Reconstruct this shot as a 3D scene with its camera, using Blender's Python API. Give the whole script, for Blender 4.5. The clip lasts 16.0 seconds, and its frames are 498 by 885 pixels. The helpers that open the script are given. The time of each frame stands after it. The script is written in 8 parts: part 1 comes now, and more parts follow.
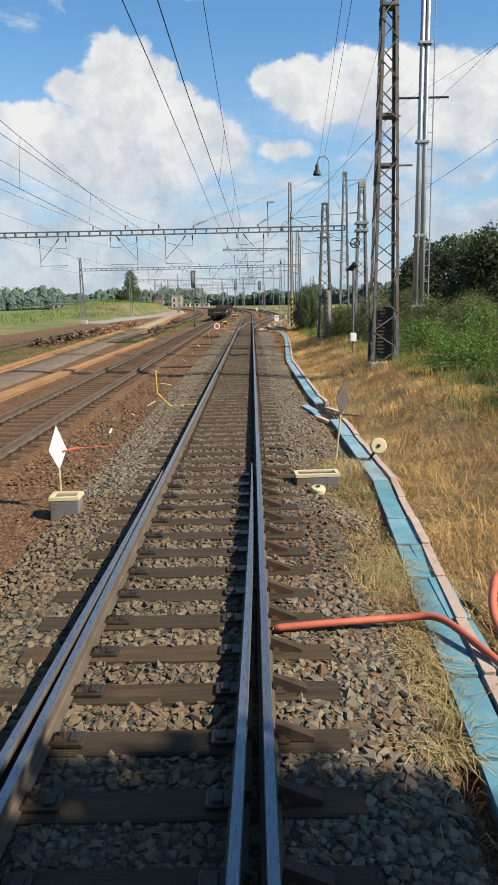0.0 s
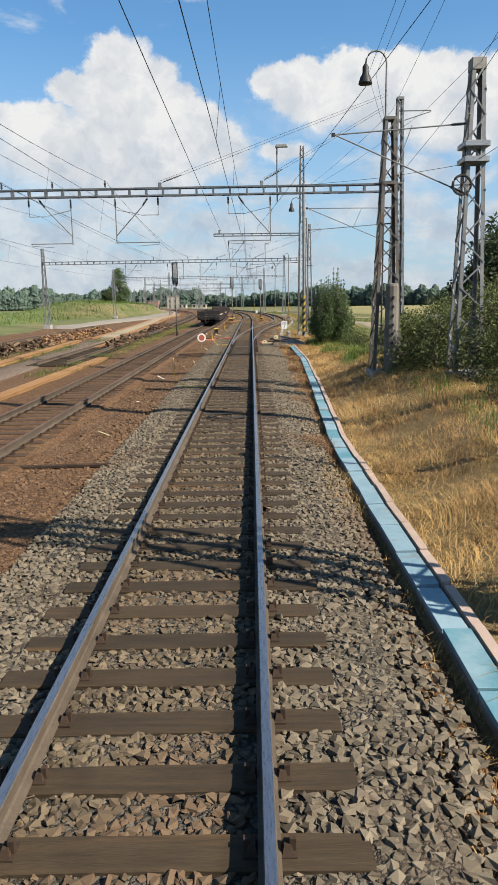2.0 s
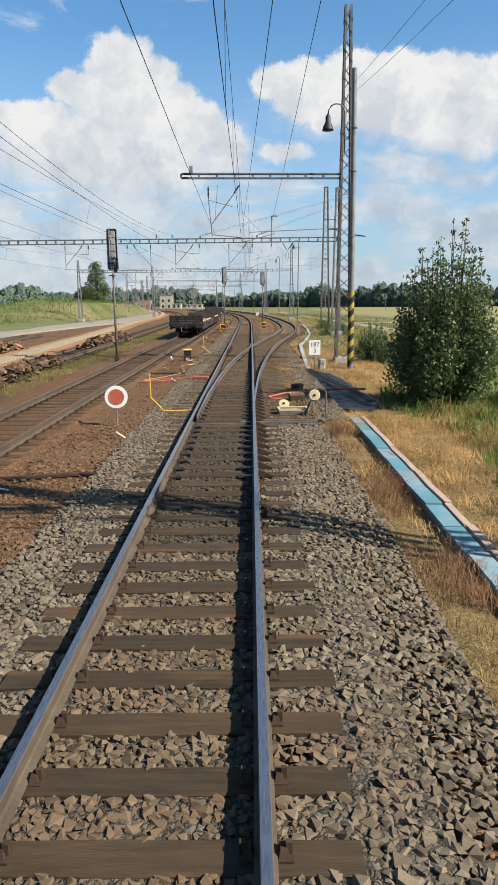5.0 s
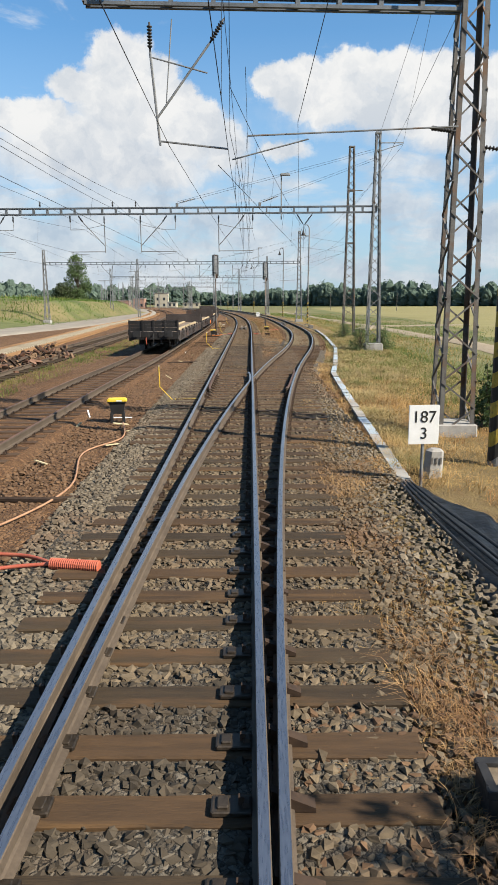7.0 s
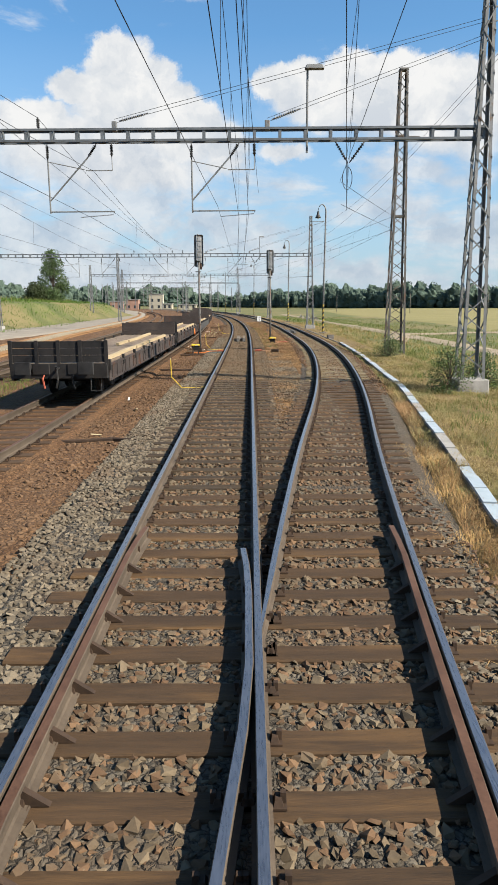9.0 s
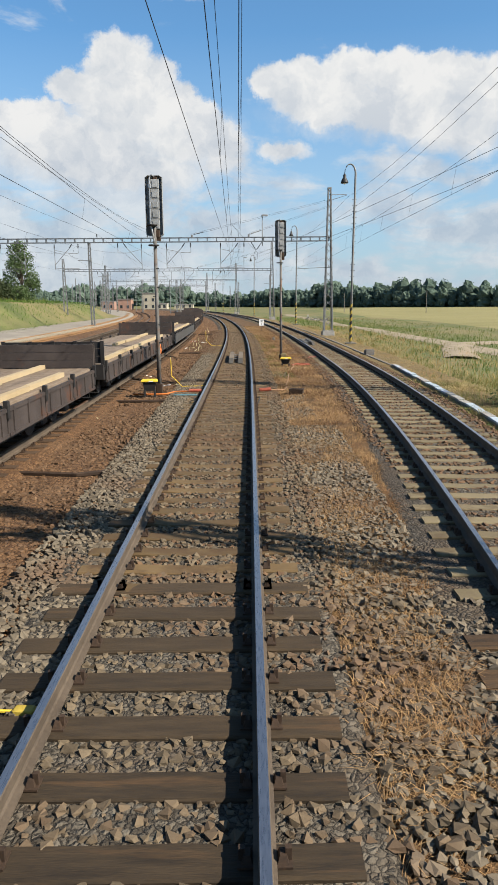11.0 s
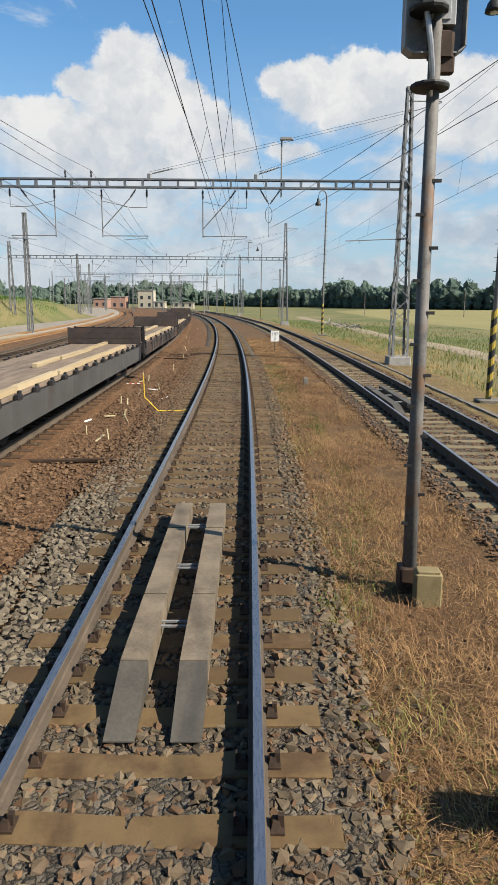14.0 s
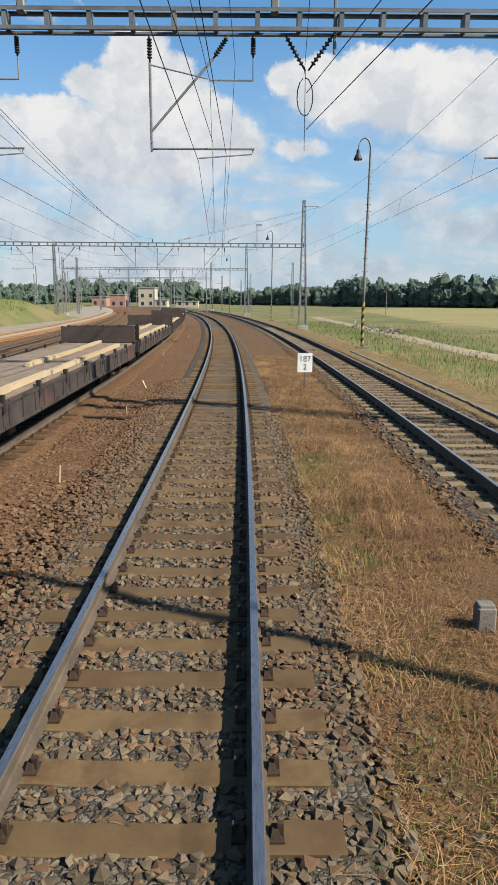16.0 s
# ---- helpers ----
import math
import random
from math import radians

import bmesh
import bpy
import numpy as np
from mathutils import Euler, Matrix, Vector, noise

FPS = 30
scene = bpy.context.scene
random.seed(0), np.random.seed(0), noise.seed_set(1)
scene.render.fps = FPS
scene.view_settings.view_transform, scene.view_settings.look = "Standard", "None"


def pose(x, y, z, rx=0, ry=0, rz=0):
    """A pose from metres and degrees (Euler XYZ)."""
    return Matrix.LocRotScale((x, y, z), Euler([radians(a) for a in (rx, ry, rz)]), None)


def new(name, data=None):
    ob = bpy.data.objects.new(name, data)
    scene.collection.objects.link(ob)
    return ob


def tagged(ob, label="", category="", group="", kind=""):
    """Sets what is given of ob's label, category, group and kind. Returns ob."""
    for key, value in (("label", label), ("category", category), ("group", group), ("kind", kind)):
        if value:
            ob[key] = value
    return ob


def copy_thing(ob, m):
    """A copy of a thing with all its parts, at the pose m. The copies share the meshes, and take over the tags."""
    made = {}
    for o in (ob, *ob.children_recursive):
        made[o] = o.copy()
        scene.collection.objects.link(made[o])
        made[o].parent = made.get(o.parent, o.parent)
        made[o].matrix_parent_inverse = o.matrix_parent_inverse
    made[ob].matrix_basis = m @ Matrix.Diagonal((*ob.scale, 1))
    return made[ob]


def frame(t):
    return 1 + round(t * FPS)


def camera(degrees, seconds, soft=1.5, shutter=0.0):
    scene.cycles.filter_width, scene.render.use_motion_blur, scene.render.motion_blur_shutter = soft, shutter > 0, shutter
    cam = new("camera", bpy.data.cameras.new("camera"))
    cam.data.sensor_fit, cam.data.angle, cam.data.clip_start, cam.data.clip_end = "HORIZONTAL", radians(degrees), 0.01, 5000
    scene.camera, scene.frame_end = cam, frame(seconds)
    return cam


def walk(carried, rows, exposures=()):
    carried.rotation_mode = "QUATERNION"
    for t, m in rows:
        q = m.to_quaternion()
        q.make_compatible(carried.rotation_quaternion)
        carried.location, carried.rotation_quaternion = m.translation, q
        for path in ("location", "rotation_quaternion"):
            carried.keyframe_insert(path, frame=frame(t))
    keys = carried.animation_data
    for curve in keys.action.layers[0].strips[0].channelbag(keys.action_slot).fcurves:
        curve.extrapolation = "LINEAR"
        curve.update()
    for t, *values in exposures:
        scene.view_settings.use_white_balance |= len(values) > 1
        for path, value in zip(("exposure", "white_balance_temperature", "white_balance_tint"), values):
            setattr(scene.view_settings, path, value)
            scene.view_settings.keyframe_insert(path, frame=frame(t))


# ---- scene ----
cam = camera(39.31, 16.0, 1.6)
PATH = [
    (0.0, 0.702, 0.000, 2.706, 78.53, 1.19, 0.24),
    (0.5, 0.702, 5.052, 2.706, 78.55, 1.13, 0.23),
    (1.0, 0.702, 10.097, 2.706, 78.58, 1.08, 0.22),
    (1.5, 0.702, 15.134, 2.706, 78.60, 1.02, 0.21),
    (2.0, 0.702, 20.164, 2.706, 78.62, 0.96, 0.20),
    (2.5, 0.702, 25.187, 2.706, 78.65, 0.90, 0.19),
    (3.0, 0.702, 30.202, 2.706, 78.67, 0.85, 0.18),
    (3.5, 0.702, 35.210, 2.706, 78.69, 0.79, 0.17),
    (4.0, 0.702, 40.210, 2.706, 78.71, 0.73, 0.16),
    (4.5, 0.702, 45.203, 2.706, 78.69, 0.67, 0.15),
    (5.0, 0.702, 50.188, 2.706, 78.63, 0.60, 0.15),
    (5.5, 0.702, 55.166, 2.706, 78.57, 0.53, 0.14),
    (6.0, 0.702, 60.136, 2.706, 78.51, 0.46, 0.13),
    (6.5, 0.702, 65.099, 2.706, 78.49, 0.41, 0.12),
    (7.0, 0.702, 70.055, 2.706, 78.52, 0.41, 0.12),
    (7.5, 0.702, 75.003, 2.706, 78.55, 0.40, 0.11),
    (8.0, 0.702, 79.944, 2.706, 78.58, 0.40, 0.11),
    (8.5, 0.702, 84.877, 2.706, 78.61, 0.40, 0.10),
    (9.0, 0.702, 89.803, 2.706, 78.64, 0.39, 0.09),
    (9.5, 0.702, 94.722, 2.706, 78.64, 0.42, 0.09),
    (10.0, 0.702, 99.633, 2.706, 78.62, 0.48, 0.08),
    (10.5, 0.702, 104.537, 2.706, 78.60, 0.53, 0.08),
    (11.0, 0.702, 109.433, 2.706, 78.58, 0.58, 0.07),
    (11.5, 0.702, 114.322, 2.706, 78.56, 0.64, 0.07),
    (12.0, 0.702, 119.203, 2.706, 78.59, 0.24, 0.09),
    (12.5, 0.702, 124.077, 2.706, 78.61, -0.15, 0.10),
    (13.0, 0.699, 128.944, 2.706, 78.56, -0.31, 0.20),
    (13.5, 0.691, 133.804, 2.706, 78.53, -0.33, 0.34),
    (14.0, 0.674, 138.657, 2.706, 78.53, -0.20, 0.53),
    (14.5, 0.646, 143.504, 2.706, 78.50, -0.17, 0.69),
    (15.0, 0.603, 148.343, 2.706, 78.48, -0.15, 0.84),
    (15.5, 0.543, 153.175, 2.706, 78.43, -0.12, 1.01),
    (16.0, 0.463, 158.000, 2.706, 78.38, -0.09, 1.18),
]
walk(cam, [(t, pose(x, y, z, rx, ry, rz)) for t, x, y, z, rx, ry, rz in PATH], exposures=((0.0, 1.22), (6.5, 1.24), (7.5, 1.32), (9.0, 1.30), (11.5, 1.20), (16.0, 1.18)))

# ---- world, sun ----
SUN_DIR = Vector((0.905 * math.cos(radians(40.5)), -0.42 * math.cos(radians(40.5)), math.sin(radians(40.5)))).normalized()


def nodes_of(owner):
    owner.use_nodes = True
    owner.node_tree.nodes.clear()
    return owner.node_tree


def link(nt, a, b):
    nt.links.new(a, b)


def math_node(nt, op, a, b=None, clamp=False):
    n = nt.nodes.new("ShaderNodeMath")
    n.operation, n.use_clamp = op, clamp
    for i, v in enumerate((a, b)):
        if v is None:
            continue
        if isinstance(v, (int, float)):
            n.inputs[i].default_value = v
        else:
            link(nt, v, n.inputs[i])
    return n.outputs[0]


def vec_node(nt, op, a, b):
    n = nt.nodes.new("ShaderNodeVectorMath")
    n.operation = op
    for i, v in enumerate((a, b)):
        if isinstance(v, tuple):
            n.inputs[i].default_value = v
        else:
            link(nt, v, n.inputs[i])
    return n.outputs["Value"] if op == "DOT_PRODUCT" else n.outputs[0]


def noise_node(nt, vec, scale, detail=4.0, rough=0.55, distortion=0.0):
    n = nt.nodes.new("ShaderNodeTexNoise")
    n.inputs["Scale"].default_value = scale
    n.inputs["Detail"].default_value = detail
    n.inputs["Roughness"].default_value = rough
    n.inputs["Distortion"].default_value = distortion
    if vec is not None:
        link(nt, vec, n.inputs["Vector"])
    return n


def range_node(nt, v, a, b, c=0.0, d=1.0, smooth=False):
    n = nt.nodes.new("ShaderNodeMapRange")
    n.interpolation_type = "SMOOTHSTEP" if smooth else "LINEAR"
    for i, x in enumerate((v, a, b, c, d)):
        if isinstance(x, (int, float)):
            n.inputs[i].default_value = x
        else:
            link(nt, x, n.inputs[i])
    return n.outputs[0]


def mix_col(nt, f, a, b):
    n = nt.nodes.new("ShaderNodeMix")
    n.data_type = "RGBA"
    for i, v in ((0, f), (6, a), (7, b)):
        if isinstance(v, (int, float)):
            n.inputs[i].default_value = v
        elif isinstance(v, tuple):
            n.inputs[i].default_value = (*v[:3], 1.0)
        else:
            link(nt, v, n.inputs[i])
    return n.outputs[2]


world = bpy.data.worlds.new("sky")
scene.world = world
nt = nodes_of(world)
sky = nt.nodes.new("ShaderNodeTexSky")
sky.sky_type = "NISHITA"
sky.sun_disc = False
sky.sun_elevation = radians(40.5)
sky.sun_rotation = math.atan2(SUN_DIR.x, SUN_DIR.y)
sky.air_density, sky.dust_density, sky.ozone_density = 1.0, 0.6, 2.5
tc = nt.nodes.new("ShaderNodeTexCoord")
sep = nt.nodes.new("ShaderNodeSeparateXYZ")
link(nt, tc.outputs["Generated"], sep.inputs[0])
azim = math_node(nt, "ARCTAN2", sep.outputs[0], sep.outputs[1])
elev = math_node(nt, "ARCSINE", sep.outputs[2])
comb = nt.nodes.new("ShaderNodeCombineXYZ")
link(nt, azim, comb.inputs[0])
link(nt, elev, comb.inputs[1])
flat = comb.outputs[0]
# cumulus heads: azimuth, elevation, half width, half height in degrees
CUMULUS = (
    (-10.4, 17.5, 1.7, 1.6), (-9.5, 16.1, 2.8, 2.6), (-13.2, 15.4, 1.7, 1.3), (-7.2, 16.1, 1.8, 1.6), (-5.6, 14.6, 2.1, 1.6),
    (-8.6, 13.9, 4.7, 2.5), (-3.9, 13.3, 1.8, 1.6), (-16.0, 13.1, 2.8, 1.5), (-18.0, 13.4, 1.8, 1.2), (-12.5, 11.1, 6.7, 2.3),
    (-2.0, 11.9, 1.7, 1.8), (-5.2, 12.0, 3.0, 1.8), (-8.3, 10.0, 4.9, 1.5), (-2.0, 10.4, 1.6, 0.9), (2.2, 15.7, 1.8, 1.3), (4.5, 16.3, 2.0, 1.3),
    (6.9, 16.5, 2.0, 1.2), (9.2, 16.8, 2.0, 1.2), (11.2, 15.9, 2.2, 1.8), (13.9, 15.9, 2.2, 1.3), (16.1, 15.1, 2.2, 1.8),
    (17.9, 14.1, 2.2, 2.5), (10.2, 14.0, 4.9, 1.5), (15.8, 12.1, 3.6, 1.5), (6.2, 14.6, 4.6, 1.6), (13.0, 13.6, 5.0, 1.8), (2.8, 11.4, 1.8, 0.6), (-23.0, 12.0, 4.0, 3.0), (23.5, 13.0, 4.0, 3.0),
)
warp = noise_node(nt, flat, 14.0, 9.0, 0.68)
warp_v = vec_node(nt, "SUBTRACT", warp.outputs["Color"], (0.5, 0.5, 0.5))
warp_v = vec_node(nt, "MULTIPLY", warp_v, (0.075, 0.065, 0.0))
moved = vec_node(nt, "ADD", flat, warp_v)
body = None
for a, e, ra, re in CUMULUS:
    d = vec_node(nt, "SUBTRACT", moved, (radians(a), radians(e), 0.0))
    d = vec_node(nt, "MULTIPLY", d, (1 / radians(ra), 1 / radians(re), 0.0))
    d = vec_node(nt, "DOT_PRODUCT", d, d)
    d = math_node(nt, "SUBTRACT", 1.0, d)
    body = d if body is None else math_node(nt, "MAXIMUM", body, d)
crisp = range_node(nt, body, -0.45, 0.30, smooth=True)
misty = range_node(nt, body, -1.6, 0.75, smooth=True)
base = range_node(nt, elev, radians(14.5), radians(11.0))
cumulus = math_node(nt, "ADD", math_node(nt, "MULTIPLY", crisp, math_node(nt, "SUBTRACT", 1.0, base)), math_node(nt, "MULTIPLY", misty, base))
# the layer of broken cloud low over the horizon and all round
stretch = vec_node(nt, "MULTIPLY", flat, (1.0, 2.6, 0.0))
layer = noise_node(nt, stretch, 7.0, 7.0, 0.6, 0.3)
low = range_node(nt, elev, radians(16.0), radians(6.0), -0.15, 0.10)
low = math_node(nt, "ADD", low, range_node(nt, azim, radians(1.0), radians(-12.0), 0.0, 0.07))
layer_v = math_node(nt, "ADD", layer.outputs["Fac"], low)
layer_c = range_node(nt, layer_v, 0.46, 0.66, 0.0, 0.82, smooth=True)
high = range_node(nt, elev, radians(26.0), radians(40.0), 0.0, 1.0)
behind = range_node(nt, math_node(nt, "ABSOLUTE", azim), radians(30.0), radians(60.0))
broken = noise_node(nt, tc.outputs["Generated"], 2.6, 6.0, 0.6)
broken_c = range_node(nt, broken.outputs["Fac"], 0.66, 0.78, 0.0, 0.8, smooth=True)
broken_c = math_node(nt, "MULTIPLY", broken_c, math_node(nt, "MAXIMUM", high, behind))
cover = math_node(nt, "MAXIMUM", math_node(nt, "MAXIMUM", cumulus, layer_c), broken_c)
shade_n = noise_node(nt, moved, 15.0, 6.0, 0.6)
shade = range_node(nt, shade_n.outputs["Fac"], 0.38, 0.62)
rise = range_node(nt, elev, radians(6.0), radians(15.5), 0.15, 1.0)
lit = math_node(nt, "ADD", math_node(nt, "MULTIPLY", rise, 0.50), math_node(nt, "MULTIPLY", shade, 0.62), clamp=True)
cloud_col = mix_col(nt, lit, (0.56, 0.66, 0.79), (1.12, 1.12, 1.11))
sky_gain = vec_node(nt, "MULTIPLY", sky.outputs[0], (0.135, 0.199, 0.224))
haze = range_node(nt, elev, radians(19.0), radians(1.0), 0.0, 0.80)
sky_gain = mix_col(nt, haze, sky_gain, (0.57, 0.72, 0.89))
total = mix_col(nt, cover, sky_gain, cloud_col)
bg = nt.nodes.new("ShaderNodeBackground")
bg.inputs[1].default_value = 0.332
link(nt, total, bg.inputs[0])
wo = nt.nodes.new("ShaderNodeOutputWorld")
link(nt, bg.outputs[0], wo.inputs[0])

sun = new("sun", bpy.data.lights.new("sun", "SUN"))
sun.data.energy, sun.data.angle, sun.data.color = 5.0, radians(0.53), (1.0, 0.91, 0.78)
sun.matrix_world = Matrix.Translation((0, 0, 60)) @ SUN_DIR.to_track_quat("Z", "Y").to_matrix().to_4x4()

# ---- materials ----
def surface(name, low, high, scale=3.0, grain=60.0, rough=0.85, metal=0.0, bump=0.3, dist=0.01, island=0.0, object_random=0.0,
            third=None, third_scale=0.6, third_cut=(0.55, 0.7), specular=0.3, stretch=(1, 1, 1), local=False, lows=0.35, highs=0.65, through_light=0.0):
    """Two colours blended by noise at two scales, a third in patches, fine relief, and variation from piece to piece."""
    m = bpy.data.materials.new(name)
    nt = nodes_of(m)
    if local:
        src = nt.nodes.new("ShaderNodeTexCoord").outputs["Object"]
    else:
        src = nt.nodes.new("ShaderNodeNewGeometry").outputs["Position"]
    src = vec_node(nt, "MULTIPLY", src, tuple(float(v) for v in stretch))
    big = noise_node(nt, src, scale, 5.0, 0.6)
    fine = noise_node(nt, src, grain, 3.0, 0.6)
    f = math_node(nt, "ADD", math_node(nt, "MULTIPLY", big.outputs["Fac"], 0.6), math_node(nt, "MULTIPLY", fine.outputs["Fac"], 0.4))
    f = range_node(nt, f, lows, highs)
    if island:
        rnd = nt.nodes.new("ShaderNodeNewGeometry").outputs["Random Per Island"]
        f = math_node(nt, "ADD", math_node(nt, "MULTIPLY", f, 1 - island), math_node(nt, "MULTIPLY", rnd, island))
    if object_random:
        rnd = nt.nodes.new("ShaderNodeObjectInfo").outputs["Random"]
        f = math_node(nt, "ADD", math_node(nt, "MULTIPLY", f, 1 - object_random), math_node(nt, "MULTIPLY", rnd, object_random))
    col = mix_col(nt, f, low, high)
    if third:
        patch = noise_node(nt, src, third_scale, 5.0, 0.65)
        col = mix_col(nt, range_node(nt, patch.outputs["Fac"], *third_cut), col, third)
    b = nt.nodes.new("ShaderNodeBsdfPrincipled")
    link(nt, col, b.inputs["Base Color"])
    b.inputs["Metallic"].default_value = metal
    b.inputs["Specular IOR Level"].default_value = specular
    link(nt, range_node(nt, fine.outputs["Fac"], 0.3, 0.7, max(0.05, rough - 0.12), min(1.0, rough + 0.08)), b.inputs["Roughness"])
    if bump:
        bn = nt.nodes.new("ShaderNodeBump")
        bn.inputs["Strength"].default_value = bump
        bn.inputs["Distance"].default_value = dist
        link(nt, fine.outputs["Fac"], bn.inputs["Height"])
        link(nt, bn.outputs[0], b.inputs["Normal"])
    out = nt.nodes.new("ShaderNodeOutputMaterial")
    if through_light:
        tr = nt.nodes.new("ShaderNodeBsdfTranslucent")
        link(nt, col, tr.inputs[0])
        mx = nt.nodes.new("ShaderNodeMixShader")
        mx.inputs[0].default_value = through_light
        link(nt, b.outputs[0], mx.inputs[1])
        link(nt, tr.outputs[0], mx.inputs[2])
        link(nt, mx.outputs[0], out.inputs[0])
    else:
        link(nt, b.outputs[0], out.inputs[0])
    return m


def gravel(name, joint, low, high, scale, third=None, third_scale=0.5, third_cut=(0.48, 0.66), depth=0.02):
    """Packed crushed stones: cells of varied tone with darker joints and real relief."""
    m = bpy.data.materials.new(name)
    nt = nodes_of(m)
    src = nt.nodes.new("ShaderNodeNewGeometry").outputs["Position"]
    bend = noise_node(nt, src, 22.0, 4.0, 0.6)
    src2 = vec_node(nt, "ADD", src, vec_node(nt, "MULTIPLY", bend.outputs["Color"], (0.05, 0.05, 0.05)))
    cell = nt.nodes.new("ShaderNodeTexVoronoi")
    cell.inputs["Scale"].default_value = scale
    link(nt, src2, cell.inputs["Vector"])
    edge = nt.nodes.new("ShaderNodeTexVoronoi")
    edge.feature = "DISTANCE_TO_EDGE"
    edge.inputs["Scale"].default_value = scale
    link(nt, src2, edge.inputs["Vector"])
    parts = nt.nodes.new("ShaderNodeSeparateColor")
    link(nt, cell.outputs["Color"], parts.inputs[0])
    tone = mix_col(nt, parts.outputs[0], low, high)
    if third:
        big = noise_node(nt, src, third_scale, 5.0, 0.65)
        tone = mix_col(nt, math_node(nt, "MULTIPLY", range_node(nt, big.outputs["Fac"], *third_cut), 0.75), tone, third)
    fine = noise_node(nt, src, 90.0, 3.0, 0.6)
    e = range_node(nt, edge.outputs["Distance"], 0.0, 0.09)
    col = mix_col(nt, e, joint, tone)
    b = nt.nodes.new("ShaderNodeBsdfPrincipled")
    link(nt, col, b.inputs["Base Color"])
    b.inputs["Roughness"].default_value = 0.93
    b.inputs["Specular IOR Level"].default_value = 0.25
    bn = nt.nodes.new("ShaderNodeBump")
    bn.inputs["Strength"].default_value = 1.0
    bn.inputs["Distance"].default_value = depth
    high_v = math_node(nt, "ADD", math_node(nt, "MULTIPLY", range_node(nt, edge.outputs["Distance"], 0.0, 0.3), math_node(nt, "ADD", parts.outputs[1], 0.3)), math_node(nt, "MULTIPLY", fine.outputs["Fac"], 0.2))
    link(nt, high_v, bn.inputs["Height"])
    link(nt, bn.outputs[0], b.inputs["Normal"])
    out = nt.nodes.new("ShaderNodeOutputMaterial")
    link(nt, b.outputs[0], out.inputs[0])
    return m


M_RAIL_TOP = surface("polished_rail_head", (0.206, 0.213, 0.227), (0.33, 0.344, 0.372), 2.0, 90.0, 0.34, 0.9, 0.05, 0.002, stretch=(1, 0.08, 1))
M_RAIL_SIDE = surface("rusty_rail_side", (0.048, 0.036, 0.0256), (0.0944, 0.072, 0.0512), 2.5, 45.0, 0.8, 0.1, 0.3, 0.004)
M_RAIL_OLD = surface("rusted_rail_head", (0.0655, 0.032, 0.0185), (0.144, 0.0775, 0.0487), 2.0, 50.0, 0.6, 0.4, 0.15, 0.003)
M_WOOD = surface("weathered_sleeper_wood", (0.0115, 0.00749, 0.00393), (0.0503, 0.0332, 0.0167), 5.0, 38.0, 0.88, 0, 0.5, 0.012, object_random=0.35,
                 third=(0.0685, 0.0376, 0.0158), third_scale=1.3, third_cut=(0.56, 0.68), stretch=(0.35, 3.0, 1))
M_CONC_SLEEPER = surface("dusty_concrete_sleeper", (0.0429, 0.0272, 0.0114), (0.12, 0.0775, 0.0338), 3.0, 55.0, 0.9, 0, 0.35, 0.006, object_random=0.6,
                         third=(0.0581, 0.0333, 0.0145), third_scale=1.9, third_cut=(0.48, 0.64))
M_CONC_PALE = surface("pale_concrete_sleeper", (0.0735, 0.0562, 0.0296), (0.164, 0.133, 0.0777), 3.0, 55.0, 0.9, 0, 0.35, 0.006, object_random=0.5,
                      third=(0.0595, 0.0403, 0.0207), third_scale=1.9, third_cut=(0.52, 0.68))
M_WOOD_BROWN = surface("oil_brown_sleeper_wood", (0.017, 0.0101, 0.00489), (0.0631, 0.0357, 0.016), 5.0, 38.0, 0.88, 0, 0.5, 0.012, object_random=0.35,
                       third=(0.0826, 0.0455, 0.0174), third_scale=1.1, third_cut=(0.52, 0.66), stretch=(0.35, 3.0, 1))
M_WOOD_DUSTY = surface("dust_covered_sleeper_wood", (0.0265, 0.0156, 0.00843), (0.0726, 0.0435, 0.0239), 4.0, 38.0, 0.92, 0, 0.4, 0.01, object_random=0.35,
                       third=(0.0492, 0.0248, 0.011), third_scale=1.2, third_cut=(0.50, 0.66), stretch=(0.5, 2.0, 1))
M_BEAM = surface("blue_grey_beam_paint", (0.0565, 0.064, 0.0716), (0.128, 0.139, 0.15), 2.0, 40.0, 0.6, 0.1, 0.1, 0.002)
M_CHANNEL = surface("dusty_pale_steel", (0.0816, 0.0628, 0.0427), (0.179, 0.143, 0.0992), 2.5, 40.0, 0.75, 0.1, 0.15, 0.003, third=(0.0803, 0.0502, 0.0301), third_scale=2.2, third_cut=(0.60, 0.74))
M_PLATE = surface("rusty_fastening", (0.024, 0.0158, 0.0115), (0.0601, 0.0374, 0.0234), 6.0, 60.0, 0.75, 0.3, 0.3, 0.004)
M_GREASED = surface("greasy_dark_plate", (0.0193, 0.0157, 0.0124), (0.0619, 0.0482, 0.0351), 5.0, 50.0, 0.45, 0.5, 0.2, 0.003)
M_STONE = surface("grey_ballast_stone", (0.0173, 0.013, 0.00812), (0.063, 0.0493, 0.0327), 9.0, 70.0, 0.92, 0, 0.4, 0.006, island=0.55,
                  third=(0.0424, 0.0274, 0.0166), third_scale=0.40, third_cut=(0.48, 0.66))
M_STONE_PALE = surface("pale_grey_ballast_stone", (0.034, 0.0244, 0.0139), (0.14, 0.106, 0.0661), 9.0, 70.0, 0.92, 0, 0.4, 0.006, island=0.55,
                       third=(0.0936, 0.055, 0.0301), third_scale=0.40, third_cut=(0.50, 0.68))
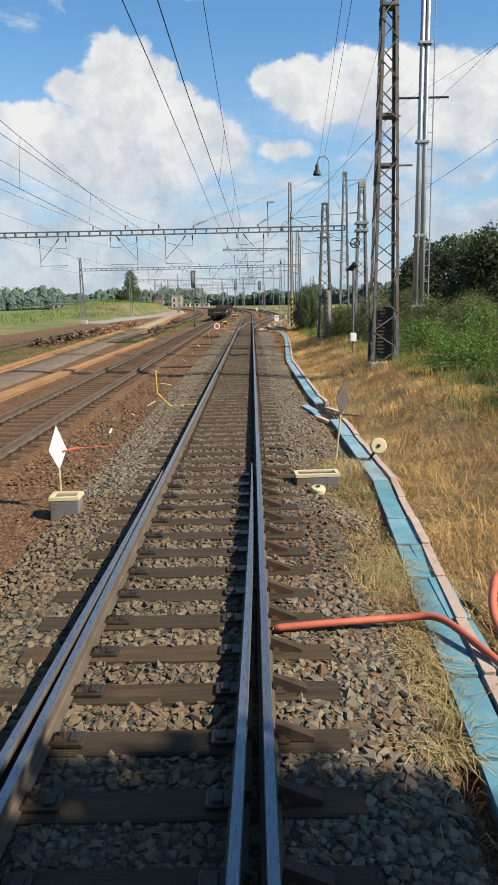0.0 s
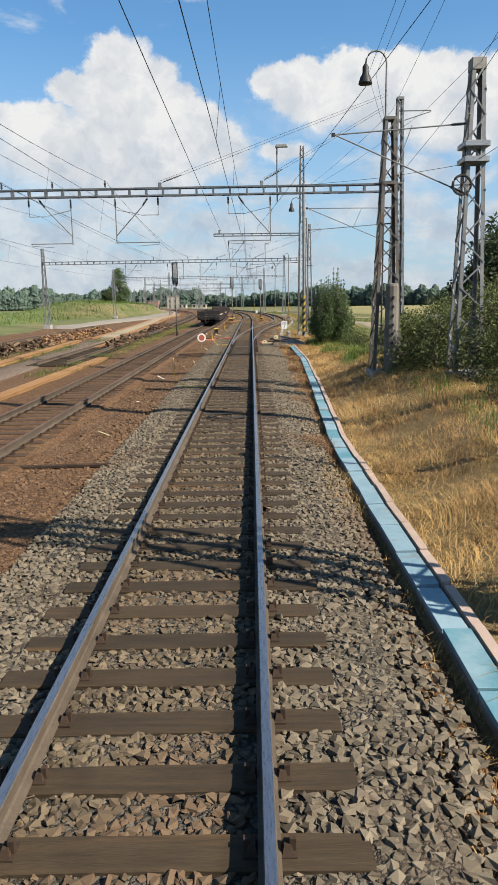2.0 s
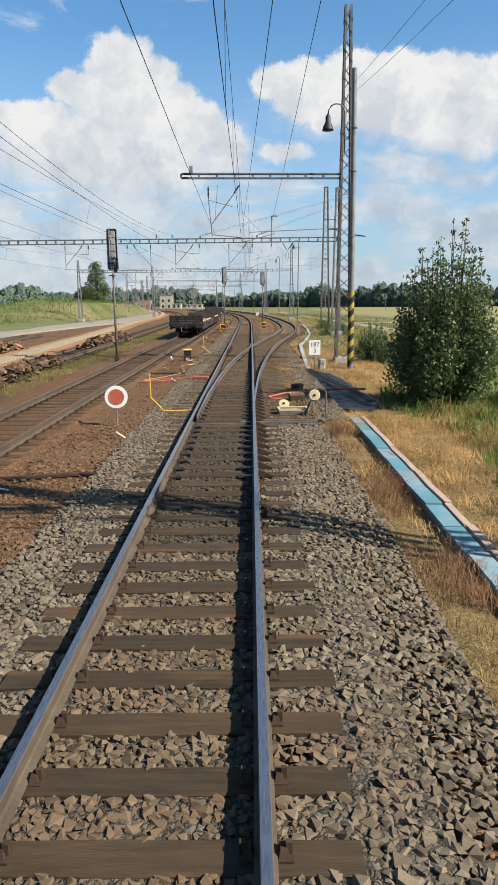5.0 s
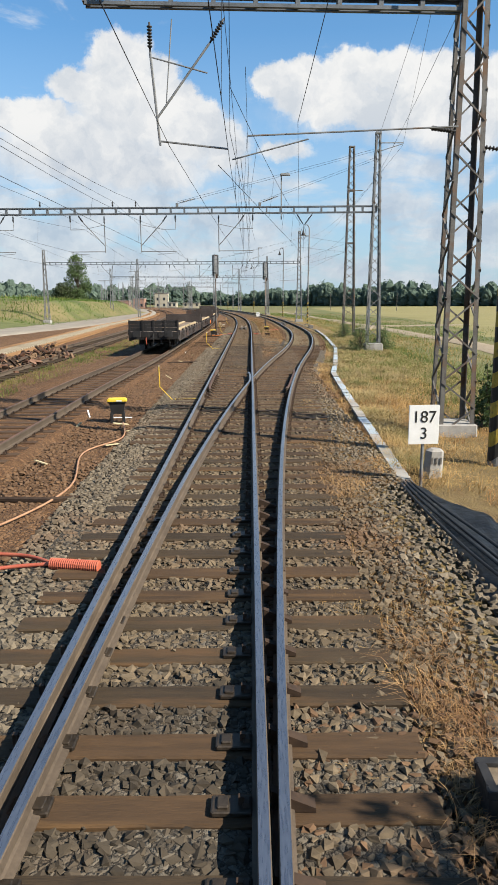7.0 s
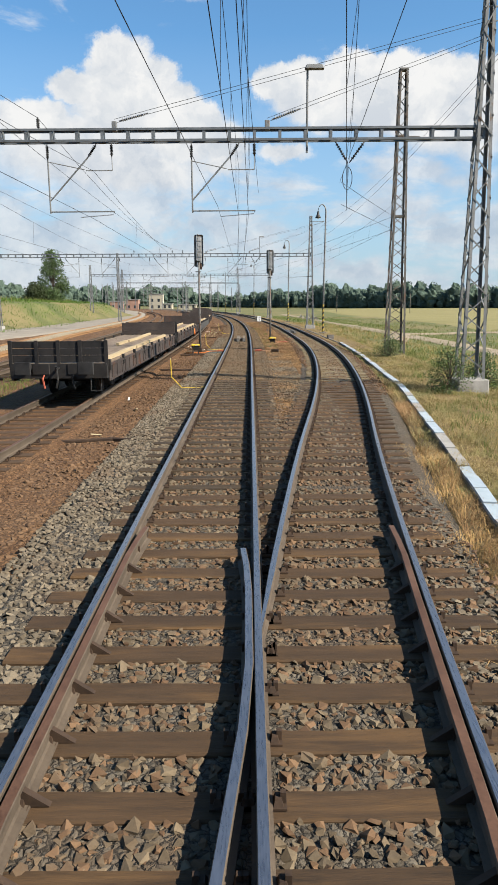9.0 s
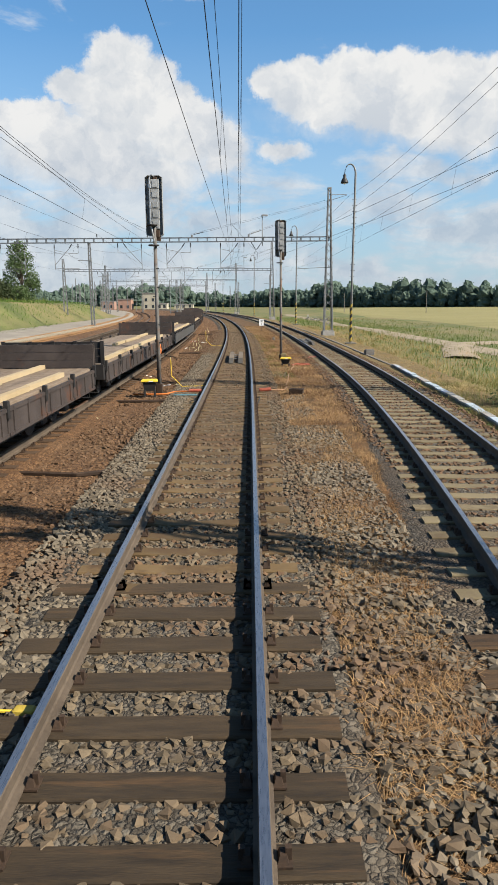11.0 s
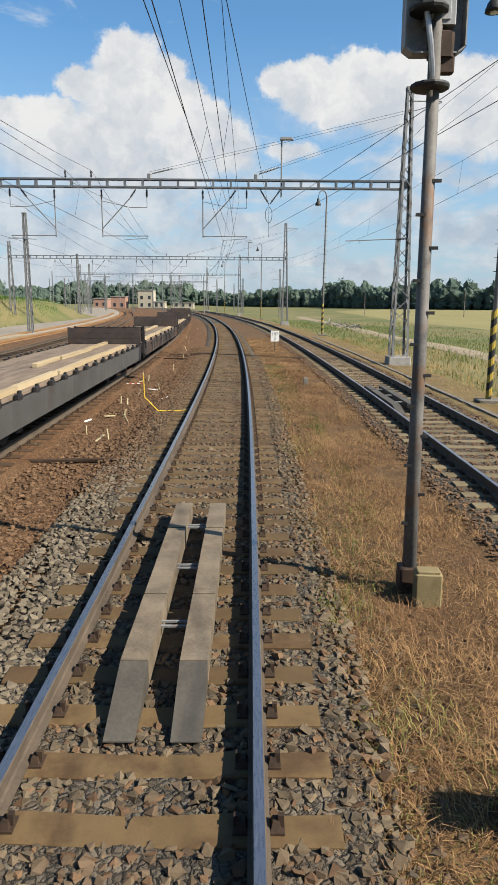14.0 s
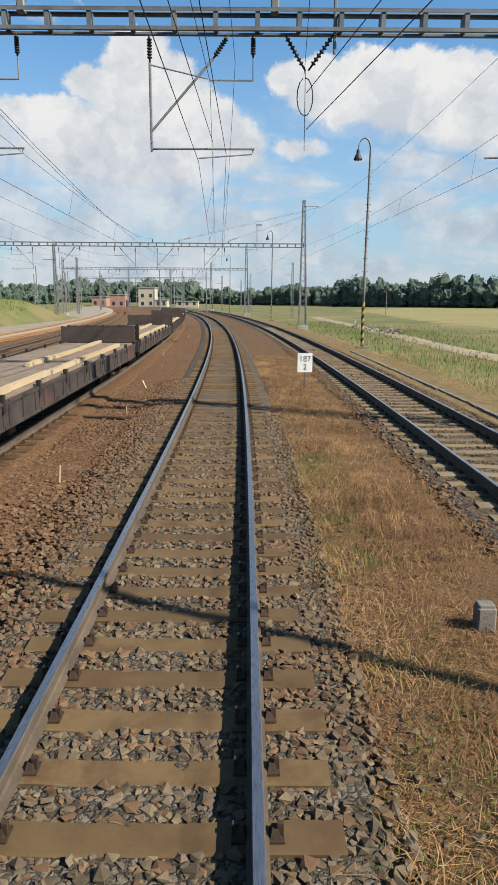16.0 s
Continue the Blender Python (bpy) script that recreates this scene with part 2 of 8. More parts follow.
M_STONE_LIGHT = surface("light_grey_ballast_stone", (0.0424, 0.0325, 0.0208), (0.165, 0.134, 0.0929), 9.0, 70.0, 0.92, 0, 0.4, 0.006, island=0.6,
                        third=(0.0955, 0.061, 0.0366), third_scale=0.40, third_cut=(0.54, 0.72))
M_STONE_BROWN = surface("brown_ballast_stone", (0.0463, 0.0246, 0.0119), (0.136, 0.0807, 0.0423), 9.0, 70.0, 0.9, 0, 0.4, 0.006, island=0.65)
M_BED = gravel("ballast_bed", (0.0182, 0.0145, 0.0107), (0.0422, 0.0341, 0.0244), (0.116, 0.099, 0.0747), 19.0, (0.0844, 0.0595, 0.0381), depth=0.022)
M_EARTH = gravel("rust_stained_gravel_earth", (0.0497, 0.0241, 0.0101), (0.0666, 0.033, 0.0141), (0.165, 0.0898, 0.041), 16.0, (0.149, 0.0918, 0.0488), 0.35, (0.52, 0.74), 0.025)
M_VERGE = surface("dry_grass_soil", (0.072, 0.0476, 0.0179), (0.173, 0.124, 0.0473), 2.2, 22.0, 0.95, 0, 0.9, 0.05,
                  third=(0.11, 0.0605, 0.0269), third_scale=0.6, third_cut=(0.55, 0.72))
M_MAT = surface("matted_brown_grass_soil", (0.0408, 0.0217, 0.00806), (0.117, 0.0658, 0.0242), 2.2, 22.0, 0.95, 0, 0.9, 0.05,
                third=(0.0811, 0.0426, 0.0178), third_scale=0.6, third_cut=(0.52, 0.70))
M_FIELD = surface("meadow", (0.0427, 0.0578, 0.0151), (0.115, 0.118, 0.0377), 0.25, 6.0, 0.95, 0, 0.6, 0.08,
                  third=(0.136, 0.113, 0.0477), third_scale=0.045, third_cut=(0.46, 0.60))
M_WHEAT = surface("ripe_grain_field", (0.139, 0.125, 0.0439), (0.199, 0.173, 0.0716), 0.2, 5.0, 0.95, 0, 0.6, 0.06, stretch=(0.25, 1, 1))
M_CROP = surface("green_crop_field", (0.0473, 0.074, 0.0163), (0.112, 0.139, 0.0355), 0.5, 3.0, 0.95, 0, 0.6, 0.1, stretch=(0.2, 1, 1))
M_ROAD = surface("pale_gravel_road", (0.144, 0.124, 0.098), (0.235, 0.208, 0.166), 0.7, 18.0, 0.95, 0, 0.4, 0.02)
M_PALE_GRAVEL = gravel("pale_pinkish_gravel", (0.0726, 0.0499, 0.0349), (0.0944, 0.0685, 0.0496), (0.174, 0.133, 0.1), 14.0, (0.131, 0.0782, 0.0456), 0.4, (0.52, 0.70), 0.02)
M_PALE_SLEEPER = surface("cream_new_sleeper", (0.211, 0.171, 0.111), (0.291, 0.246, 0.176), 1.5, 25.0, 0.9, 0, 0.2, 0.005)
M_DIRT = surface("sandy_field_path", (0.161, 0.126, 0.0829), (0.251, 0.206, 0.141), 0.8, 14.0, 0.95, 0, 0.4, 0.02)
M_STEEL = surface("grey_painted_steel", (0.104, 0.108, 0.108), (0.196, 0.199, 0.199), 2.0, 40.0, 0.6, 0.2, 0.1, 0.002,
                  third=(0.124, 0.0751, 0.0458), third_scale=1.6, third_cut=(0.60, 0.72))
M_STEEL_RUST = surface("rust_streaked_steel", (0.0571, 0.0528, 0.0489), (0.142, 0.136, 0.126), 2.5, 40.0, 0.75, 0.2, 0.2, 0.003,
                       third=(0.114, 0.0673, 0.0404), third_scale=1.8, third_cut=(0.52, 0.68))
M_GALV = surface("galvanised_steel", (0.246, 0.251, 0.257), (0.363, 0.368, 0.374), 3.0, 30.0, 0.42, 0.7, 0.05, 0.002)
M_DARK = surface("dark_steel", (0.0126, 0.0126, 0.0132), (0.0377, 0.0364, 0.0352), 3.0, 40.0, 0.6, 0.3, 0.1, 0.002)
M_WIRE = surface("oxidised_wire", (0.0113, 0.0113, 0.0126), (0.0251, 0.0238, 0.0226), 3.0, 40.0, 0.6, 0.4, 0.0)
M_CONCRETE = surface("cast_concrete", (0.181, 0.173, 0.158), (0.281, 0.271, 0.251), 3.0, 50.0, 0.92, 0, 0.3, 0.005,
                     third=(0.121, 0.108, 0.0879), third_scale=2.0, third_cut=(0.55, 0.72))
M_CONC_OLD = surface("weathered_old_concrete", (0.0854, 0.0778, 0.0653), (0.171, 0.158, 0.136), 3.0, 50.0, 0.92, 0, 0.5, 0.01, third=(0.0603, 0.0527, 0.0402), third_scale=1.5, third_cut=(0.52, 0.7))
M_BLUE = surface("faded_blue_lid", (0.0469, 0.134, 0.169), (0.0939, 0.202, 0.241), 3.0, 45.0, 0.75, 0, 0.15, 0.004, object_random=0.35,
                 third=(0.156, 0.232, 0.261), third_scale=1.4, third_cut=(0.50, 0.72))
M_BLUE_WORN = surface("worn_pale_blue_lid", (0.09, 0.162, 0.197), (0.196, 0.273, 0.311), 3.0, 45.0, 0.8, 0, 0.15, 0.004, object_random=0.35,
                      third=(0.121, 0.101, 0.0726), third_scale=2.4, third_cut=(0.56, 0.72))
M_BLUE_PALE = surface("bleached_pale_lid", (0.2, 0.247, 0.281), (0.326, 0.372, 0.406), 3.0, 45.0, 0.8, 0, 0.15, 0.004, object_random=0.25,
                      third=(0.118, 0.129, 0.125), third_scale=2.4, third_cut=(0.60, 0.74))
M_STRAW = surface("pale_straw_blade", (0.20, 0.150, 0.060), (0.44, 0.345, 0.165), 1.0, 8.0, 0.85, 0, 0, island=0.6,
                  third=(0.145, 0.150, 0.048), third_scale=0.5, third_cut=(0.50, 0.64), through_light=0.25)
M_PINK = surface("pale_pink_trough_wall", (0.231, 0.166, 0.131), (0.331, 0.256, 0.211), 4.0, 50.0, 0.85, 0, 0.2, 0.004, object_random=0.2)
M_RED = surface("orange_red_conduit", (0.25, 0.0527, 0.0316), (0.342, 0.099, 0.056), 4.0, 60.0, 0.55, 0, 0.1, 0.003)
M_ORANGE = surface("orange_paint", (0.453, 0.11, 0.0219), (0.585, 0.19, 0.0439), 4.0, 60.0, 0.6, 0, 0.1, 0.003)
M_CABLE = surface("dusty_orange_cable", (0.188, 0.0942, 0.0471), (0.314, 0.188, 0.113), 4.0, 60.0, 0.7, 0, 0.1, 0.003)
M_KHAKI = surface("faded_khaki_paint", (0.126, 0.0974, 0.0471), (0.213, 0.17, 0.0847), 4.0, 60.0, 0.7, 0, 0.1, 0.003)
M_RAMP = surface("dark_grey_steel_plate", (0.0439, 0.039, 0.0314), (0.0847, 0.0753, 0.0603), 2.0, 40.0, 0.65, 0.1, 0.1, 0.002)
M_YELLOW_WORN = surface("worn_yellow_paint", (0.188, 0.135, 0.0188), (0.352, 0.257, 0.0377), 4.0, 30.0, 0.7, 0, 0.2, 0.003, third=(0.1, 0.0753, 0.0377), third_scale=5.0, third_cut=(0.56, 0.68))
M_YELLOW = surface("yellow_paint", (0.453, 0.307, 0.0146), (0.585, 0.424, 0.0439), 4.0, 60.0, 0.6, 0, 0.1, 0.003)
M_CREAM = surface("cream_paint", (0.316, 0.263, 0.142), (0.4, 0.347, 0.221), 4.0, 60.0, 0.65, 0, 0.1, 0.003)
M_SIGNAL = surface("grey_signal_paint", (0.144, 0.149, 0.149), (0.288, 0.295, 0.297), 3.0, 40.0, 0.65, 0.1, 0.1, 0.002)
M_WHITE = surface("white_enamel", (0.512, 0.512, 0.497), (0.599, 0.599, 0.585), 4.0, 60.0, 0.5, 0, 0.05, 0.002)
M_BLACK = surface("black_paint", (0.00757, 0.00757, 0.00817), (0.0188, 0.0188, 0.0188), 4.0, 60.0, 0.6, 0, 0.05, 0.002)
M_TARP = surface("black_plastic_sheet", (0.00227, 0.00263, 0.00263), (0.00676, 0.00753, 0.00753), 2.0, 9.0, 0.50, 0, 0.35, 0.03, specular=0.4)
M_TIMBER = surface("fresh_sawn_timber", (0.251, 0.186, 0.1), (0.352, 0.281, 0.176), 3.0, 30.0, 0.8, 0, 0.2, 0.004, object_random=0.3, stretch=(2, 0.3, 1))
M_PLANK = surface("worn_wagon_floor", (0.1, 0.0728, 0.0502), (0.191, 0.146, 0.105), 3.0, 30.0, 0.85, 0, 0.3, 0.005, stretch=(2, 0.3, 1))
M_WAGON = surface("faded_wagon_paint", (0.0235, 0.0181, 0.016), (0.0576, 0.0459, 0.0411), 1.4, 25.0, 0.7, 0.1, 0.25, 0.006,
                  third=(0.0854, 0.0363, 0.0193), third_scale=0.9, third_cut=(0.56, 0.70))
M_WAGON_DARK = surface("grimy_wagon_end", (0.00814, 0.0077, 0.00814), (0.0248, 0.0226, 0.0212), 1.6, 25.0, 0.65, 0.15, 0.25, 0.006)
M_SCRAP = surface("weathered_scrap", (0.0642, 0.0361, 0.0199), (0.169, 0.109, 0.063), 2.0, 20.0, 0.9, 0, 0.3, 0.01, island=0.6)
M_SIDE_GREY = surface("grey_dropped_sideboard", (0.0374, 0.0359, 0.0335), (0.0623, 0.0592, 0.0561), 1.2, 30.0, 0.7, 0.1, 0.15, 0.003, third=(0.0405, 0.0265, 0.0187), third_scale=0.8, third_cut=(0.60, 0.74))
M_NEW_RAIL = surface("fresh_rusted_rail", (0.172, 0.0885, 0.0334), (0.267, 0.153, 0.0668), 0.8, 30.0, 0.7, 0.15, 0.15, 0.003)
M_DRY = surface("dry_grass_blade", (0.266, 0.161, 0.0581), (0.551, 0.365, 0.145), 1.0, 8.0, 0.85, 0, 0, island=0.6,
                third=(0.257, 0.136, 0.055), third_scale=0.55, third_cut=(0.50, 0.64), through_light=0.25)
M_TUFT = surface("dead_red_brown_weed", (0.104, 0.0516, 0.0247), (0.286, 0.16, 0.0774), 1.0, 8.0, 0.85, 0, 0, island=0.6, through_light=0.25)
M_DRY_RED = surface("bleached_brown_grass_blade", (0.112, 0.0601, 0.0254), (0.431, 0.271, 0.124), 1.0, 8.0, 0.85, 0, 0, island=0.75,
                    third=(0.159, 0.0833, 0.0375), third_scale=0.55, third_cut=(0.50, 0.66), through_light=0.25)
M_GREEN = surface("green_weed_blade", (0.0444, 0.0816, 0.012), (0.124, 0.177, 0.0333), 0.8, 8.0, 0.8, 0, 0, island=0.6,
                  third=(0.213, 0.192, 0.0612), third_scale=0.30, third_cut=(0.46, 0.60), through_light=0.35)
M_LEAF = surface("leaf", (0.0328, 0.0583, 0.018), (0.103, 0.15, 0.052), 0.6, 6.0, 0.6, 0, 0, island=0.6, specular=0.35, through_light=0.35)
M_LEAF_DARK = surface("dark_leaf", (0.0214, 0.0333, 0.0119), (0.0651, 0.0843, 0.0325), 0.25, 4.0, 0.7, 0, 0, island=0.6, through_light=0.35)
M_SHRUB = surface("pale_weed_leaf", (0.0415, 0.0562, 0.0163), (0.127, 0.145, 0.0503), 0.8, 6.0, 0.75, 0, 0, island=0.6, through_light=0.35)
M_LUSH = surface("bright_green_weed_leaf", (0.052, 0.098, 0.014), (0.130, 0.210, 0.038), 0.8, 6.0, 0.75, 0, 0, island=0.6, through_light=0.4)
M_BARK = surface("bark", (0.0377, 0.0282, 0.0201), (0.0942, 0.0722, 0.0534), 4.0, 30.0, 0.9, 0, 0.5, 0.01)
# Haze of distance is mixed into this leaf colour: paler and bluer.
M_FAR_HAZED = surface("hazed_distant_foliage", (0.0611, 0.0931, 0.078), (0.146, 0.193, 0.147), 0.08, 1.0, 0.95, 0, 0, island=0.45, specular=0.03, through_light=0.4)
M_PLASTER = surface("pale_plaster", (0.276, 0.251, 0.191), (0.352, 0.321, 0.251), 0.5, 8.0, 0.9, 0, 0.1, 0.004)
M_PLASTER_RED = surface("pinkish_plaster", (0.226, 0.131, 0.0955), (0.291, 0.181, 0.136), 0.5, 8.0, 0.9, 0, 0.1, 0.004)
M_ROOF = surface("brown_roof", (0.0879, 0.0471, 0.0314), (0.151, 0.0816, 0.0565), 0.8, 8.0, 0.9, 0, 0.2, 0.01)
M_GLASS = surface("dark_window", (0.0126, 0.0157, 0.0188), (0.0314, 0.0377, 0.0439), 1.0, 8.0, 0.15, 0, 0, specular=0.6)

# ---- mesh helpers ----
class Shape:
    """Collects vertices and faces and becomes one mesh."""

    def __init__(self):
        self.v, self.f, self.m = [], [], []

    def add(self, verts, faces, mi=0):
        o = len(self.v)
        self.v.extend(tuple(p) for p in verts)
        self.f.extend(tuple(i + o for i in f) for f in faces)
        self.m.extend([mi] * len(faces))
        return self

    def box(self, c, s, rot=None, mi=0, bevel=0.0, taper=1.0):
        """A box with chamfered upright edges; taper narrows its top."""
        hx, hy, hz = s[0] / 2, s[1] / 2, s[2] / 2
        b = min(bevel, hx * 0.9, hy * 0.9)
        ring = [(hx, hy), (-hx, hy), (-hx, -hy), (hx, -hy)]
        if b > 0:
            ring = [(hx, hy - b), (hx - b, hy), (-hx + b, hy), (-hx, hy - b), (-hx, -hy + b), (-hx + b, -hy), (hx - b, -hy), (hx, -hy + b)]
        n = len(ring)
        levels = [(-hz, 1.0), (hz, taper)]
        if b > 0:
            k = 1 - b / max(hx, hy)
            levels = [(-hz, 1.0), (hz - b * 0.6, taper), (hz, taper * k)]
        vs = [Vector((x * k, y * k, z)) for z, k in levels for x, y in ring]
        fs = [tuple(reversed(range(n)))]
        for l in range(len(levels) - 1):
            fs += [(l * n + i, l * n + (i + 1) % n, (l + 1) * n + (i + 1) % n, (l + 1) * n + i) for i in range(n)]
        fs.append(tuple(range((len(levels) - 1) * n, len(levels) * n)))
        c = Vector(c)
        if rot is not None:
            vs = [rot @ p for p in vs]
        return self.add([p + c for p in vs], fs, mi)

    def tube(self, points, r, n=6, mi=0, r_end=None, close=True):
        pts = [Vector(p) for p in points]
        o = len(self.v)
        for i, p in enumerate(pts):
            d = (pts[min(i + 1, len(pts) - 1)] - pts[max(i - 1, 0)]).normalized()
            a = d.cross(Vector((0, 0, 1)) if abs(d.z) < 0.9 else Vector((1, 0, 0))).normalized()
            b = a.cross(d)
            rr = r if r_end is None else r + (r_end - r) * i / max(1, len(pts) - 1)
            for k in range(n):
                t = 2 * math.pi * (k + 0.5) / n
                self.v.append(tuple(p + (a * math.cos(t) + b * math.sin(t)) * rr))
        for i in range(len(pts) - 1):
            for k in range(n):
                self.f.append((o + i * n + k, o + i * n + (k + 1) % n, o + (i + 1) * n + (k + 1) % n, o + (i + 1) * n + k))
                self.m.append(mi)
        if close:
            self.f.append(tuple(o + k for k in reversed(range(n))))
            self.f.append(tuple(o + (len(pts) - 1) * n + k for k in range(n)))
            self.m += [mi, mi]
        return self

    def lathe(self, c, profile, n=12, mi=0, axis=None):
        """profile: (radius, height) pairs round the axis, z unless a rotation is given."""
        rot = axis or Matrix.Identity(3)
        vs = [rot @ Vector((r * math.cos(2 * math.pi * k / n), r * math.sin(2 * math.pi * k / n), z)) + Vector(c) for r, z in profile for k in range(n)]
        fs = [(l * n + k, l * n + (k + 1) % n, (l + 1) * n + (k + 1) % n, (l + 1) * n + k) for l in range(len(profile) - 1) for k in range(n)]
        fs += [tuple(reversed(range(n))), tuple(range((len(profile) - 1) * n, len(profile) * n))]
        return self.add(vs, fs, mi)

    def mesh(self, name, mats, smooth=False):
        me = bpy.data.meshes.new(name)
        me.from_pydata(self.v, [], self.f)
        for mt in (mats if isinstance(mats, (list, tuple)) else [mats]):
            me.materials.append(mt)
        if any(self.m):
            me.polygons.foreach_set("material_index", self.m)
        if smooth:
            me.polygons.foreach_set("use_smooth", [True] * len(self.f))
        me.update()
        return me


def part(name, shape, mats, parent=None, label="", smooth=False, at=None):
    ob = new(name, shape if isinstance(shape, bpy.types.Mesh) else shape.mesh(name, mats, smooth))
    ob.parent = parent
    if at is not None:
        ob.matrix_basis = at
    if label:
        ob["label"] = label
    return ob


def thing(name, label, category, at=None, group="", kind=""):
    ob = new(name)
    ob.empty_display_size = 0.3
    if at is not None:
        ob.matrix_basis = at
    return tagged(ob, label, category, group, kind)


def big_mesh(name, verts, faces, mat, smooth=False):
    """A mesh from numpy arrays; faces are all of one length."""
    me = bpy.data.meshes.new(name)
    n, k = faces.shape
    me.vertices.add(len(verts))
    me.vertices.foreach_set("co", verts.astype(np.float32).ravel())
    me.loops.add(n * k)
    me.loops.foreach_set("vertex_index", faces.astype(np.int32).ravel())
    me.polygons.add(n)
    me.polygons.foreach_set("loop_start", np.arange(0, n * k, k, dtype=np.int32))
    me.polygons.foreach_set("loop_total", np.full(n, k, dtype=np.int32))
    me.polygons.foreach_set("use_smooth", np.full(n, smooth, dtype=bool))
    me.materials.append(mat)
    me.update(calc_edges=True)
    return me


# ---- the line of the tracks ----
CURVE_START, EASE, RADIUS = 120.0, 40.0, 960.0


def centre(s):
    """The main track's centre line: x and the slope of its heading to the left at the distance s."""
    u, k = max(0.0, s - CURVE_START), 1 / RADIUS
    if u < EASE:
        return -k * u ** 3 / (6 * EASE), k * u * u / (2 * EASE)
    d = u - EASE
    return -k * EASE ** 2 / 6 - k * EASE / 2 * d - k * d * d / 2, k * EASE / 2 + k * d


def at(s, off, z=0.0):
    """A point off metres to the right of the main track's centre line at the distance s."""
    x, th = centre(s)
    a = math.atan(th)
    return Vector((x + off * math.cos(a), s + off * math.sin(a), z))


def heading(s):
    return math.atan(centre(s)[1])


GAUGE = 0.7535
SLEEPER_TOP = -0.178
TOE, ARC_END, PARALLEL = 65.0, 106.0, 141.0
TURN_R = 300.0


def branch(s):
    """The branch track's distance from the main track."""
    if s < TOE:
        return 0.0
    if s < ARC_END:
        return (s - TOE) ** 2 / (2 * TURN_R)
    c, g = (ARC_END - TOE) ** 2 / (2 * TURN_R), (ARC_END - TOE) / TURN_R
    u = min(s, PARALLEL) - ARC_END
    return c + g * u - g * u * u / (2 * (PARALLEL - ARC_END))


LEFT = -4.75


def ease(t):
    t = min(1.0, max(0.0, t))
    return t * t * (3 - 2 * t)


def siding_off(s):
    """The siding lies a little farther off before the wagons."""
    return LEFT - 0.27 * (1 - ease((s - 92) / 14))


def mound(x, y):
    """Height of the grassy mound beyond the gravel road."""
    return 3.1 * ease((-27.5 - x) / 5.5) * ease((y - 160) / 32) * (1 - ease((y - 252) / 28)) * (1 - ease((-42 - x) / 16))


def bank(s, o):
    """Height of the overgrown bank to the right of the first stretch."""
    w = (0.45 + 0.55 * ease((s - 2) / 18)) * (1 - ease((s - 46) / 20))
    return w * (0.85 * ease((o - 2.9) / 3.0) + 0.45 * ease((o - 5.8) / 3.5) - 0.8 * ease((o - 12) / 10))


# the cable trough: distance along and to the right
TROUGH = ((3.0, 2.16), (6.0, 2.36), (7.8, 2.50), (11.2, 2.75), (16.3, 2.72), (21.9, 2.52), (34.6, 2.45), (40.5, 2.70), (44.0, 2.86), (48.4, 3.03), (56.3, 3.34), (67.8, 3.34))
TROUGH_B = ((80.5, 3.22), (87.7, 3.53), (98.8, 4.10), (103.5, 4.75), (114.4, 6.05), (129.0, 6.95), (142.0, 7.4), (160.0, 7.15), (180.0, 6.6), (200.0, 5.7))


def along(table, s):
    for (a, x), (b, z) in zip(table[:-1], table[1:]):
        if s <= b:
            return x + (z - x) * max(0.0, (s - a)) / (b - a)
    return table[-1][1]



def rail(name, path, parent, top=M_RAIL_TOP, lo=0.0, start_taper=0.0, end_taper=0.0):
    """A flat-bottomed rail swept along points at rail-head height."""
    prof = [(-0.036, -0.008), (-0.030, 0.0), (0.030, 0.0), (0.036, -0.008), (0.035, -0.038), (0.010, -0.052), (0.008, -0.135), (0.020, -0.150),
            (0.0625, -0.160), (0.0625, -0.172), (-0.0625, -0.172), (-0.0625, -0.160), (-0.020, -0.150), (-0.008, -0.135), (-0.010, -0.052), (-0.035, -0.038)]
    n = len(prof)
    sh = Shape()
    for i, p in enumerate(path):
        d = (path[min(i + 1, len(path) - 1)] - path[max(i - 1, 0)])
        a = Vector((d.y, -d.x, 0)).normalized()
        k = 1.0
        if start_taper:
            k = min(1.0, 0.25 + 0.75 * (p - path[0]).length / start_taper)
        if end_taper:
            k = min(k, 0.25 + 0.75 * (p - path[-1]).length / end_taper)
        for x, z in prof:
            sh.v.append(tuple(p + a * x * k + Vector((0, 0, z + lo))))
    for i in range(len(path) - 1):
        for j in range(n):
            sh.f.append((i * n + j, (i + 1) * n + j, (i + 1) * n + (j + 1) % n, i * n + (j + 1) % n))
            sh.m.append(1 if j == 1 else 0)
    sh.f += [tuple(range(n)), tuple((len(path) - 1) * n + j for j in reversed(range(n)))]
    sh.m += [0, 0]
    return part(name, sh, [M_RAIL_SIDE, top], parent)


def stations(a, b, step=1.5):
    n = max(2, int(round((b - a) / step)) + 1)
    return [a + (b - a) * i / (n - 1) for i in range(n)]


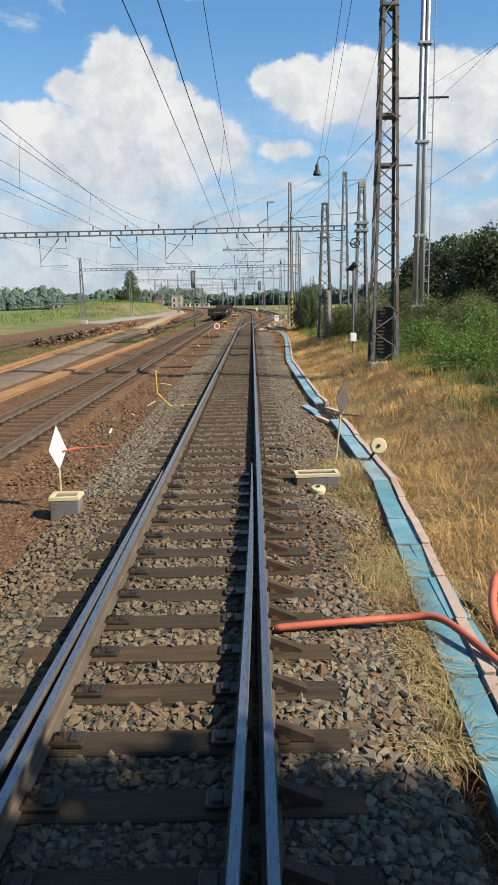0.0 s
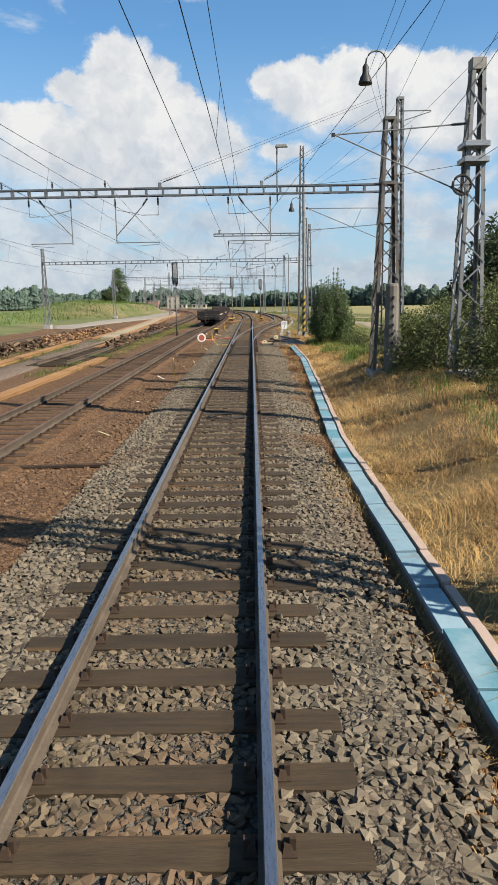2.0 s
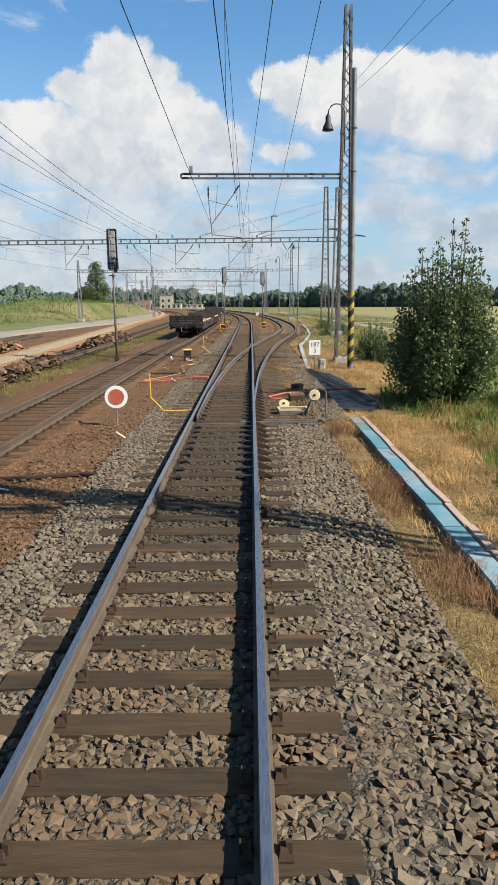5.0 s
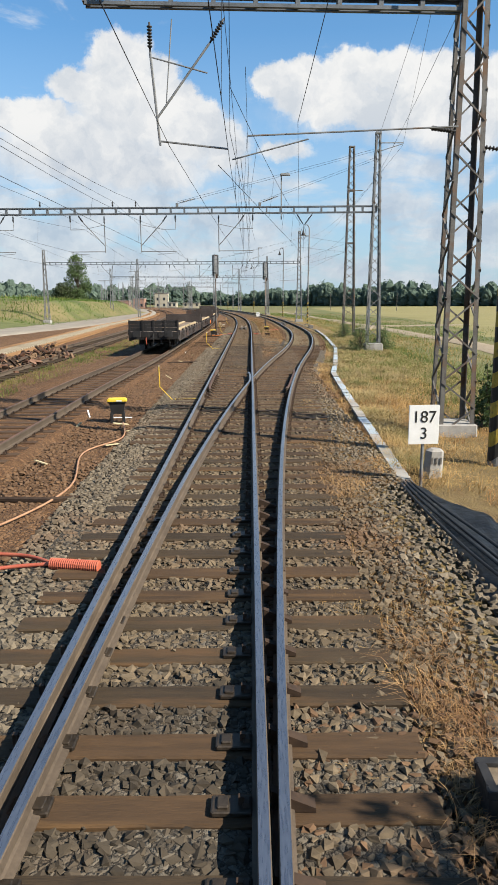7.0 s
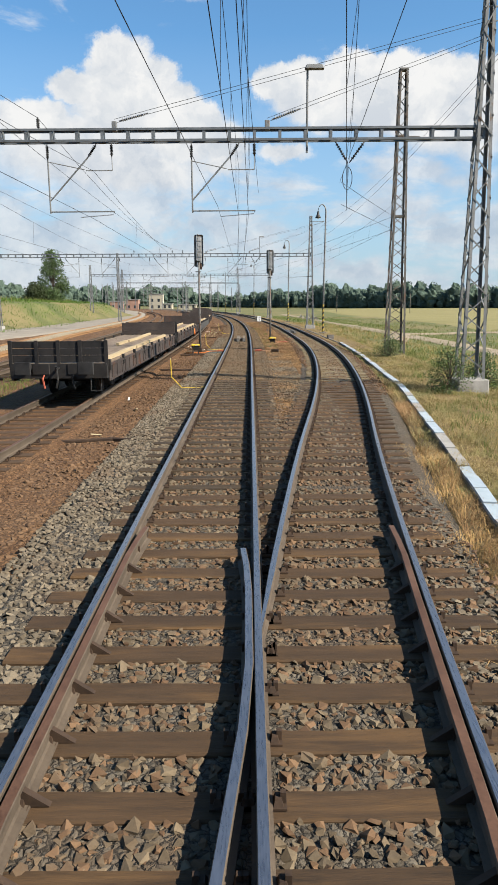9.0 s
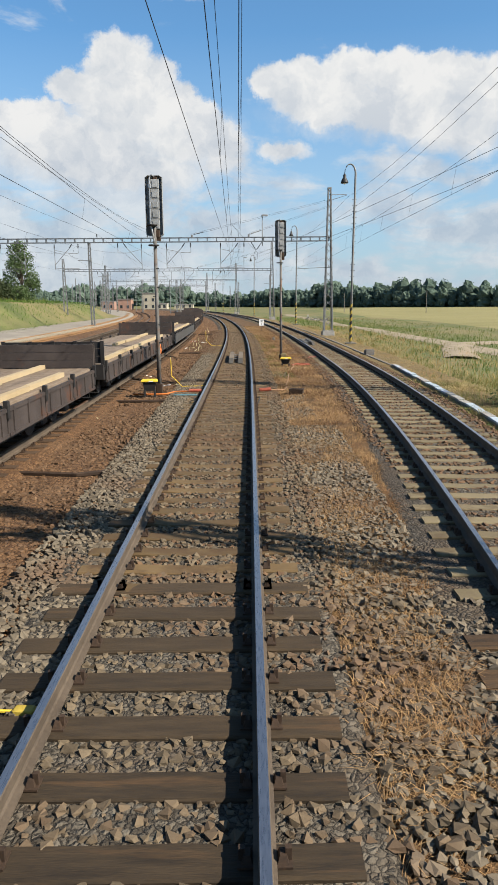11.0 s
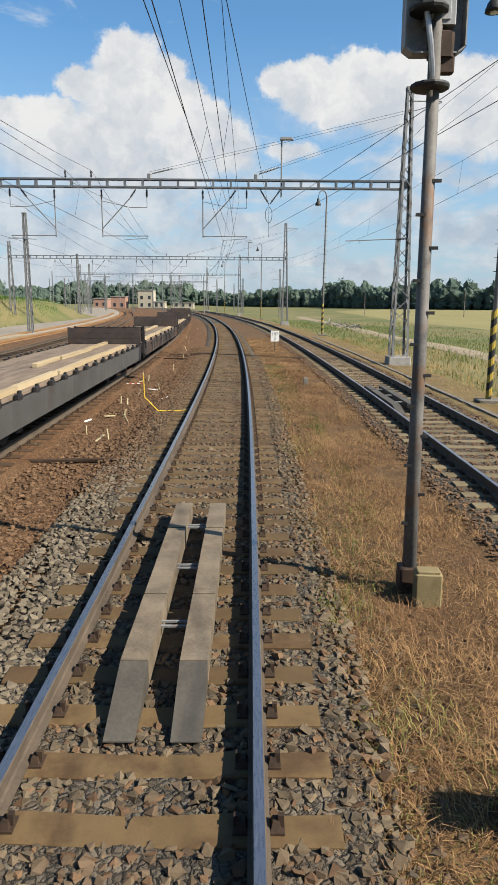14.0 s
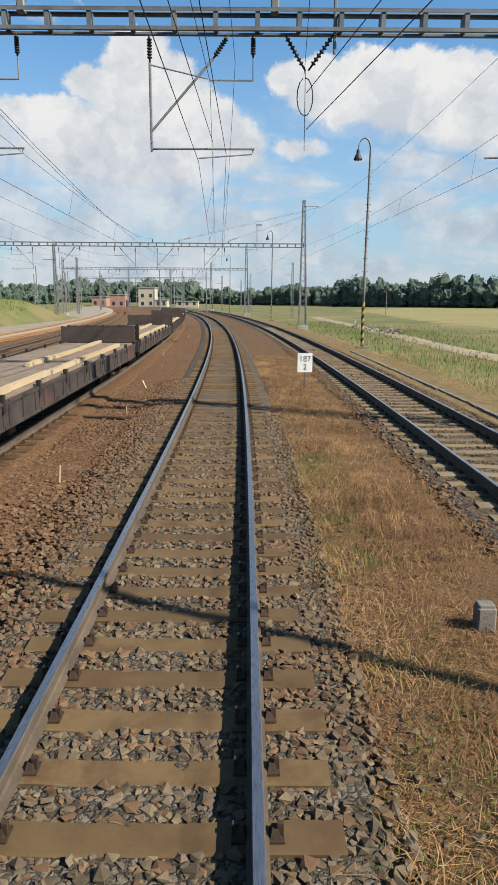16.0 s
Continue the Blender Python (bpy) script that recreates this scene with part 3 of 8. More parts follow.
def ribbon(name, a, b, section, mat, step=2.0, rough=0.0, seed=0, kind="structure", label="", category="", free=None):
    """A strip of ground along the tracks. section(s) gives (offset, height) pairs across."""
    rng = np.random.RandomState(seed)
    rows = []
    ss = stations(a, b, step)
    for s in ss:
        row = []
        sec = section(s)
        for j, (o, z) in enumerate(sec):
            edge = j in (0, len(sec) - 1)
            row.append(at(s, o + (rng.uniform(-1, 1) * rough * 3 if edge else 0), z + (0 if edge else rng.uniform(-1, 1) * rough)))
        rows.append(row)
    n = len(rows[0])
    vs = np.array([tuple(p) for r in rows for p in r])
    fs = np.array([(i * n + j, i * n + j + 1, (i + 1) * n + j + 1, (i + 1) * n + j) for i in range(len(rows) - 1) for j in range(n - 1)])
    ob = new(name, big_mesh(name, vs, fs, mat, smooth=True))
    return tagged(ob, label, category, "", kind)

# ---- ground ----
def ground_sheet():
    xs = sorted(set([-2500, -1200, -700, -400, -250, -160] + list(range(-110, -44, 6)) + list(range(-44, -20, 2)) + list(range(-20, 111, 5)) + [v * 1.25 for v in range(2, 20)] + [160, 250, 400, 700, 1200, 2500]))
    ys = sorted(set([-600, -300, -150, -80] + list(range(-40, 100, 4)) + list(range(104, 521, 8)) + [600, 750, 1000, 1500, 2200, 3200]))
    vs, fs = [], []
    for y in ys:
        for x in xs:
            off = x - centre(min(max(y, 0), 420))[0]
            z = -0.52
            if off > 9:
                z -= min(1.0, (off - 9) / 14) * 0.45
                z += min(1.0, max(0.0, off - 60) / 260) * 1.2
            if off < -24:
                z += min(1.0, (-24 - off) / 16) * 0.9
            z += bank(y, off) + mound(x, y)
            z += noise.noise(Vector((x * 0.06, y * 0.06, 0))) * 0.14 * min(1.0, max(0.0, abs(off) - 8) / 8)
            vs.append((x, y, z))
    n = len(xs)
    for j in range(len(ys) - 1):
        for i in range(n - 1):
            fs.append((j * n + i, j * n + i + 1, (j + 1) * n + i + 1, (j + 1) * n + i))
    return tagged(new("ground", big_mesh("ground", np.array(vs), np.array(fs), M_FIELD, True)),
                  "flat summer meadow, green and straw-coloured, beside the railway", "meadow", "", "structure")


ground_sheet()


def ground_z(x, y):
    off = x - centre(min(max(y, 0), 420))[0]
    z = -0.52
    if off > 9:
        z -= min(1.0, (off - 9) / 14) * 0.45
        z += min(1.0, max(0.0, off - 60) / 260) * 1.2
    if off < -24:
        z += min(1.0, (-24 - off) / 16) * 0.9
    z += bank(y, off) + mound(x, y)
    return z + noise.noise(Vector((x * 0.06, y * 0.06, 0))) * 0.14 * min(1.0, max(0.0, abs(off) - 8) / 8)


def spread(a, b, n):
    return [a + (b - a) * i / (n - 1) for i in range(n)]


def yard_section(s):
    return [(-32.0, -0.75)] + [(o, -0.36) for o in spread(-31.0, -8.5, 12)] + [(o, -0.33) for o in spread(-8.0, -2.6, 8)] + [(-2.0, -0.34), (0.0, -0.36), (2.2, -0.36), (3.2, -0.75)]


ribbon("yard_ground", -30, 460, yard_section, M_EARTH, 2.0, 0.02, 1, label="rust-brown gravelly yard ground between the tracks", category="yard")


def right_edge(s):
    return 6.6 if s < 80 else 6.6 + min(1.0, (s - 80) / 40) * 2.4


def verge_in(s):
    return 2.4 if s < 84 else max(2.4, branch(s) + 1.75)


ribbon("grass_mat", 103, 330, lambda s: [(0.95, -0.6)] + [(o, -0.262) for o in spread(1.25, max(1.4, branch(s) - 1.25), 9)] + [(max(1.7, branch(s) - 0.95), -0.6)],
       M_MAT, 0.8, 0.016, 6, label="brown earth and matted dry grass between the two tracks", category="verge")
ribbon("grass_verge", -30, 460, lambda s: [(verge_in(s) - 0.4, -0.8)] + [(o, -0.33 - 0.02 * (o - verge_in(s)) + bank(s, o)) for o in spread(verge_in(s), right_edge(s), 13)] + [(right_edge(s) + 0.6, -0.95 + bank(s, right_edge(s)))],
       M_VERGE, 1.5, 0.025, 2, label="dry straw-yellow grass verge along the track", category="verge")


def bed_section(c, half, top=-0.213, foot=-0.36):
    inner = spread(-half, half, 9)
    return [(c - half - 0.55, foot - 0.25)] + [(c + o, top) for o in inner] + [(c + half + 0.5, foot - 0.22)]


ribbon("ballast_bed", -30, 460, lambda s: bed_section(0.0, 1.75 if s < 105 else 1.42), M_BED, 0.6, 0.012, 3,
       label="grey crushed-stone ballast under the main track", category="ballast")
ribbon("ballast_bed", -30, 460, lambda s: bed_section(siding_off(s), 1.25, -0.25, -0.36), M_EARTH, 1.2, 0.012, 4,
       label="rust-brown ballast under the siding", category="ballast")
ribbon("ballast_bed", 84, 460, lambda s: bed_section(branch(s), 1.42, -0.216, -0.36), M_BED, 0.8, 0.012, 5,
       label="grey-brown ballast under the branch track", category="ballast")


# ---- tracks ----
def sleeper_mesh(name, mat, length, width, height, seed, dip=False):
    rng = random.Random(seed)
    sh = Shape()
    nx = 8
    ring = []
    for i in range(nx + 1):
        x = -length / 2 + length * i / nx
        w = width / 2 + rng.uniform(-0.006, 0.006)
        t = rng.uniform(-0.004, 0.004) - (0.018 if dip and 2 < i < 6 else 0)
        b = 0.014
        ring.append([(x, -w, -height), (x, -w, -b + t), (x, -w + b, t), (x, w - b, t + rng.uniform(-0.004, 0.004)), (x, w, -b + t), (x, w, -height)])
    vs = [p for r in ring for p in r]
    fs = [(i * 6 + j, i * 6 + j + 1, (i + 1) * 6 + j + 1, (i + 1) * 6 + j) for i in range(nx) for j in range(5)]
    fs += [tuple(reversed(range(6))), tuple(nx * 6 + j for j in range(6))]
    sh.add(vs, [tuple(reversed(f)) for f in fs])
    return sh.mesh(name, mat)


WOODS = [sleeper_mesh("sleeper", M_WOOD, 2.6, 0.255, 0.14, k) for k in range(4)]
WOODS_LONG = [sleeper_mesh("sleeper", M_WOOD if k < 2 else M_WOOD_BROWN, 3.3, 0.26, 0.14, 10 + k) for k in range(4)]
WOODS_XL = [sleeper_mesh("sleeper", M_WOOD_BROWN, 4.3, 0.26, 0.14, 20 + k) for k in range(3)]
WOODS_SIDE = [sleeper_mesh("sleeper", M_WOOD_BROWN, 2.6, 0.255, 0.14, 40 + k) for k in range(4)]
WOODS_DUSTY = [sleeper_mesh("sleeper", M_WOOD_DUSTY, 2.25, 0.245, 0.14, 50 + k) for k in range(4)]
CONCS = [sleeper_mesh("sleeper", M_CONC_SLEEPER, 2.42, 0.245, 0.14, 30 + k, True) for k in range(4)]
CONCS_SIDE = [sleeper_mesh("sleeper", M_CONC_PALE, 2.42, 0.245, 0.14, 30 + k, True) for k in range(4)]


def fastening(sh, s, off, z=SLEEPER_TOP):
    """Base plate and clips on both sides of a rail on one sleeper."""
    p, a = at(s, off, z), heading(s)
    rot = Matrix.Rotation(a, 3, "Z")
    sh.box(p + Vector((0, 0, 0.004)), (0.29, 0.13, 0.014), rot)
    for d in (-0.095, 0.095):
        sh.box(p + rot @ Vector((d, 0, 0.030)), (0.06, 0.10, 0.045), rot, taper=0.6)
        sh.box(p + rot @ Vector((d * 1.3, 0, 0.045)), (0.034, 0.034, 0.075), rot)


def lay_sleepers(parent, a, b, step, off, meshes, rails, seed, lift=0.0, most=300, skew=0.012):
    rng = random.Random(seed)
    plates = Shape()
    s, count = a, 0
    while s < b:
        o = off(s) if callable(off) else off
        m = Matrix.Translation(at(s, o + rng.uniform(-0.035, 0.035), SLEEPER_TOP - rng.uniform(0.0, 0.008) + lift)) @ Matrix.Rotation(heading(s) + rng.uniform(-skew, skew), 4, "Z")
        if count < most:
            part("sleeper", rng.choice(meshes), None, parent, at=m)
        count += 1
        if -4 < s < 215:
            for r in (rails(s) if callable(rails) else rails):
                fastening(plates, s, r, SLEEPER_TOP + lift)
        s += step
    return plates


main_track = thing("railway_track", "main railway track with shiny rails on dark wooden and pale concrete sleepers", "railway track", kind="structure")
rail("rail", [at(s, -GAUGE) for s in stations(-8, 330, 1.5)], main_track)
rail("rail", [at(s, GAUGE) for s in stations(-8, 330, 1.5)], main_track)
MAIN_RAILS = (-GAUGE, GAUGE)
pl = lay_sleepers(main_track, -3.0, 67.6, 0.6, 0.0, WOODS, MAIN_RAILS, 1)
part("fastenings", pl, M_PLATE, main_track)["kind"] = "stuff"
pl = lay_sleepers(main_track, 116.2, 232.0, 0.55, 0.0, CONCS, MAIN_RAILS, 2, most=212)
part("fastenings", pl, M_PLATE, main_track)["kind"] = "stuff"

# the turnout that ends the first stretch
points_a = thing("turnout", "trailing points with an open switch blade beside the rail", "railway points", kind="structure")
TOE_A = 11.6
rail("stock_rail", [at(s, -GAUGE - max(0.0, 9.5 - s) ** 2 / 600 - 0.076) for s in stations(-8, 11.2, 0.6)], points_a, lo=-0.004, end_taper=5.0)
rail("switch_blade", [at(s, GAUGE - (TOE_A - s) ** 2 / 680 - 0.078 - 0.03 * s / TOE_A) for s in stations(-8, TOE_A, 0.7)], points_a, lo=-0.003, end_taper=5.0)



def slide_chairs(parent, a, b, off, inward, step=0.6):
    """Dark greased plates on which a switch blade slides, one on each sleeper."""
    plate = Shape().box((inward * 0.10, 0, 0.016), (0.24, 0.15, 0.026), bevel=0.01).box((inward * 0.15, 0, 0.036), (0.07, 0.10, 0.020), bevel=0.008).mesh("slide_chair", M_GREASED)
    s = a
    while s < b:
        part("slide_chair", plate, None, parent, at=Matrix.Translation(at(s, off, SLEEPER_TOP)) @ Matrix.Rotation(heading(s), 4, "Z"))
        s += step


def rail_braces(parent, a, b, off, outward, step=0.6):
    """Triangular rusty braces against the outside of a rail."""
    q = outward * 0.16
    brace = Shape().add([(0, -0.03, 0), (0, 0.03, 0), (q * 1.6, -0.045, 0), (q * 1.6, 0.045, 0), (0, -0.03, 0.13), (0, 0.03, 0.13), (q * 1.6, -0.045, 0.03), (q * 1.6, 0.045, 0.03)],
                        [(0, 2, 6, 4), (1, 5, 7, 3), (4, 6, 7, 5), (0, 1, 3, 2), (0, 4, 5, 1), (2, 3, 7, 6)]).mesh("rail_brace", M_PLATE)
    s = a
    while s < b:
        part("rail_brace", brace, None, parent, at=Matrix.Translation(at(s, off + outward * 0.05, SLEEPER_TOP)) @ Matrix.Rotation(heading(s), 4, "Z"))
        s += step


slide_chairs(points_a, 3.0, 11.8, GAUGE - 0.16, -1)
slide_chairs(points_a, 3.0, 11.8, -GAUGE + 0.06, 1)
rail_braces(points_a, 3.0, 11.8, GAUGE, 1)

# the turnout from which the branch leaves
points_b = thing("turnout", "right-hand railway points on long wooden sleepers, rusty brown beside shiny rails", "railway points", kind="structure")
pl = lay_sleepers(points_b, 67.6, 84.3, 0.6, lambda s: branch(s) * 0.5 + 0.1, WOODS_LONG, lambda s: (-GAUGE, GAUGE), 3)
part("fastenings", pl, M_PLATE, points_b)["kind"] = "stuff"
pl = lay_sleepers(points_b, 84.4, 100.5, 0.6, lambda s: branch(s) * 0.5 + 0.02, WOODS_XL, lambda s: (-GAUGE, GAUGE, branch(s) - GAUGE, branch(s) + GAUGE), 4)
part("fastenings", pl, M_PLATE, points_b)["kind"] = "stuff"
pl = lay_sleepers(points_b, 100.6, 116.2, 0.6, 0.0, WOODS, lambda s: (-GAUGE, GAUGE), 5)
part("fastenings", pl, M_PLATE, points_b)["kind"] = "stuff"
slide_chairs(points_b, 61.6, 79.0, GAUGE - 0.08, -1)
slide_chairs(points_b, 61.6, 79.0, -GAUGE + 0.06, 1)
rail_braces(points_b, 61.6, 79.6, GAUGE, 1)
FROG = TOE + math.sqrt(2 * TURN_R * 2 * GAUGE)


def blade_left(s):
    return branch(s) - GAUGE + 0.115 * max(0.0, 1 - (s - TOE) / 16)


rail("switch_blade", [at(s, blade_left(s)) for s in stations(TOE + 2.0, FROG - 1.2, 0.8)], points_b, lo=-0.003, start_taper=4.0)
rail("stock_rail", [at(s, branch(s) + GAUGE) for s in stations(TOE + 4.6, ARC_END, 1.0)], points_b, lo=-0.002, start_taper=3.2)
# crossing nose, wing rails and check rails
rail("crossing_nose", [at(s, branch(s) - GAUGE) for s in stations(FROG - 0.05, ARC_END, 0.8)], points_b, lo=-0.002, start_taper=1.6)
rail("wing_rail", [at(FROG - 1.2, branch(FROG - 1.2) - GAUGE), at(FROG - 0.35, GAUGE - 0.078), at(FROG + 1.0, GAUGE - 0.085), at(FROG + 1.7, GAUGE - 0.11), at(FROG + 2.2, GAUGE - 0.15)], points_b, lo=-0.004)
for side in (0, 1):
    def check(s):
        base = -GAUGE + 0.09 if side == 0 else branch(s) + GAUGE - 0.09
        flare = max(0.0, abs(s - FROG) - 2.2) * 0.07
        return base + (flare if side == 0 else -flare)
    chair = Shape()
    for k in range(11):
        s = 92.8 + 0.6 * k - 1.8
        rot = Matrix.Rotation(heading(s), 3, "Z")
        q = 0.13 if side == 0 else -0.13
        base = -GAUGE if side == 0 else branch(s) + GAUGE
        chair.add([rot @ Vector(v) + at(s, base + q * 0.35, SLEEPER_TOP) for v in ((0, -0.022, 0), (0, 0.022, 0), (q * 1.7, -0.022, 0), (q * 1.7, 0.022, 0), (0, -0.022, 0.15), (0, 0.022, 0.15))],
                  [(0, 2, 4), (1, 5, 3), (4, 2, 3, 5), (0, 1, 3, 2), (0, 4, 5, 1)])
    part("rail_brace", chair, M_PLATE, points_b)["kind"] = "stuff"
    rail("check_rail", [at(s, check(s)) for s in stations(FROG - 3.0, FROG + 3.0, 0.5)], points_b, top=M_RAIL_OLD, lo=-0.01)

branch_track = thing("railway_track", "branch track with rusty rails curving away on weathered sleepers", "railway track", kind="structure")
rail("rail", [at(s, branch(s) - GAUGE) for s in stations(ARC_END, 330, 1.5)], branch_track)
rail("rail", [at(s, branch(s) + GAUGE) for s in stations(ARC_END, 330, 1.5)], branch_track)
pl = lay_sleepers(branch_track, 101.2, 115.4, 0.6, branch, WOODS_SIDE, lambda s: (branch(s) - GAUGE, branch(s) + GAUGE), 6, lift=-0.004)
part("fastenings", pl, M_PLATE, branch_track)["kind"] = "stuff"
pl = lay_sleepers(branch_track, 116.0, 232.0, 0.6, branch, CONCS_SIDE, lambda s: (branch(s) - GAUGE, branch(s) + GAUGE), 7)
part("fastenings", pl, M_PLATE, branch_track)["kind"] = "stuff"

siding = thing("railway_track", "rusty siding track on brown wooden sleepers", "railway track", kind="structure")
rail("rail", [at(s, siding_off(s) - GAUGE, -0.03) for s in stations(0, 330, 1.5)], siding, M_RAIL_OLD)
rail("rail", [at(s, siding_off(s) + GAUGE, -0.03) for s in stations(0, 330, 1.5)], siding, M_RAIL_OLD)
pl = lay_sleepers(siding, 6.0, 176.0, 0.62, siding_off, WOODS_DUSTY, lambda s: (siding_off(s) - GAUGE, siding_off(s) + GAUGE), 8, lift=-0.045)
part("fastenings", pl, M_PLATE, siding)["kind"] = "stuff"


# ---- ballast stones ----
def stones(name, a, b, lo, hi, density, size, z, mat, seed, avoid=None, label="", fall=0.0):
    rng = np.random.RandomState(seed)
    cell = 1 / math.sqrt(density)
    gs, go = np.meshgrid(np.arange(a + cell / 2, b, cell), np.arange(lo + cell / 2, hi, cell))
    s = (gs + rng.uniform(-0.42, 0.42, gs.shape) * cell).ravel()
    o = (go + rng.uniform(-0.42, 0.42, gs.shape) * cell).ravel()
    if avoid is not None:
        keep = ~avoid(s, o)
        s, o = s[keep], o[keep]
    n = len(s)
    cx = np.array([centre(v) for v in s])
    ang = np.arctan(cx[:, 1])
    pos = np.stack([cx[:, 0] + o * np.cos(ang), s + o * np.sin(ang), z - fall * np.maximum(0.0, np.abs(o) - 1.65) + rng.normal(0, 0.007, n)], 1)
    q3, q5 = 2 * math.pi / 3, 2 * math.pi / 5
    ring = [(0.72 * math.cos(q3 * i), 0.72 * math.sin(q3 * i), 0.24) for i in range(3)] + [(0.84 * math.cos(q5 * i + 0.3), 0.84 * math.sin(q5 * i + 0.3), -0.26) for i in range(5)]
    pts = np.array(ring)[None] + rng.uniform(-0.2, 0.2, (n, 8, 3)) * np.array([1.0, 1.0, 0.6])
    pts *= (rng.uniform(0.55, 1.35, (n, 1, 1)) * size) * rng.uniform(0.72, 1.28, (n, 1, 3))
    rz, tilt, dirn = rng.uniform(0, 6.283, n), rng.normal(0, 0.34, n), rng.uniform(0, 6.283, n)
    qn = np.stack([np.cos(tilt / 2), np.sin(tilt / 2) * np.cos(dirn), np.sin(tilt / 2) * np.sin(dirn), np.zeros(n)], 1)
    cz, sz = np.cos(rz)[:, None], np.sin(rz)[:, None]
    pts = np.stack([pts[:, :, 0] * cz - pts[:, :, 1] * sz, pts[:, :, 0] * sz + pts[:, :, 1] * cz, pts[:, :, 2]], 2)
    w, x, y, zz = qn.T
    rot = np.stack([1 - 2 * (y * y + zz * zz), 2 * (x * y - zz * w), 2 * (x * zz + y * w), 2 * (x * y + zz * w), 1 - 2 * (x * x + zz * zz), 2 * (y * zz - x * w),
                    2 * (x * zz - y * w), 2 * (y * zz + x * w), 1 - 2 * (x * x + y * y)], 1).reshape(n, 3, 3)
    pts = np.einsum("nij,nkj->nki", rot, pts) + pos[:, None]
    tri = np.array([(0, 1, 2), (0, 3, 4), (0, 4, 1), (1, 4, 5), (1, 5, 6), (1, 6, 2), (2, 6, 7), (2, 7, 0), (0, 7, 3)])
    fs = (tri[None] + (np.arange(n) * 8)[:, None, None]).reshape(-1, 3)
    ob = new(name, big_mesh(name, pts.reshape(-1, 3), fs, mat))
    return tagged(ob, label, "ballast", "", "stuff")


def clear_of(first, step, half, rails, last=1e9):
    def test(s, o):
        k = np.abs((s - first + step / 2) % step - step / 2) < 0.110
        hit = k & (np.abs(o) < half) & (s < last)
        for r in rails:
            hit |= np.abs(o - r) < 0.075
        return hit
    return test


def clear_points(s, o):
    br = np.array([branch(v) for v in s])
    k = np.abs((s - 67.6 + 0.3) % 0.6 - 0.3) < 0.110
    hit = k & (o > -1.35) & (o < br + 1.35)
    for r in (-GAUGE, GAUGE):
        hit |= np.abs(o - r) < 0.075
    for r in (br - GAUGE, br + GAUGE):
        hit |= np.abs(o - r) < 0.075
    return hit


STONE_LABEL = "loose grey crushed-stone ballast between the sleepers"
def first_stretch(s, o):
    edge = np.interp(s, [p[0] for p in TROUGH], [p[1] for p in TROUGH]) - 0.30
    return clear_of(-3.0, 0.6, 1.33, MAIN_RAILS)(s, o) | (o > edge)


def third_stretch(s, o):
    return clear_of(116.2, 0.55, 1.24, MAIN_RAILS)(s, o)


SHOULDER = "pale grey crushed-stone ballast heaped on the track shoulder"
stones("ballast_stones", 2.4, 58.0, -0.75, 0.75, 225, 0.047, -0.206, M_STONE_PALE, 1, first_stretch, STONE_LABEL)
stones("ballast_stones", 58.0, 67.4, -0.75, 0.75, 225, 0.046, -0.208, M_STONE, 18, first_stretch, STONE_LABEL)
stones("ballast_stones", 2.4, 10.5, -2.15, -0.75, 200, 0.047, -0.206, M_STONE_PALE, 16, first_stretch, STONE_LABEL, 0.14)
stones("ballast_stones", 10.5, 67.4, -2.15, -0.75, 215, 0.048, -0.206, M_STONE_LIGHT, 11, first_stretch, SHOULDER, 0.14)
stones("ballast_stones", 2.4, 12.5, 0.75, 2.5, 90, 0.046, -0.206, M_STONE_BROWN, 19, first_stretch, "brown earthy ballast beside the points", 0.12)
stones("ballast_stones", 2.4, 67.4, 0.75, 2.5, 215, 0.049, -0.206, M_STONE_LIGHT, 12, lambda s, o: first_stretch(s, o) | ((s < 12.0) & (s > 6.0) & (np.sin(s * 1.7 + o * 2.3) < 0.5)), STONE_LABEL, 0.12)
stones("ballast_stones", 67.4, 75.0, -0.75, 0.8, 220, 0.046, -0.208, M_STONE, 20, clear_points, STONE_LABEL)
stones("ballast_stones", 67.4, 75.0, 0.8, 2.4, 75, 0.046, -0.206, M_STONE_BROWN, 21, clear_points, "brown earthy ballast beside the points")
stones("ballast_stones", 67.4, 75.0, 0.8, 2.4, 150, 0.047, -0.206, M_STONE_PALE, 24, clear_points, STONE_LABEL, 0.06)
stones("ballast_stones", 75.0, 92.0, -0.75, 2.4, 205, 0.047, -0.206, M_STONE_PALE, 2, clear_points, STONE_LABEL)
stones("ballast_stones", 92.0, 116.0, -0.75, 2.4, 125, 0.047, -0.206, M_STONE_PALE, 22, clear_points, STONE_LABEL)
stones("ballast_stones", 91.0, 110.0, -0.75, 3.4, 90, 0.046, -0.206, M_STONE_BROWN, 23, clear_points, "rust-stained ballast round the crossing")
stones("ballast_stones", 67.4, 78.5, -2.15, -0.75, 210, 0.047, -0.206, M_STONE_LIGHT, 17, clear_points, STONE_LABEL, 0.14)
stones("ballast_stones", 78.5, 116.0, -2.15, -0.75, 210, 0.048, -0.206, M_STONE_LIGHT, 13, clear_points, SHOULDER, 0.14)
stones("ballast_stones", 67.4, 116.0, 2.3, 3.2, 130, 0.047, -0.206, M_STONE_LIGHT, 14, clear_points, SHOULDER)
stones("ballast_stones", 116.0, 151.0, -1.95, -0.75, 190, 0.047, -0.206, M_STONE_LIGHT, 15, third_stretch, SHOULDER, 0.14)
stones("ballast_stones", 149.0, 184.0, -2.15, -1.1, 130, 0.047, -0.206, M_STONE_BROWN, 25, third_stretch, "rust-brown ballast on the shoulder of the track", 0.14)
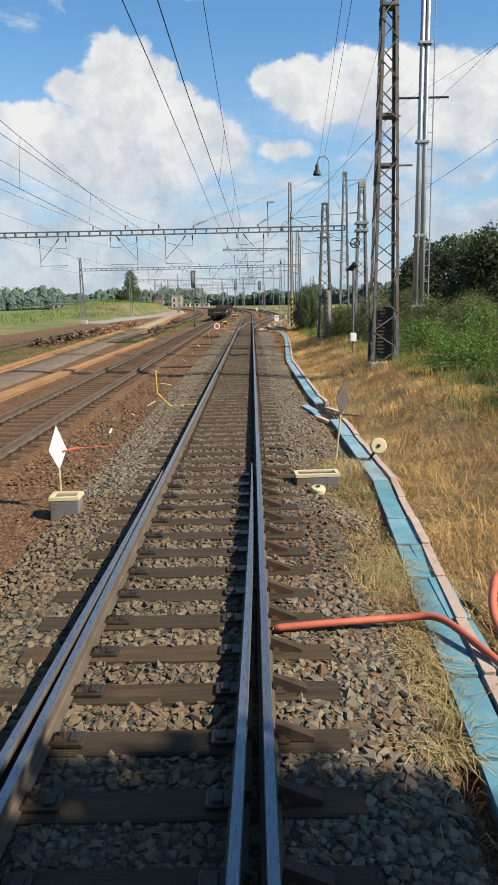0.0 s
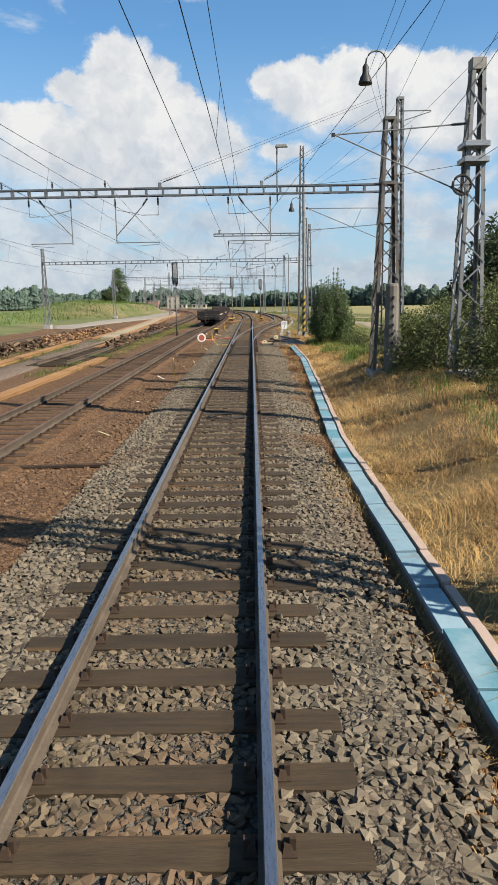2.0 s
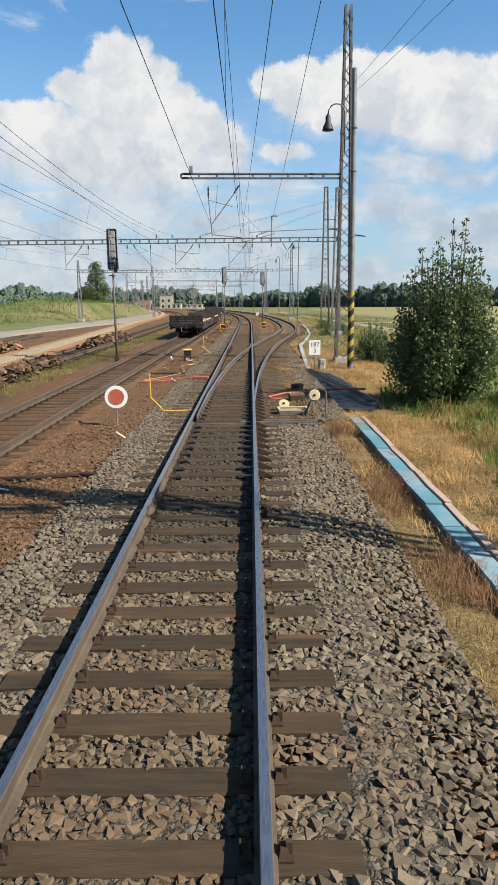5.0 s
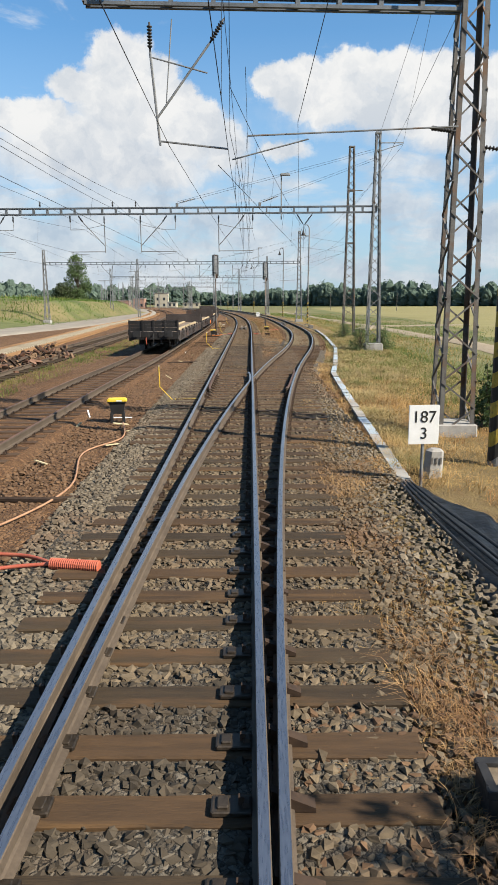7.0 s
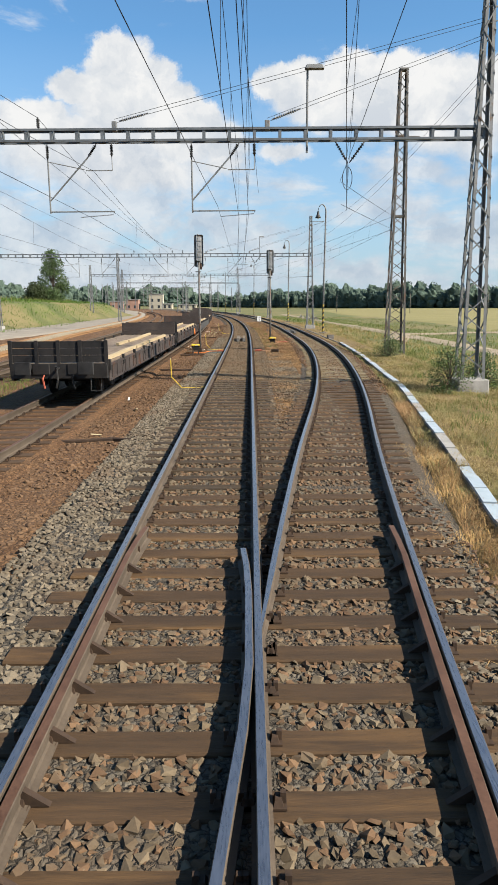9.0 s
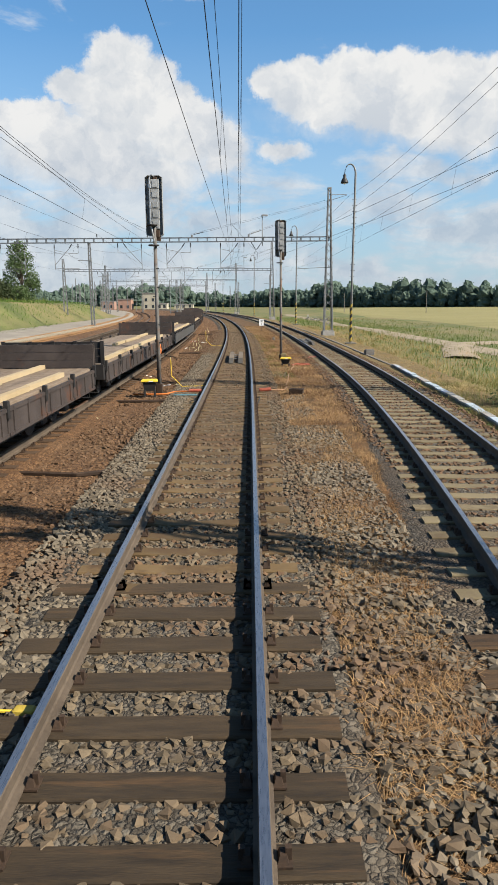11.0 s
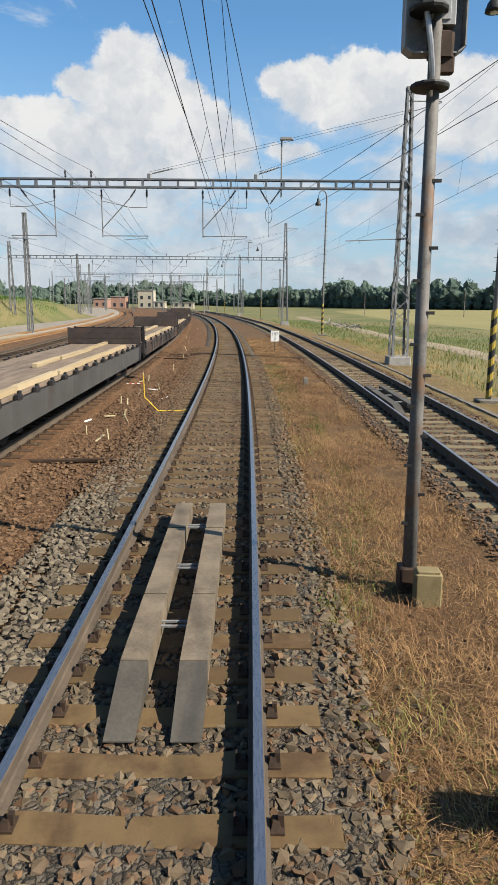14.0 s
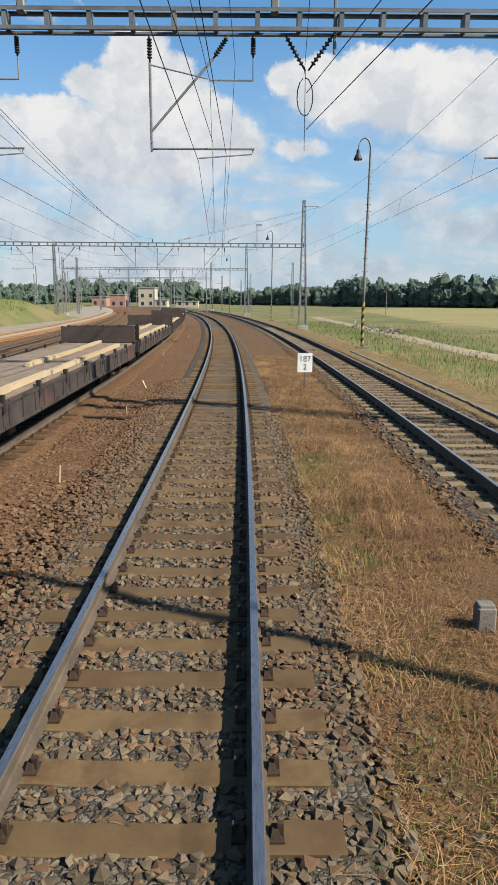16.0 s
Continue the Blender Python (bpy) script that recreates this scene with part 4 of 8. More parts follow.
stones("ballast_stones", 151.0, 184.0, -1.75, -0.75, 100, 0.045, -0.206, M_STONE_PALE, 26, third_stretch, SHOULDER, 0.14)
stones("ballast_stones", 116.0, 176.0, -0.75, 1.60, 150, 0.047, -0.206, M_STONE_PALE, 3, third_stretch, STONE_LABEL)
stones("ballast_stones", 116.0, 176.0, -0.75, 1.60, 65, 0.045, -0.206, M_STONE_BROWN, 5, third_stretch, "loose rust-brown ballast between pale sleepers")
stones("brown_stones", 4.0, 184.0, -4.1, -1.95, 64, 0.052, -0.326, M_STONE_BROWN, 4, None, "small rust-brown stones on the yard ground")
stones("brown_stones", 112.0, 184.0, 1.5, 3.2, 9, 0.040, -0.262, M_STONE_BROWN, 6, None, "loose stones in the dry grass between the tracks")
stones("ballast_stones", 110.0, 126.0, 1.5, 2.7, 170, 0.047, -0.236, M_STONE_LIGHT, 8, None, STONE_LABEL)
stones("ballast_stones", 126.0, 140.0, 1.5, 2.4, 120, 0.046, -0.240, M_STONE_LIGHT, 9, lambda s, o: np.sin(s * 1.3 + o * 2.1) + np.sin(s * 0.7 - o * 4.0) < -0.6 + (s - 126.0) * 0.09, STONE_LABEL)
stones("ballast_stones", 140.0, 184.0, 1.5, 2.0, 35, 0.042, -0.250, M_STONE_PALE, 27, None, STONE_LABEL)
stones("ballast_stones", 112.0, 200.0, 3.2, 6.7, 80, 0.052, -0.212, M_STONE_BROWN, 7, lambda s, o: clear_of(116.0, 0.6, 1.24, (-GAUGE, GAUGE))(s, o - np.array([branch(v) for v in s])) | (np.abs(o - np.array([branch(v) for v in s])) > 1.6), "loose rust-brown ballast on the branch track")

# ---- overhead line: lattice masts, gantries, wires ----
def lattice(name_parent, x, y, z0, h, w0, w1, mat, turn=0.0, panel=0.62, chord=0.105):
    """Four angle-iron chords and zigzag bracing, as parts of name_parent."""
    rot = Matrix.Rotation(turn, 3, "Z")
    base = Vector((x, y, z0))

    def corner(i, t):
        w = (w0 + (w1 - w0) * t) / 2
        sx, sy = ((1, 1), (-1, 1), (-1, -1), (1, -1))[i]
        return base + rot @ Vector((sx * w, sy * w, h * t))
    for i in range(4):
        sx, sy = ((1, 1), (-1, 1), (-1, -1), (1, -1))[i]
        sh = Shape()
        a, b = corner(i, 0), corner(i, 1)
        for ux, uy in ((chord, 0.010), (0.010, chord)):
            vs = []
            for p in (a, b):
                for dx, dy in ((0, 0), (ux, 0), (ux, uy), (0, uy)):
                    vs.append(p + rot @ Vector((-sx * dx, -sy * dy, 0)))
            sh.add(vs, [(0, 1, 5, 4), (1, 2, 6, 5), (2, 3, 7, 6), (3, 0, 4, 7), (4, 5, 6, 7)])
        part("chord", sh, mat, name_parent)
    sh = Shape()
    n = max(4, int(h / panel))
    for i in range(4):
        j = (i + 1) % 4
        for k in range(n):
            t0, t1 = k / n, (k + 1) / n
            a, b = (corner(i, t0), corner(j, t1)) if k % 2 == 0 else (corner(j, t0), corner(i, t1))
            sh.tube([a, b], 0.026, 4, close=False)
    part("bracing", sh, mat, name_parent)["kind"] = "stuff"


def cap(parent, x, y, z, w, mat, h=0.12):
    part("cap_plate", Shape().box((x, y, z), (w, w, h), bevel=0.02), mat, parent)


def footing(parent, x, y, w, top, d=0.9):
    part("footing", Shape().box((x, y, top - d / 2), (w, w, d), bevel=0.04, taper=0.94), M_CONCRETE, parent)


def insulator(sh, a, b, r=0.055, n=7):
    a, b = Vector(a), Vector(b)
    d = b - a
    rot = d.to_track_quat("Z", "Y").to_matrix()
    prof = [(0.018, 0.0)]
    for k in range(n):
        z = d.length * (0.12 + 0.76 * k / n)
        prof += [(0.022, z), (r, z + 0.012), (r * 0.9, z + 0.03), (0.022, z + 0.05)]
    prof.append((0.018, d.length))
    sh.lathe(a, prof, 8, axis=rot)


BEAM_LO, BEAM_HI = 7.92, 8.26


def beam(parent, p0, p1, lo, hi, mat, depth=0.34):
    """A ladder-like box beam: four chords and upright battens."""
    p0, p1 = Vector(p0), Vector(p1)
    d = (p1 - p0).normalized()
    n = Vector((-d.y, d.x, 0))
    length = (p1 - p0).length
    rot = Matrix((d, n, Vector((0, 0, 1)))).transposed()
    mid = (p0 + p1) / 2
    for z in (lo, hi):
        for s in (-1, 1):
            sh = Shape()
            sh.box(mid + n * s * depth / 2 + Vector((0, 0, z)), (length, 0.012, 0.07), rot)
            sh.box(mid + n * s * (depth / 2 - 0.03) + Vector((0, 0, z + (0.032 if z == hi else -0.032))), (length, 0.075, 0.010), rot)
            part("beam_chord", sh, mat, parent)
    k = int(length / 0.82)
    batten = Shape()
    batten.box((0, 0, 0), (0.09, depth - 0.02, hi - lo - 0.05)).box((0, 0, (hi - lo) * 0.47), (0.05, depth - 0.03, 0.02))
    me = batten.mesh("batten", mat)
    ang = math.atan2(d.y, d.x)
    for i in range(k + 1):
        p = p0 + d * (length * i / k)
        part("batten", me, mat, parent, at=Matrix.Translation((p.x, p.y, (lo + hi) / 2)) @ Matrix.Rotation(ang, 4, "Z"))


def hanger(s, off, side, reach=1.0):
    """The frame under a gantry that holds the wires of one track: drop tube, diagonal, arms. side 1: drop tube to the left."""
    th = thing("wire_hanger", "grey tubular wire support hanging under a gantry beam", "wire support", at=Matrix.Translation(at(s, off)) @ Matrix.Rotation(heading(s), 4, "Z"), group="wire supports")
    L = -reach * side
    for u, v in (((L, 0, BEAM_LO - 0.08), (L, 0, BEAM_LO - 0.58)), ((0.42 * side, 0, BEAM_LO - 0.08), (0.12 * side, 0, BEAM_LO - 0.50)), ((0.92 * side, 0, BEAM_LO - 0.06), (0.92 * side, 0, BEAM_LO - 0.48))):
        sh = Shape()
        insulator(sh, u, v)
        part("insulator", sh, M_DARK, th, "ribbed dark insulator", smooth=True)
    part("drop_tube", Shape().tube([(L, 0, BEAM_LO - 0.58), (L, 0, 5.66)], 0.028), M_STEEL, th)
    part("diagonal", Shape().tube([(L, 0, 6.05), (0.12 * side, 0, BEAM_LO - 0.50)], 0.026), M_STEEL, th)
    part("arm", Shape().tube([(L, 0, 5.72), (0.95 * side, 0, 5.72)], 0.022), M_STEEL, th)
    part("upper_arm", Shape().tube([(0.05 * side, 0, BEAM_LO - 0.9), (0.92 * side, 0, BEAM_LO - 0.9)], 0.018).tube([(0.92 * side, 0, BEAM_LO - 0.48), (0.92 * side, 0, BEAM_LO - 0.9)], 0.014)
         .tube([(L, 0, BEAM_LO - 0.62), (0.0, 0, 7.05)], 0.015), M_STEEL, th)
    part("steady_arm", Shape().tube([(0.92 * side, 0, 5.70), (0.9 * side, 0, 5.62), (-0.2 * side, 0, 5.54)], 0.014), M_GALV, th)
    return th


def flat_lamp(s, off, z0, z1):
    p = at(s, off)
    th = thing("gantry_lamp", "flat grey floodlight on a thin post above a gantry", "lamp", group="gantry lamps")
    part("post", Shape().tube([(p.x, p.y, z0), (p.x, p.y, z1)], 0.035), M_STEEL, th)
    part("lamp_head", Shape().box((p.x + 0.22, p.y - 0.05, z1 + 0.05), (0.62, 0.26, 0.12), bevel=0.03, taper=0.85), M_STEEL, th)


def gantry(s, left, right, h_right, lamp=None, mat=M_STEEL, rust=M_STEEL_RUST, arms=True, far=False):
    th = thing("gantry", "grey steel lattice gantry spanning the tracks", "gantry", group="overhead line gantries")
    a, b = at(s, left), at(s, right)
    ang = heading(s)
    lattice(th, b.x, b.y, -0.3, h_right + 0.3, 0.85, 0.30, mat, ang, 0.9 if far else 0.62)
    footing(th, b.x, b.y, 1.15, 0.05)
    cap(th, b.x, b.y, h_right, 0.34, mat)
    lattice(th, a.x, a.y, -0.3, 10.3, 0.75, 0.34, mat, ang, 0.95)
    footing(th, a.x, a.y, 1.1, 0.2)
    beam(th, (a.x, a.y, 0), (b.x, b.y, 0), BEAM_LO, BEAM_HI, M_BEAM)
    if arms:
        sh = Shape()
        p, q = at(s, right - 0.2), at(s, right + 1.5)
        sh.tube([(p.x, p.y, h_right - 0.55), (q.x, q.y, h_right - 0.55)], 0.03).tube([(p.x, p.y, h_right - 1.1), (q.x, q.y, h_right - 0.6)], 0.02)
        part("cross_arm", sh, mat, th)
    if not far:
        for o in (-3.7, 1.3):
            part("bracket", Shape().box(at(s, o, BEAM_HI + 0.12), (0.16, 0.16, 0.3), bevel=0.02), mat, th)
    if lamp is not None:
        flat_lamp(s, lamp, BEAM_LO - 0.4, BEAM_HI + 1.8)
    return th


gantry(56.2, -25.0, 7.98, 12.15, 2.05)
gantry(114.2, -26.5, 8.35, 12.4, 2.6)
gantry(173.2, -28.0, 8.4, 12.35, 2.5)
gantry(231.5, -26.0, 9.0, 12.5, 4.2)
gantry(289.0, -24.0, 9.0, 12.2, None, far=True)
gantry(347.0, -26.0, 9.0, 12.2, None, far=True)
gantry(405.0, -26.0, 9.0, 12.2, None, far=True)

for s in (56.2, 114.2, 173.2, 231.5):
    hanger(s, 0.55 if s < 60 else -0.05, -1 if s < 60 else 1, 1.15)
    hanger(s, LEFT, 1, 1.2)
    hanger(s, -9.3, -1, 1.15)
    hanger(s, -14.6, 1, 1.15)
    if s > 170:
        hanger(s, -19.5, -1, 1.15)
for s in (289.0, 347.0):
    for o in (0.0, LEFT, -10.0, -15.0):
        hanger(s, o, 1)


def v_hanger(s, off):
    """Pulley and V of stay wires over the branch."""
    th = thing("wire_hanger", "V of stay insulators carrying a wire loop under a gantry beam", "wire support", group="wire supports")
    for u, v in ((off - 0.42, off), (off + 0.55, off + 0.06)):
        sh = Shape()
        insulator(sh, at(s, u, BEAM_LO - 0.05), at(s, v, BEAM_LO - 0.71))
        part("insulator", sh, M_DARK, th, smooth=True)
    loop = [at(s, off + 0.16 * math.sin(t), BEAM_LO - 1.2 + 0.36 * math.cos(t)) for t in spread(0, 6.0, 14)]
    part("wire_loop", Shape().tube(loop, 0.012, 5), M_WIRE, th)
    part("drop_wire", Shape().tube([at(s, off, BEAM_LO - 0.7), at(s, off, 5.7)], 0.009, 4), M_WIRE, th)


v_hanger(114.2, 3.95)
v_hanger(173.2, 1.92)

# cantilever half-gantry with its pair of masts
def half_gantry():
    th = thing("cantilever_gantry", "half gantry on a tall rust-streaked lattice mast", "gantry")
    lattice(th, 5.4, 86.2, -0.35, 16.6, 0.82, 0.34, M_STEEL_RUST, 0.0, 0.6)
    footing(th, 5.4, 86.2, 1.0, -0.1)
    beam(th, (-2.6, 85.6, 0), (5.15, 86.1, 0), 8.60, 8.79, M_BEAM, 0.22)
    part("bracket", Shape().box((-2.1, 85.4, 8.95), (0.16, 0.16, 0.32)), M_STEEL, th)
    pole = thing("striped_mast", "grey galvanised steel pole with a black and yellow striped foot", "mast")
    px, py, n = 5.33, 83.0, 16
    part("shaft", Shape().tube([(px, py, -0.5), (px, py, 5.6), (px - 0.03, py, 12.6)], 0.135, n, r_end=0.105), M_STEEL, pole)
    for z in (5.6, 8.4, 10.2):
        part("collar", Shape().lathe((px - 0.01, py, z), [(0.135, -0.04), (0.15, -0.03), (0.15, 0.03), (0.135, 0.04)], n), M_STEEL, pole)
    for k in range(12):
        ring = [(px + r * math.cos(2 * math.pi * i / n), py + r * math.sin(2 * math.pi * i / n), -0.2 + (k + e) * 0.28 + 0.12 * math.cos(2 * math.pi * i / n)) for e, r in ((0, 0.141), (1, 0.140)) for i in range(n)]
        part("warning_band", Shape().add(ring, [(i, (i + 1) % n, n + (i + 1) % n, n + i) for i in range(n)]), M_YELLOW_WORN if k % 2 else M_BLACK, pole, "worn yellow band" if k % 2 else "black band")
    h = thing("wire_hanger", "grey tubular wire support hanging under a cantilever beam", "wire support", at=Matrix.Translation((-0.14, 85.4, 0.09)), group="wire supports")
    for u, v in (((-1.15, 0, 8.1), (-1.15, 0, 7.55)), ((0.35, 0, 8.15), (0.05, 0, 7.7))):
        sh = Shape()
        insulator(sh, u, v)
        part("insulator", sh, M_DARK, h, smooth=True)
    part("drop_tube", Shape().tube([(-1.15, 0, 7.55), (-1.0, 0, 5.78)], 0.026), M_STEEL, h)
    part("diagonal", Shape().tube([(-1.05, 0, 6.3), (0.05, 0, 7.7)], 0.024), M_STEEL, h)
    part("arm", Shape().tube([(-1.0, 0, 5.86), (0.4, 0, 5.7)], 0.02), M_STEEL, h)
    part("upper_arm", Shape().tube([(-1.12, 0, 7.45), (0.0, 0, 7.15)], 0.015).tube([(-0.7, 0, 8.15), (-0.85, 0, 6.6)], 0.012), M_STEEL, h)
    arm = thing("wire_support", "long thin wire support with dark insulator on a mast", "wire support")
    part("arm", Shape().tube([(0.66, 85.4, 6.04), (5.0, 85.4, 6.19)], 0.018).tube([(0.34, 85.4, 5.58), (1.92, 85.4, 5.97)], 0.015), M_STEEL, arm)
    for u, v in (((4.4, 85.4, 6.17), (5.05, 85.8, 6.19)), ((5.75, 86.2, 5.95), (6.45, 86.2, 5.86))):
        sh = Shape()
        insulator(sh, u, v)
        part("insulator", sh, M_DARK, arm, smooth=True)


half_gantry()


def plain_mast(x, y, h, w0, w1, mat, label, arms=(), foot=True, concrete_head=False):
    th = thing("lattice_mast", label, "mast", group="lattice masts")
    z0 = ground_z(x, y) if y < 70 else min(-0.3, ground_z(x, y))
    lattice(th, x, y, z0, h - z0, w0, w1, mat)
    if foot:
        footing(th, x, y, w0 + 0.2, z0 + 0.18)
    cap(th, x, y, h, w1 + 0.04, M_CONCRETE if concrete_head else mat, 0.3 if concrete_head else 0.1)
    for z, a, b in arms:
        part("cross_arm", Shape().tube([(x + a, y, z), (x + b, y, z)], 0.035), mat, th)
        part("clamp", Shape().box((x, y, z), (w1 + 0.16, w1 + 0.16, 0.10), bevel=0.02), mat, th)
    return th


mast_a = plain_mast(5.45, 25.6, 15.0, 0.98, 0.42, M_STEEL_RUST, "tall rust-streaked lattice mast with a ribbed grey cabinet inside its foot", ((8.8, -0.3, 0.45), (7.2, -0.4, 0.9), (12.2, -0.3, 0.3)))
cab = Shape().box((5.45, 25.6, 1.35), (0.60, 0.5, 2.1), bevel=0.02)
cab = part("cabinet", cab, M_WAGON, mast_a, "ribbed grey cabinet")
rib = Shape().box((0, 0, 0), (0.58, 0.03, 0.05), bevel=0.006).mesh("rib", M_WAGON)
for k in range(16):
    part("rib", rib, None, cab, at=Matrix.Translation((5.45, 25.33, 0.42 + k * 0.125)))
mast_c = plain_mast(5.2, 44.0, 8.35, 0.95, 0.36, M_STEEL_RUST, "stout lattice mast beside a weathered concrete post", ((6.4, -0.45, 0.45),))
part("concrete_post", Shape().lathe((5.28, 43.35, 0.1), [(0.24, 0.0), (0.235, 0.5), (0.225, 1.9), (0.215, 3.05), (0.18, 3.12), (0.001, 3.14)], 12), M_CONC_OLD, mast_c, "weathered grey concrete post with step holes")
for k in range(8):
    part("step_hole", Shape().box((5.28, 43.125, 0.75 + k * 0.29), (0.07, 0.03, 0.09), bevel=0.01), M_BLACK, mast_c)
mast_e = plain_mast(6.92, 40.7, 8.9, 0.85, 0.36, M_STEEL, "tapering grey lattice mast with a concrete cap and a wire wheel", ((6.4, -0.35, 0.35), (6.9, -0.3, 0.3)), concrete_head=True)
for z in (6.45, 6.85):
    part("collar", Shape().box((6.92, 40.7, z), (0.72, 0.72, 0.14), bevel=0.03), M_GALV, mast_e, "pale steel collar")
wheel = Shape()
wheel.tube([(6.50 + 0.25 * math.cos(a), 40.25, 5.75 + 0.25 * math.sin(a)) for a in spread(0, 2 * math.pi, 19)], 0.035, 6)
for a in spread(0, math.pi, 5)[:-1]:
    wheel.tube([(6.50 - 0.24 * math.cos(a), 40.25, 5.75 - 0.24 * math.sin(a)), (6.50 + 0.24 * math.cos(a), 40.25, 5.75 + 0.24 * math.sin(a))], 0.014, 5)
part("tension_wheel", wheel, M_DARK, mast_e, "dark spoked tensioning wheel")
disc = Shape().lathe((0, 0, 0), [(0.155, 0), (0.17, 0.012), (0.17, 0.078), (0.155, 0.09)], 12).mesh("tension_weight", M_CONC_OLD)
for k in range(12):
    part("tension_weight", disc, None, mast_e, at=Matrix.Translation((6.95 + 0.006 * (k % 3), 40.0, 0.9 + k * 0.11)))
th = thing("concrete_block", "weathered concrete block standing in tall weeds", "concrete block", at=pose(6.75, 43.4, 0, 0, 1, 8))
part("block", Shape().box((0, 0, 1.35), (0.5, 0.45, 1.7), bevel=0.04), M_CONC_OLD, th)


def cantilever(x, y, zt, zb, tip_x, tip_z, label, single=False):
    """A bracket of two tubes with insulators at the mast and a wire clamp at the tip."""
    th = thing("wire_cantilever", label, "wire support", group="mast cantilevers")
    dark = 0.48
    for z in (zt,) if single else (zt, zb):
        a, b = Vector((x, y, z)), Vector((tip_x, y, tip_z))
        c = a + (b - a).normalized() * dark
        sh = Shape()
        insulator(sh, a, c, 0.045, 6)
        part("insulator", sh, M_DARK, th, "ribbed dark insulator", smooth=True)
        part("tube", Shape().tube([c, b], 0.020, 8), M_STEEL, th)
    if not single:
        part("stay", Shape().tube([(x - 1.5, y, zt - 0.02), (x - 1.9, y, zb + (tip_z - zb) * 0.45)], 0.012, 5), M_STEEL, th)
    part("clamp", Shape().box((tip_x - 0.04, y, tip_z), (0.10, 0.06, 0.10), bevel=0.015), M_DARK, th)


CANT = "grey tubular cantilever bracket with dark insulators on a mast"
cantilever(6.70, 40.7, 7.42, 5.60, 3.07, 7.19, CANT)
cantilever(7.7, 56.2, 7.15, 5.45, 3.55, 7.20, CANT)
cantilever(7.7, 56.2, 6.42, 6.30, 3.65, 6.16, CANT, True)
arm = thing("wire_cantilever", "thin grey wire bracket with a dark insulator on a mast", "wire support")
part("tube", Shape().tube([(7.3, 173.2, 5.62), (4.95, 173.2, 5.53)], 0.022, 6).tube([(5.6, 173.2, 5.56), (5.6, 173.2, 5.40)], 0.012, 5), M_STEEL, arm)
sh = Shape()
insulator(sh, (7.95, 173.2, 5.64), (7.3, 173.2, 5.62))
part("insulator", sh, M_DARK, arm, smooth=True)
plain_mast(9.1, 130.8, 15.0, 1.05, 0.44, M_STEEL_RUST, "tall narrow rust-streaked lattice mast with a side arm", ((11.6, -0.2, 1.0), (7.4, -0.35, 0.35)))
for x, y, h in ((-20.5, 205.0, 10.5), (-30.0, 262.0, 10.5), (-38.0, 305.0, 11.0), (-34.0, 340.0, 10.0), (-46.0, 360.0, 10.5), (-22.0, 330.0, 9.5), (-12.0, 372.0, 9.5), (-26.0, 395.0, 10.0),
                (-40.0, 420.0, 10.5), (-58.0, 415.0, 11.0), (-64.0, 380.0, 10.0), (6.0, 296.0, 9.5), (-3.0, 345.0, 9.0), (-8.0, 425.0, 9.5)):
    plain_mast(x, y, h, 0.5, 0.34, M_STEEL, "distant grey overhead-line mast", ((h - 2.2, -1.6, 0.3),), foot=False)

# galvanised twin-tube pole with step rungs
def twin_pole():
    x, y = 8.77, 34.6
    th = thing("radio_mast", "tall shiny galvanised twin-tube pole with climbing rungs", "mast")
    for dx in (-0.16, 0.16):
        part("tube", Shape().tube([(x + dx, y, -0.3), (x + dx * 0.8, y, 9.0), (x + dx * 0.6, y, 21.0)], 0.135, 10, r_end=0.10), M_GALV, th, smooth=True)
    rung = Shape().tube([(0, 0, 0), (0.30, 0, 0)], 0.014, 5).mesh("rung", M_GALV)
    for k in range(26):
        part("rung", rung, None, th, at=Matrix.Translation((x + 0.24, y, 1.2 + k * 0.75)))
    for z in (2.3, 5.6, 9.8, 14.0):
        part("clamp", Shape().box((x, y, z), (0.62, 0.34, 0.12), bevel=0.03), M_GALV, th)
    part("rail_tube", Shape().tube([(x + 0.48, y, 1.0), (x + 0.44, y, 20.0)], 0.03, 6), M_GALV, th)
    part("side_arm", Shape().tube([(x - 1.2, y, 11.7), (x + 1.15, y, 11.7)], 0.05, 8), M_DARK, th)
    footing(th, x, y, 1.2, ground_z(x, y) + 0.15)


twin_pole()


# ---- wires ----
def wire(name, pts, r, label, sag=0.0, n=10):
    """A wire hung between points, each span sagging in the middle."""
    path = []
    for a, b in zip(pts[:-1], pts[1:]):
        a, b = Vector(a), Vector(b)
        for i in range(n):
            t = i / n
            p = a.lerp(b, t)
            p.z -= sag * 4 * t * (1 - t) * min(1.0, ((b - a).length / 58) ** 2)
            path.append(p)
    path.append(Vector(pts[-1]))
    ob = new(name, Shape().tube(path, r, 4).mesh(name, M_WIRE))
    return tagged(ob, label, "wire", "overhead wires", "")


SPANS = (-30.0, 10.0, 56.2, 85.4, 114.2, 173.2, 231.5, 289.0, 347.0, 405.0)


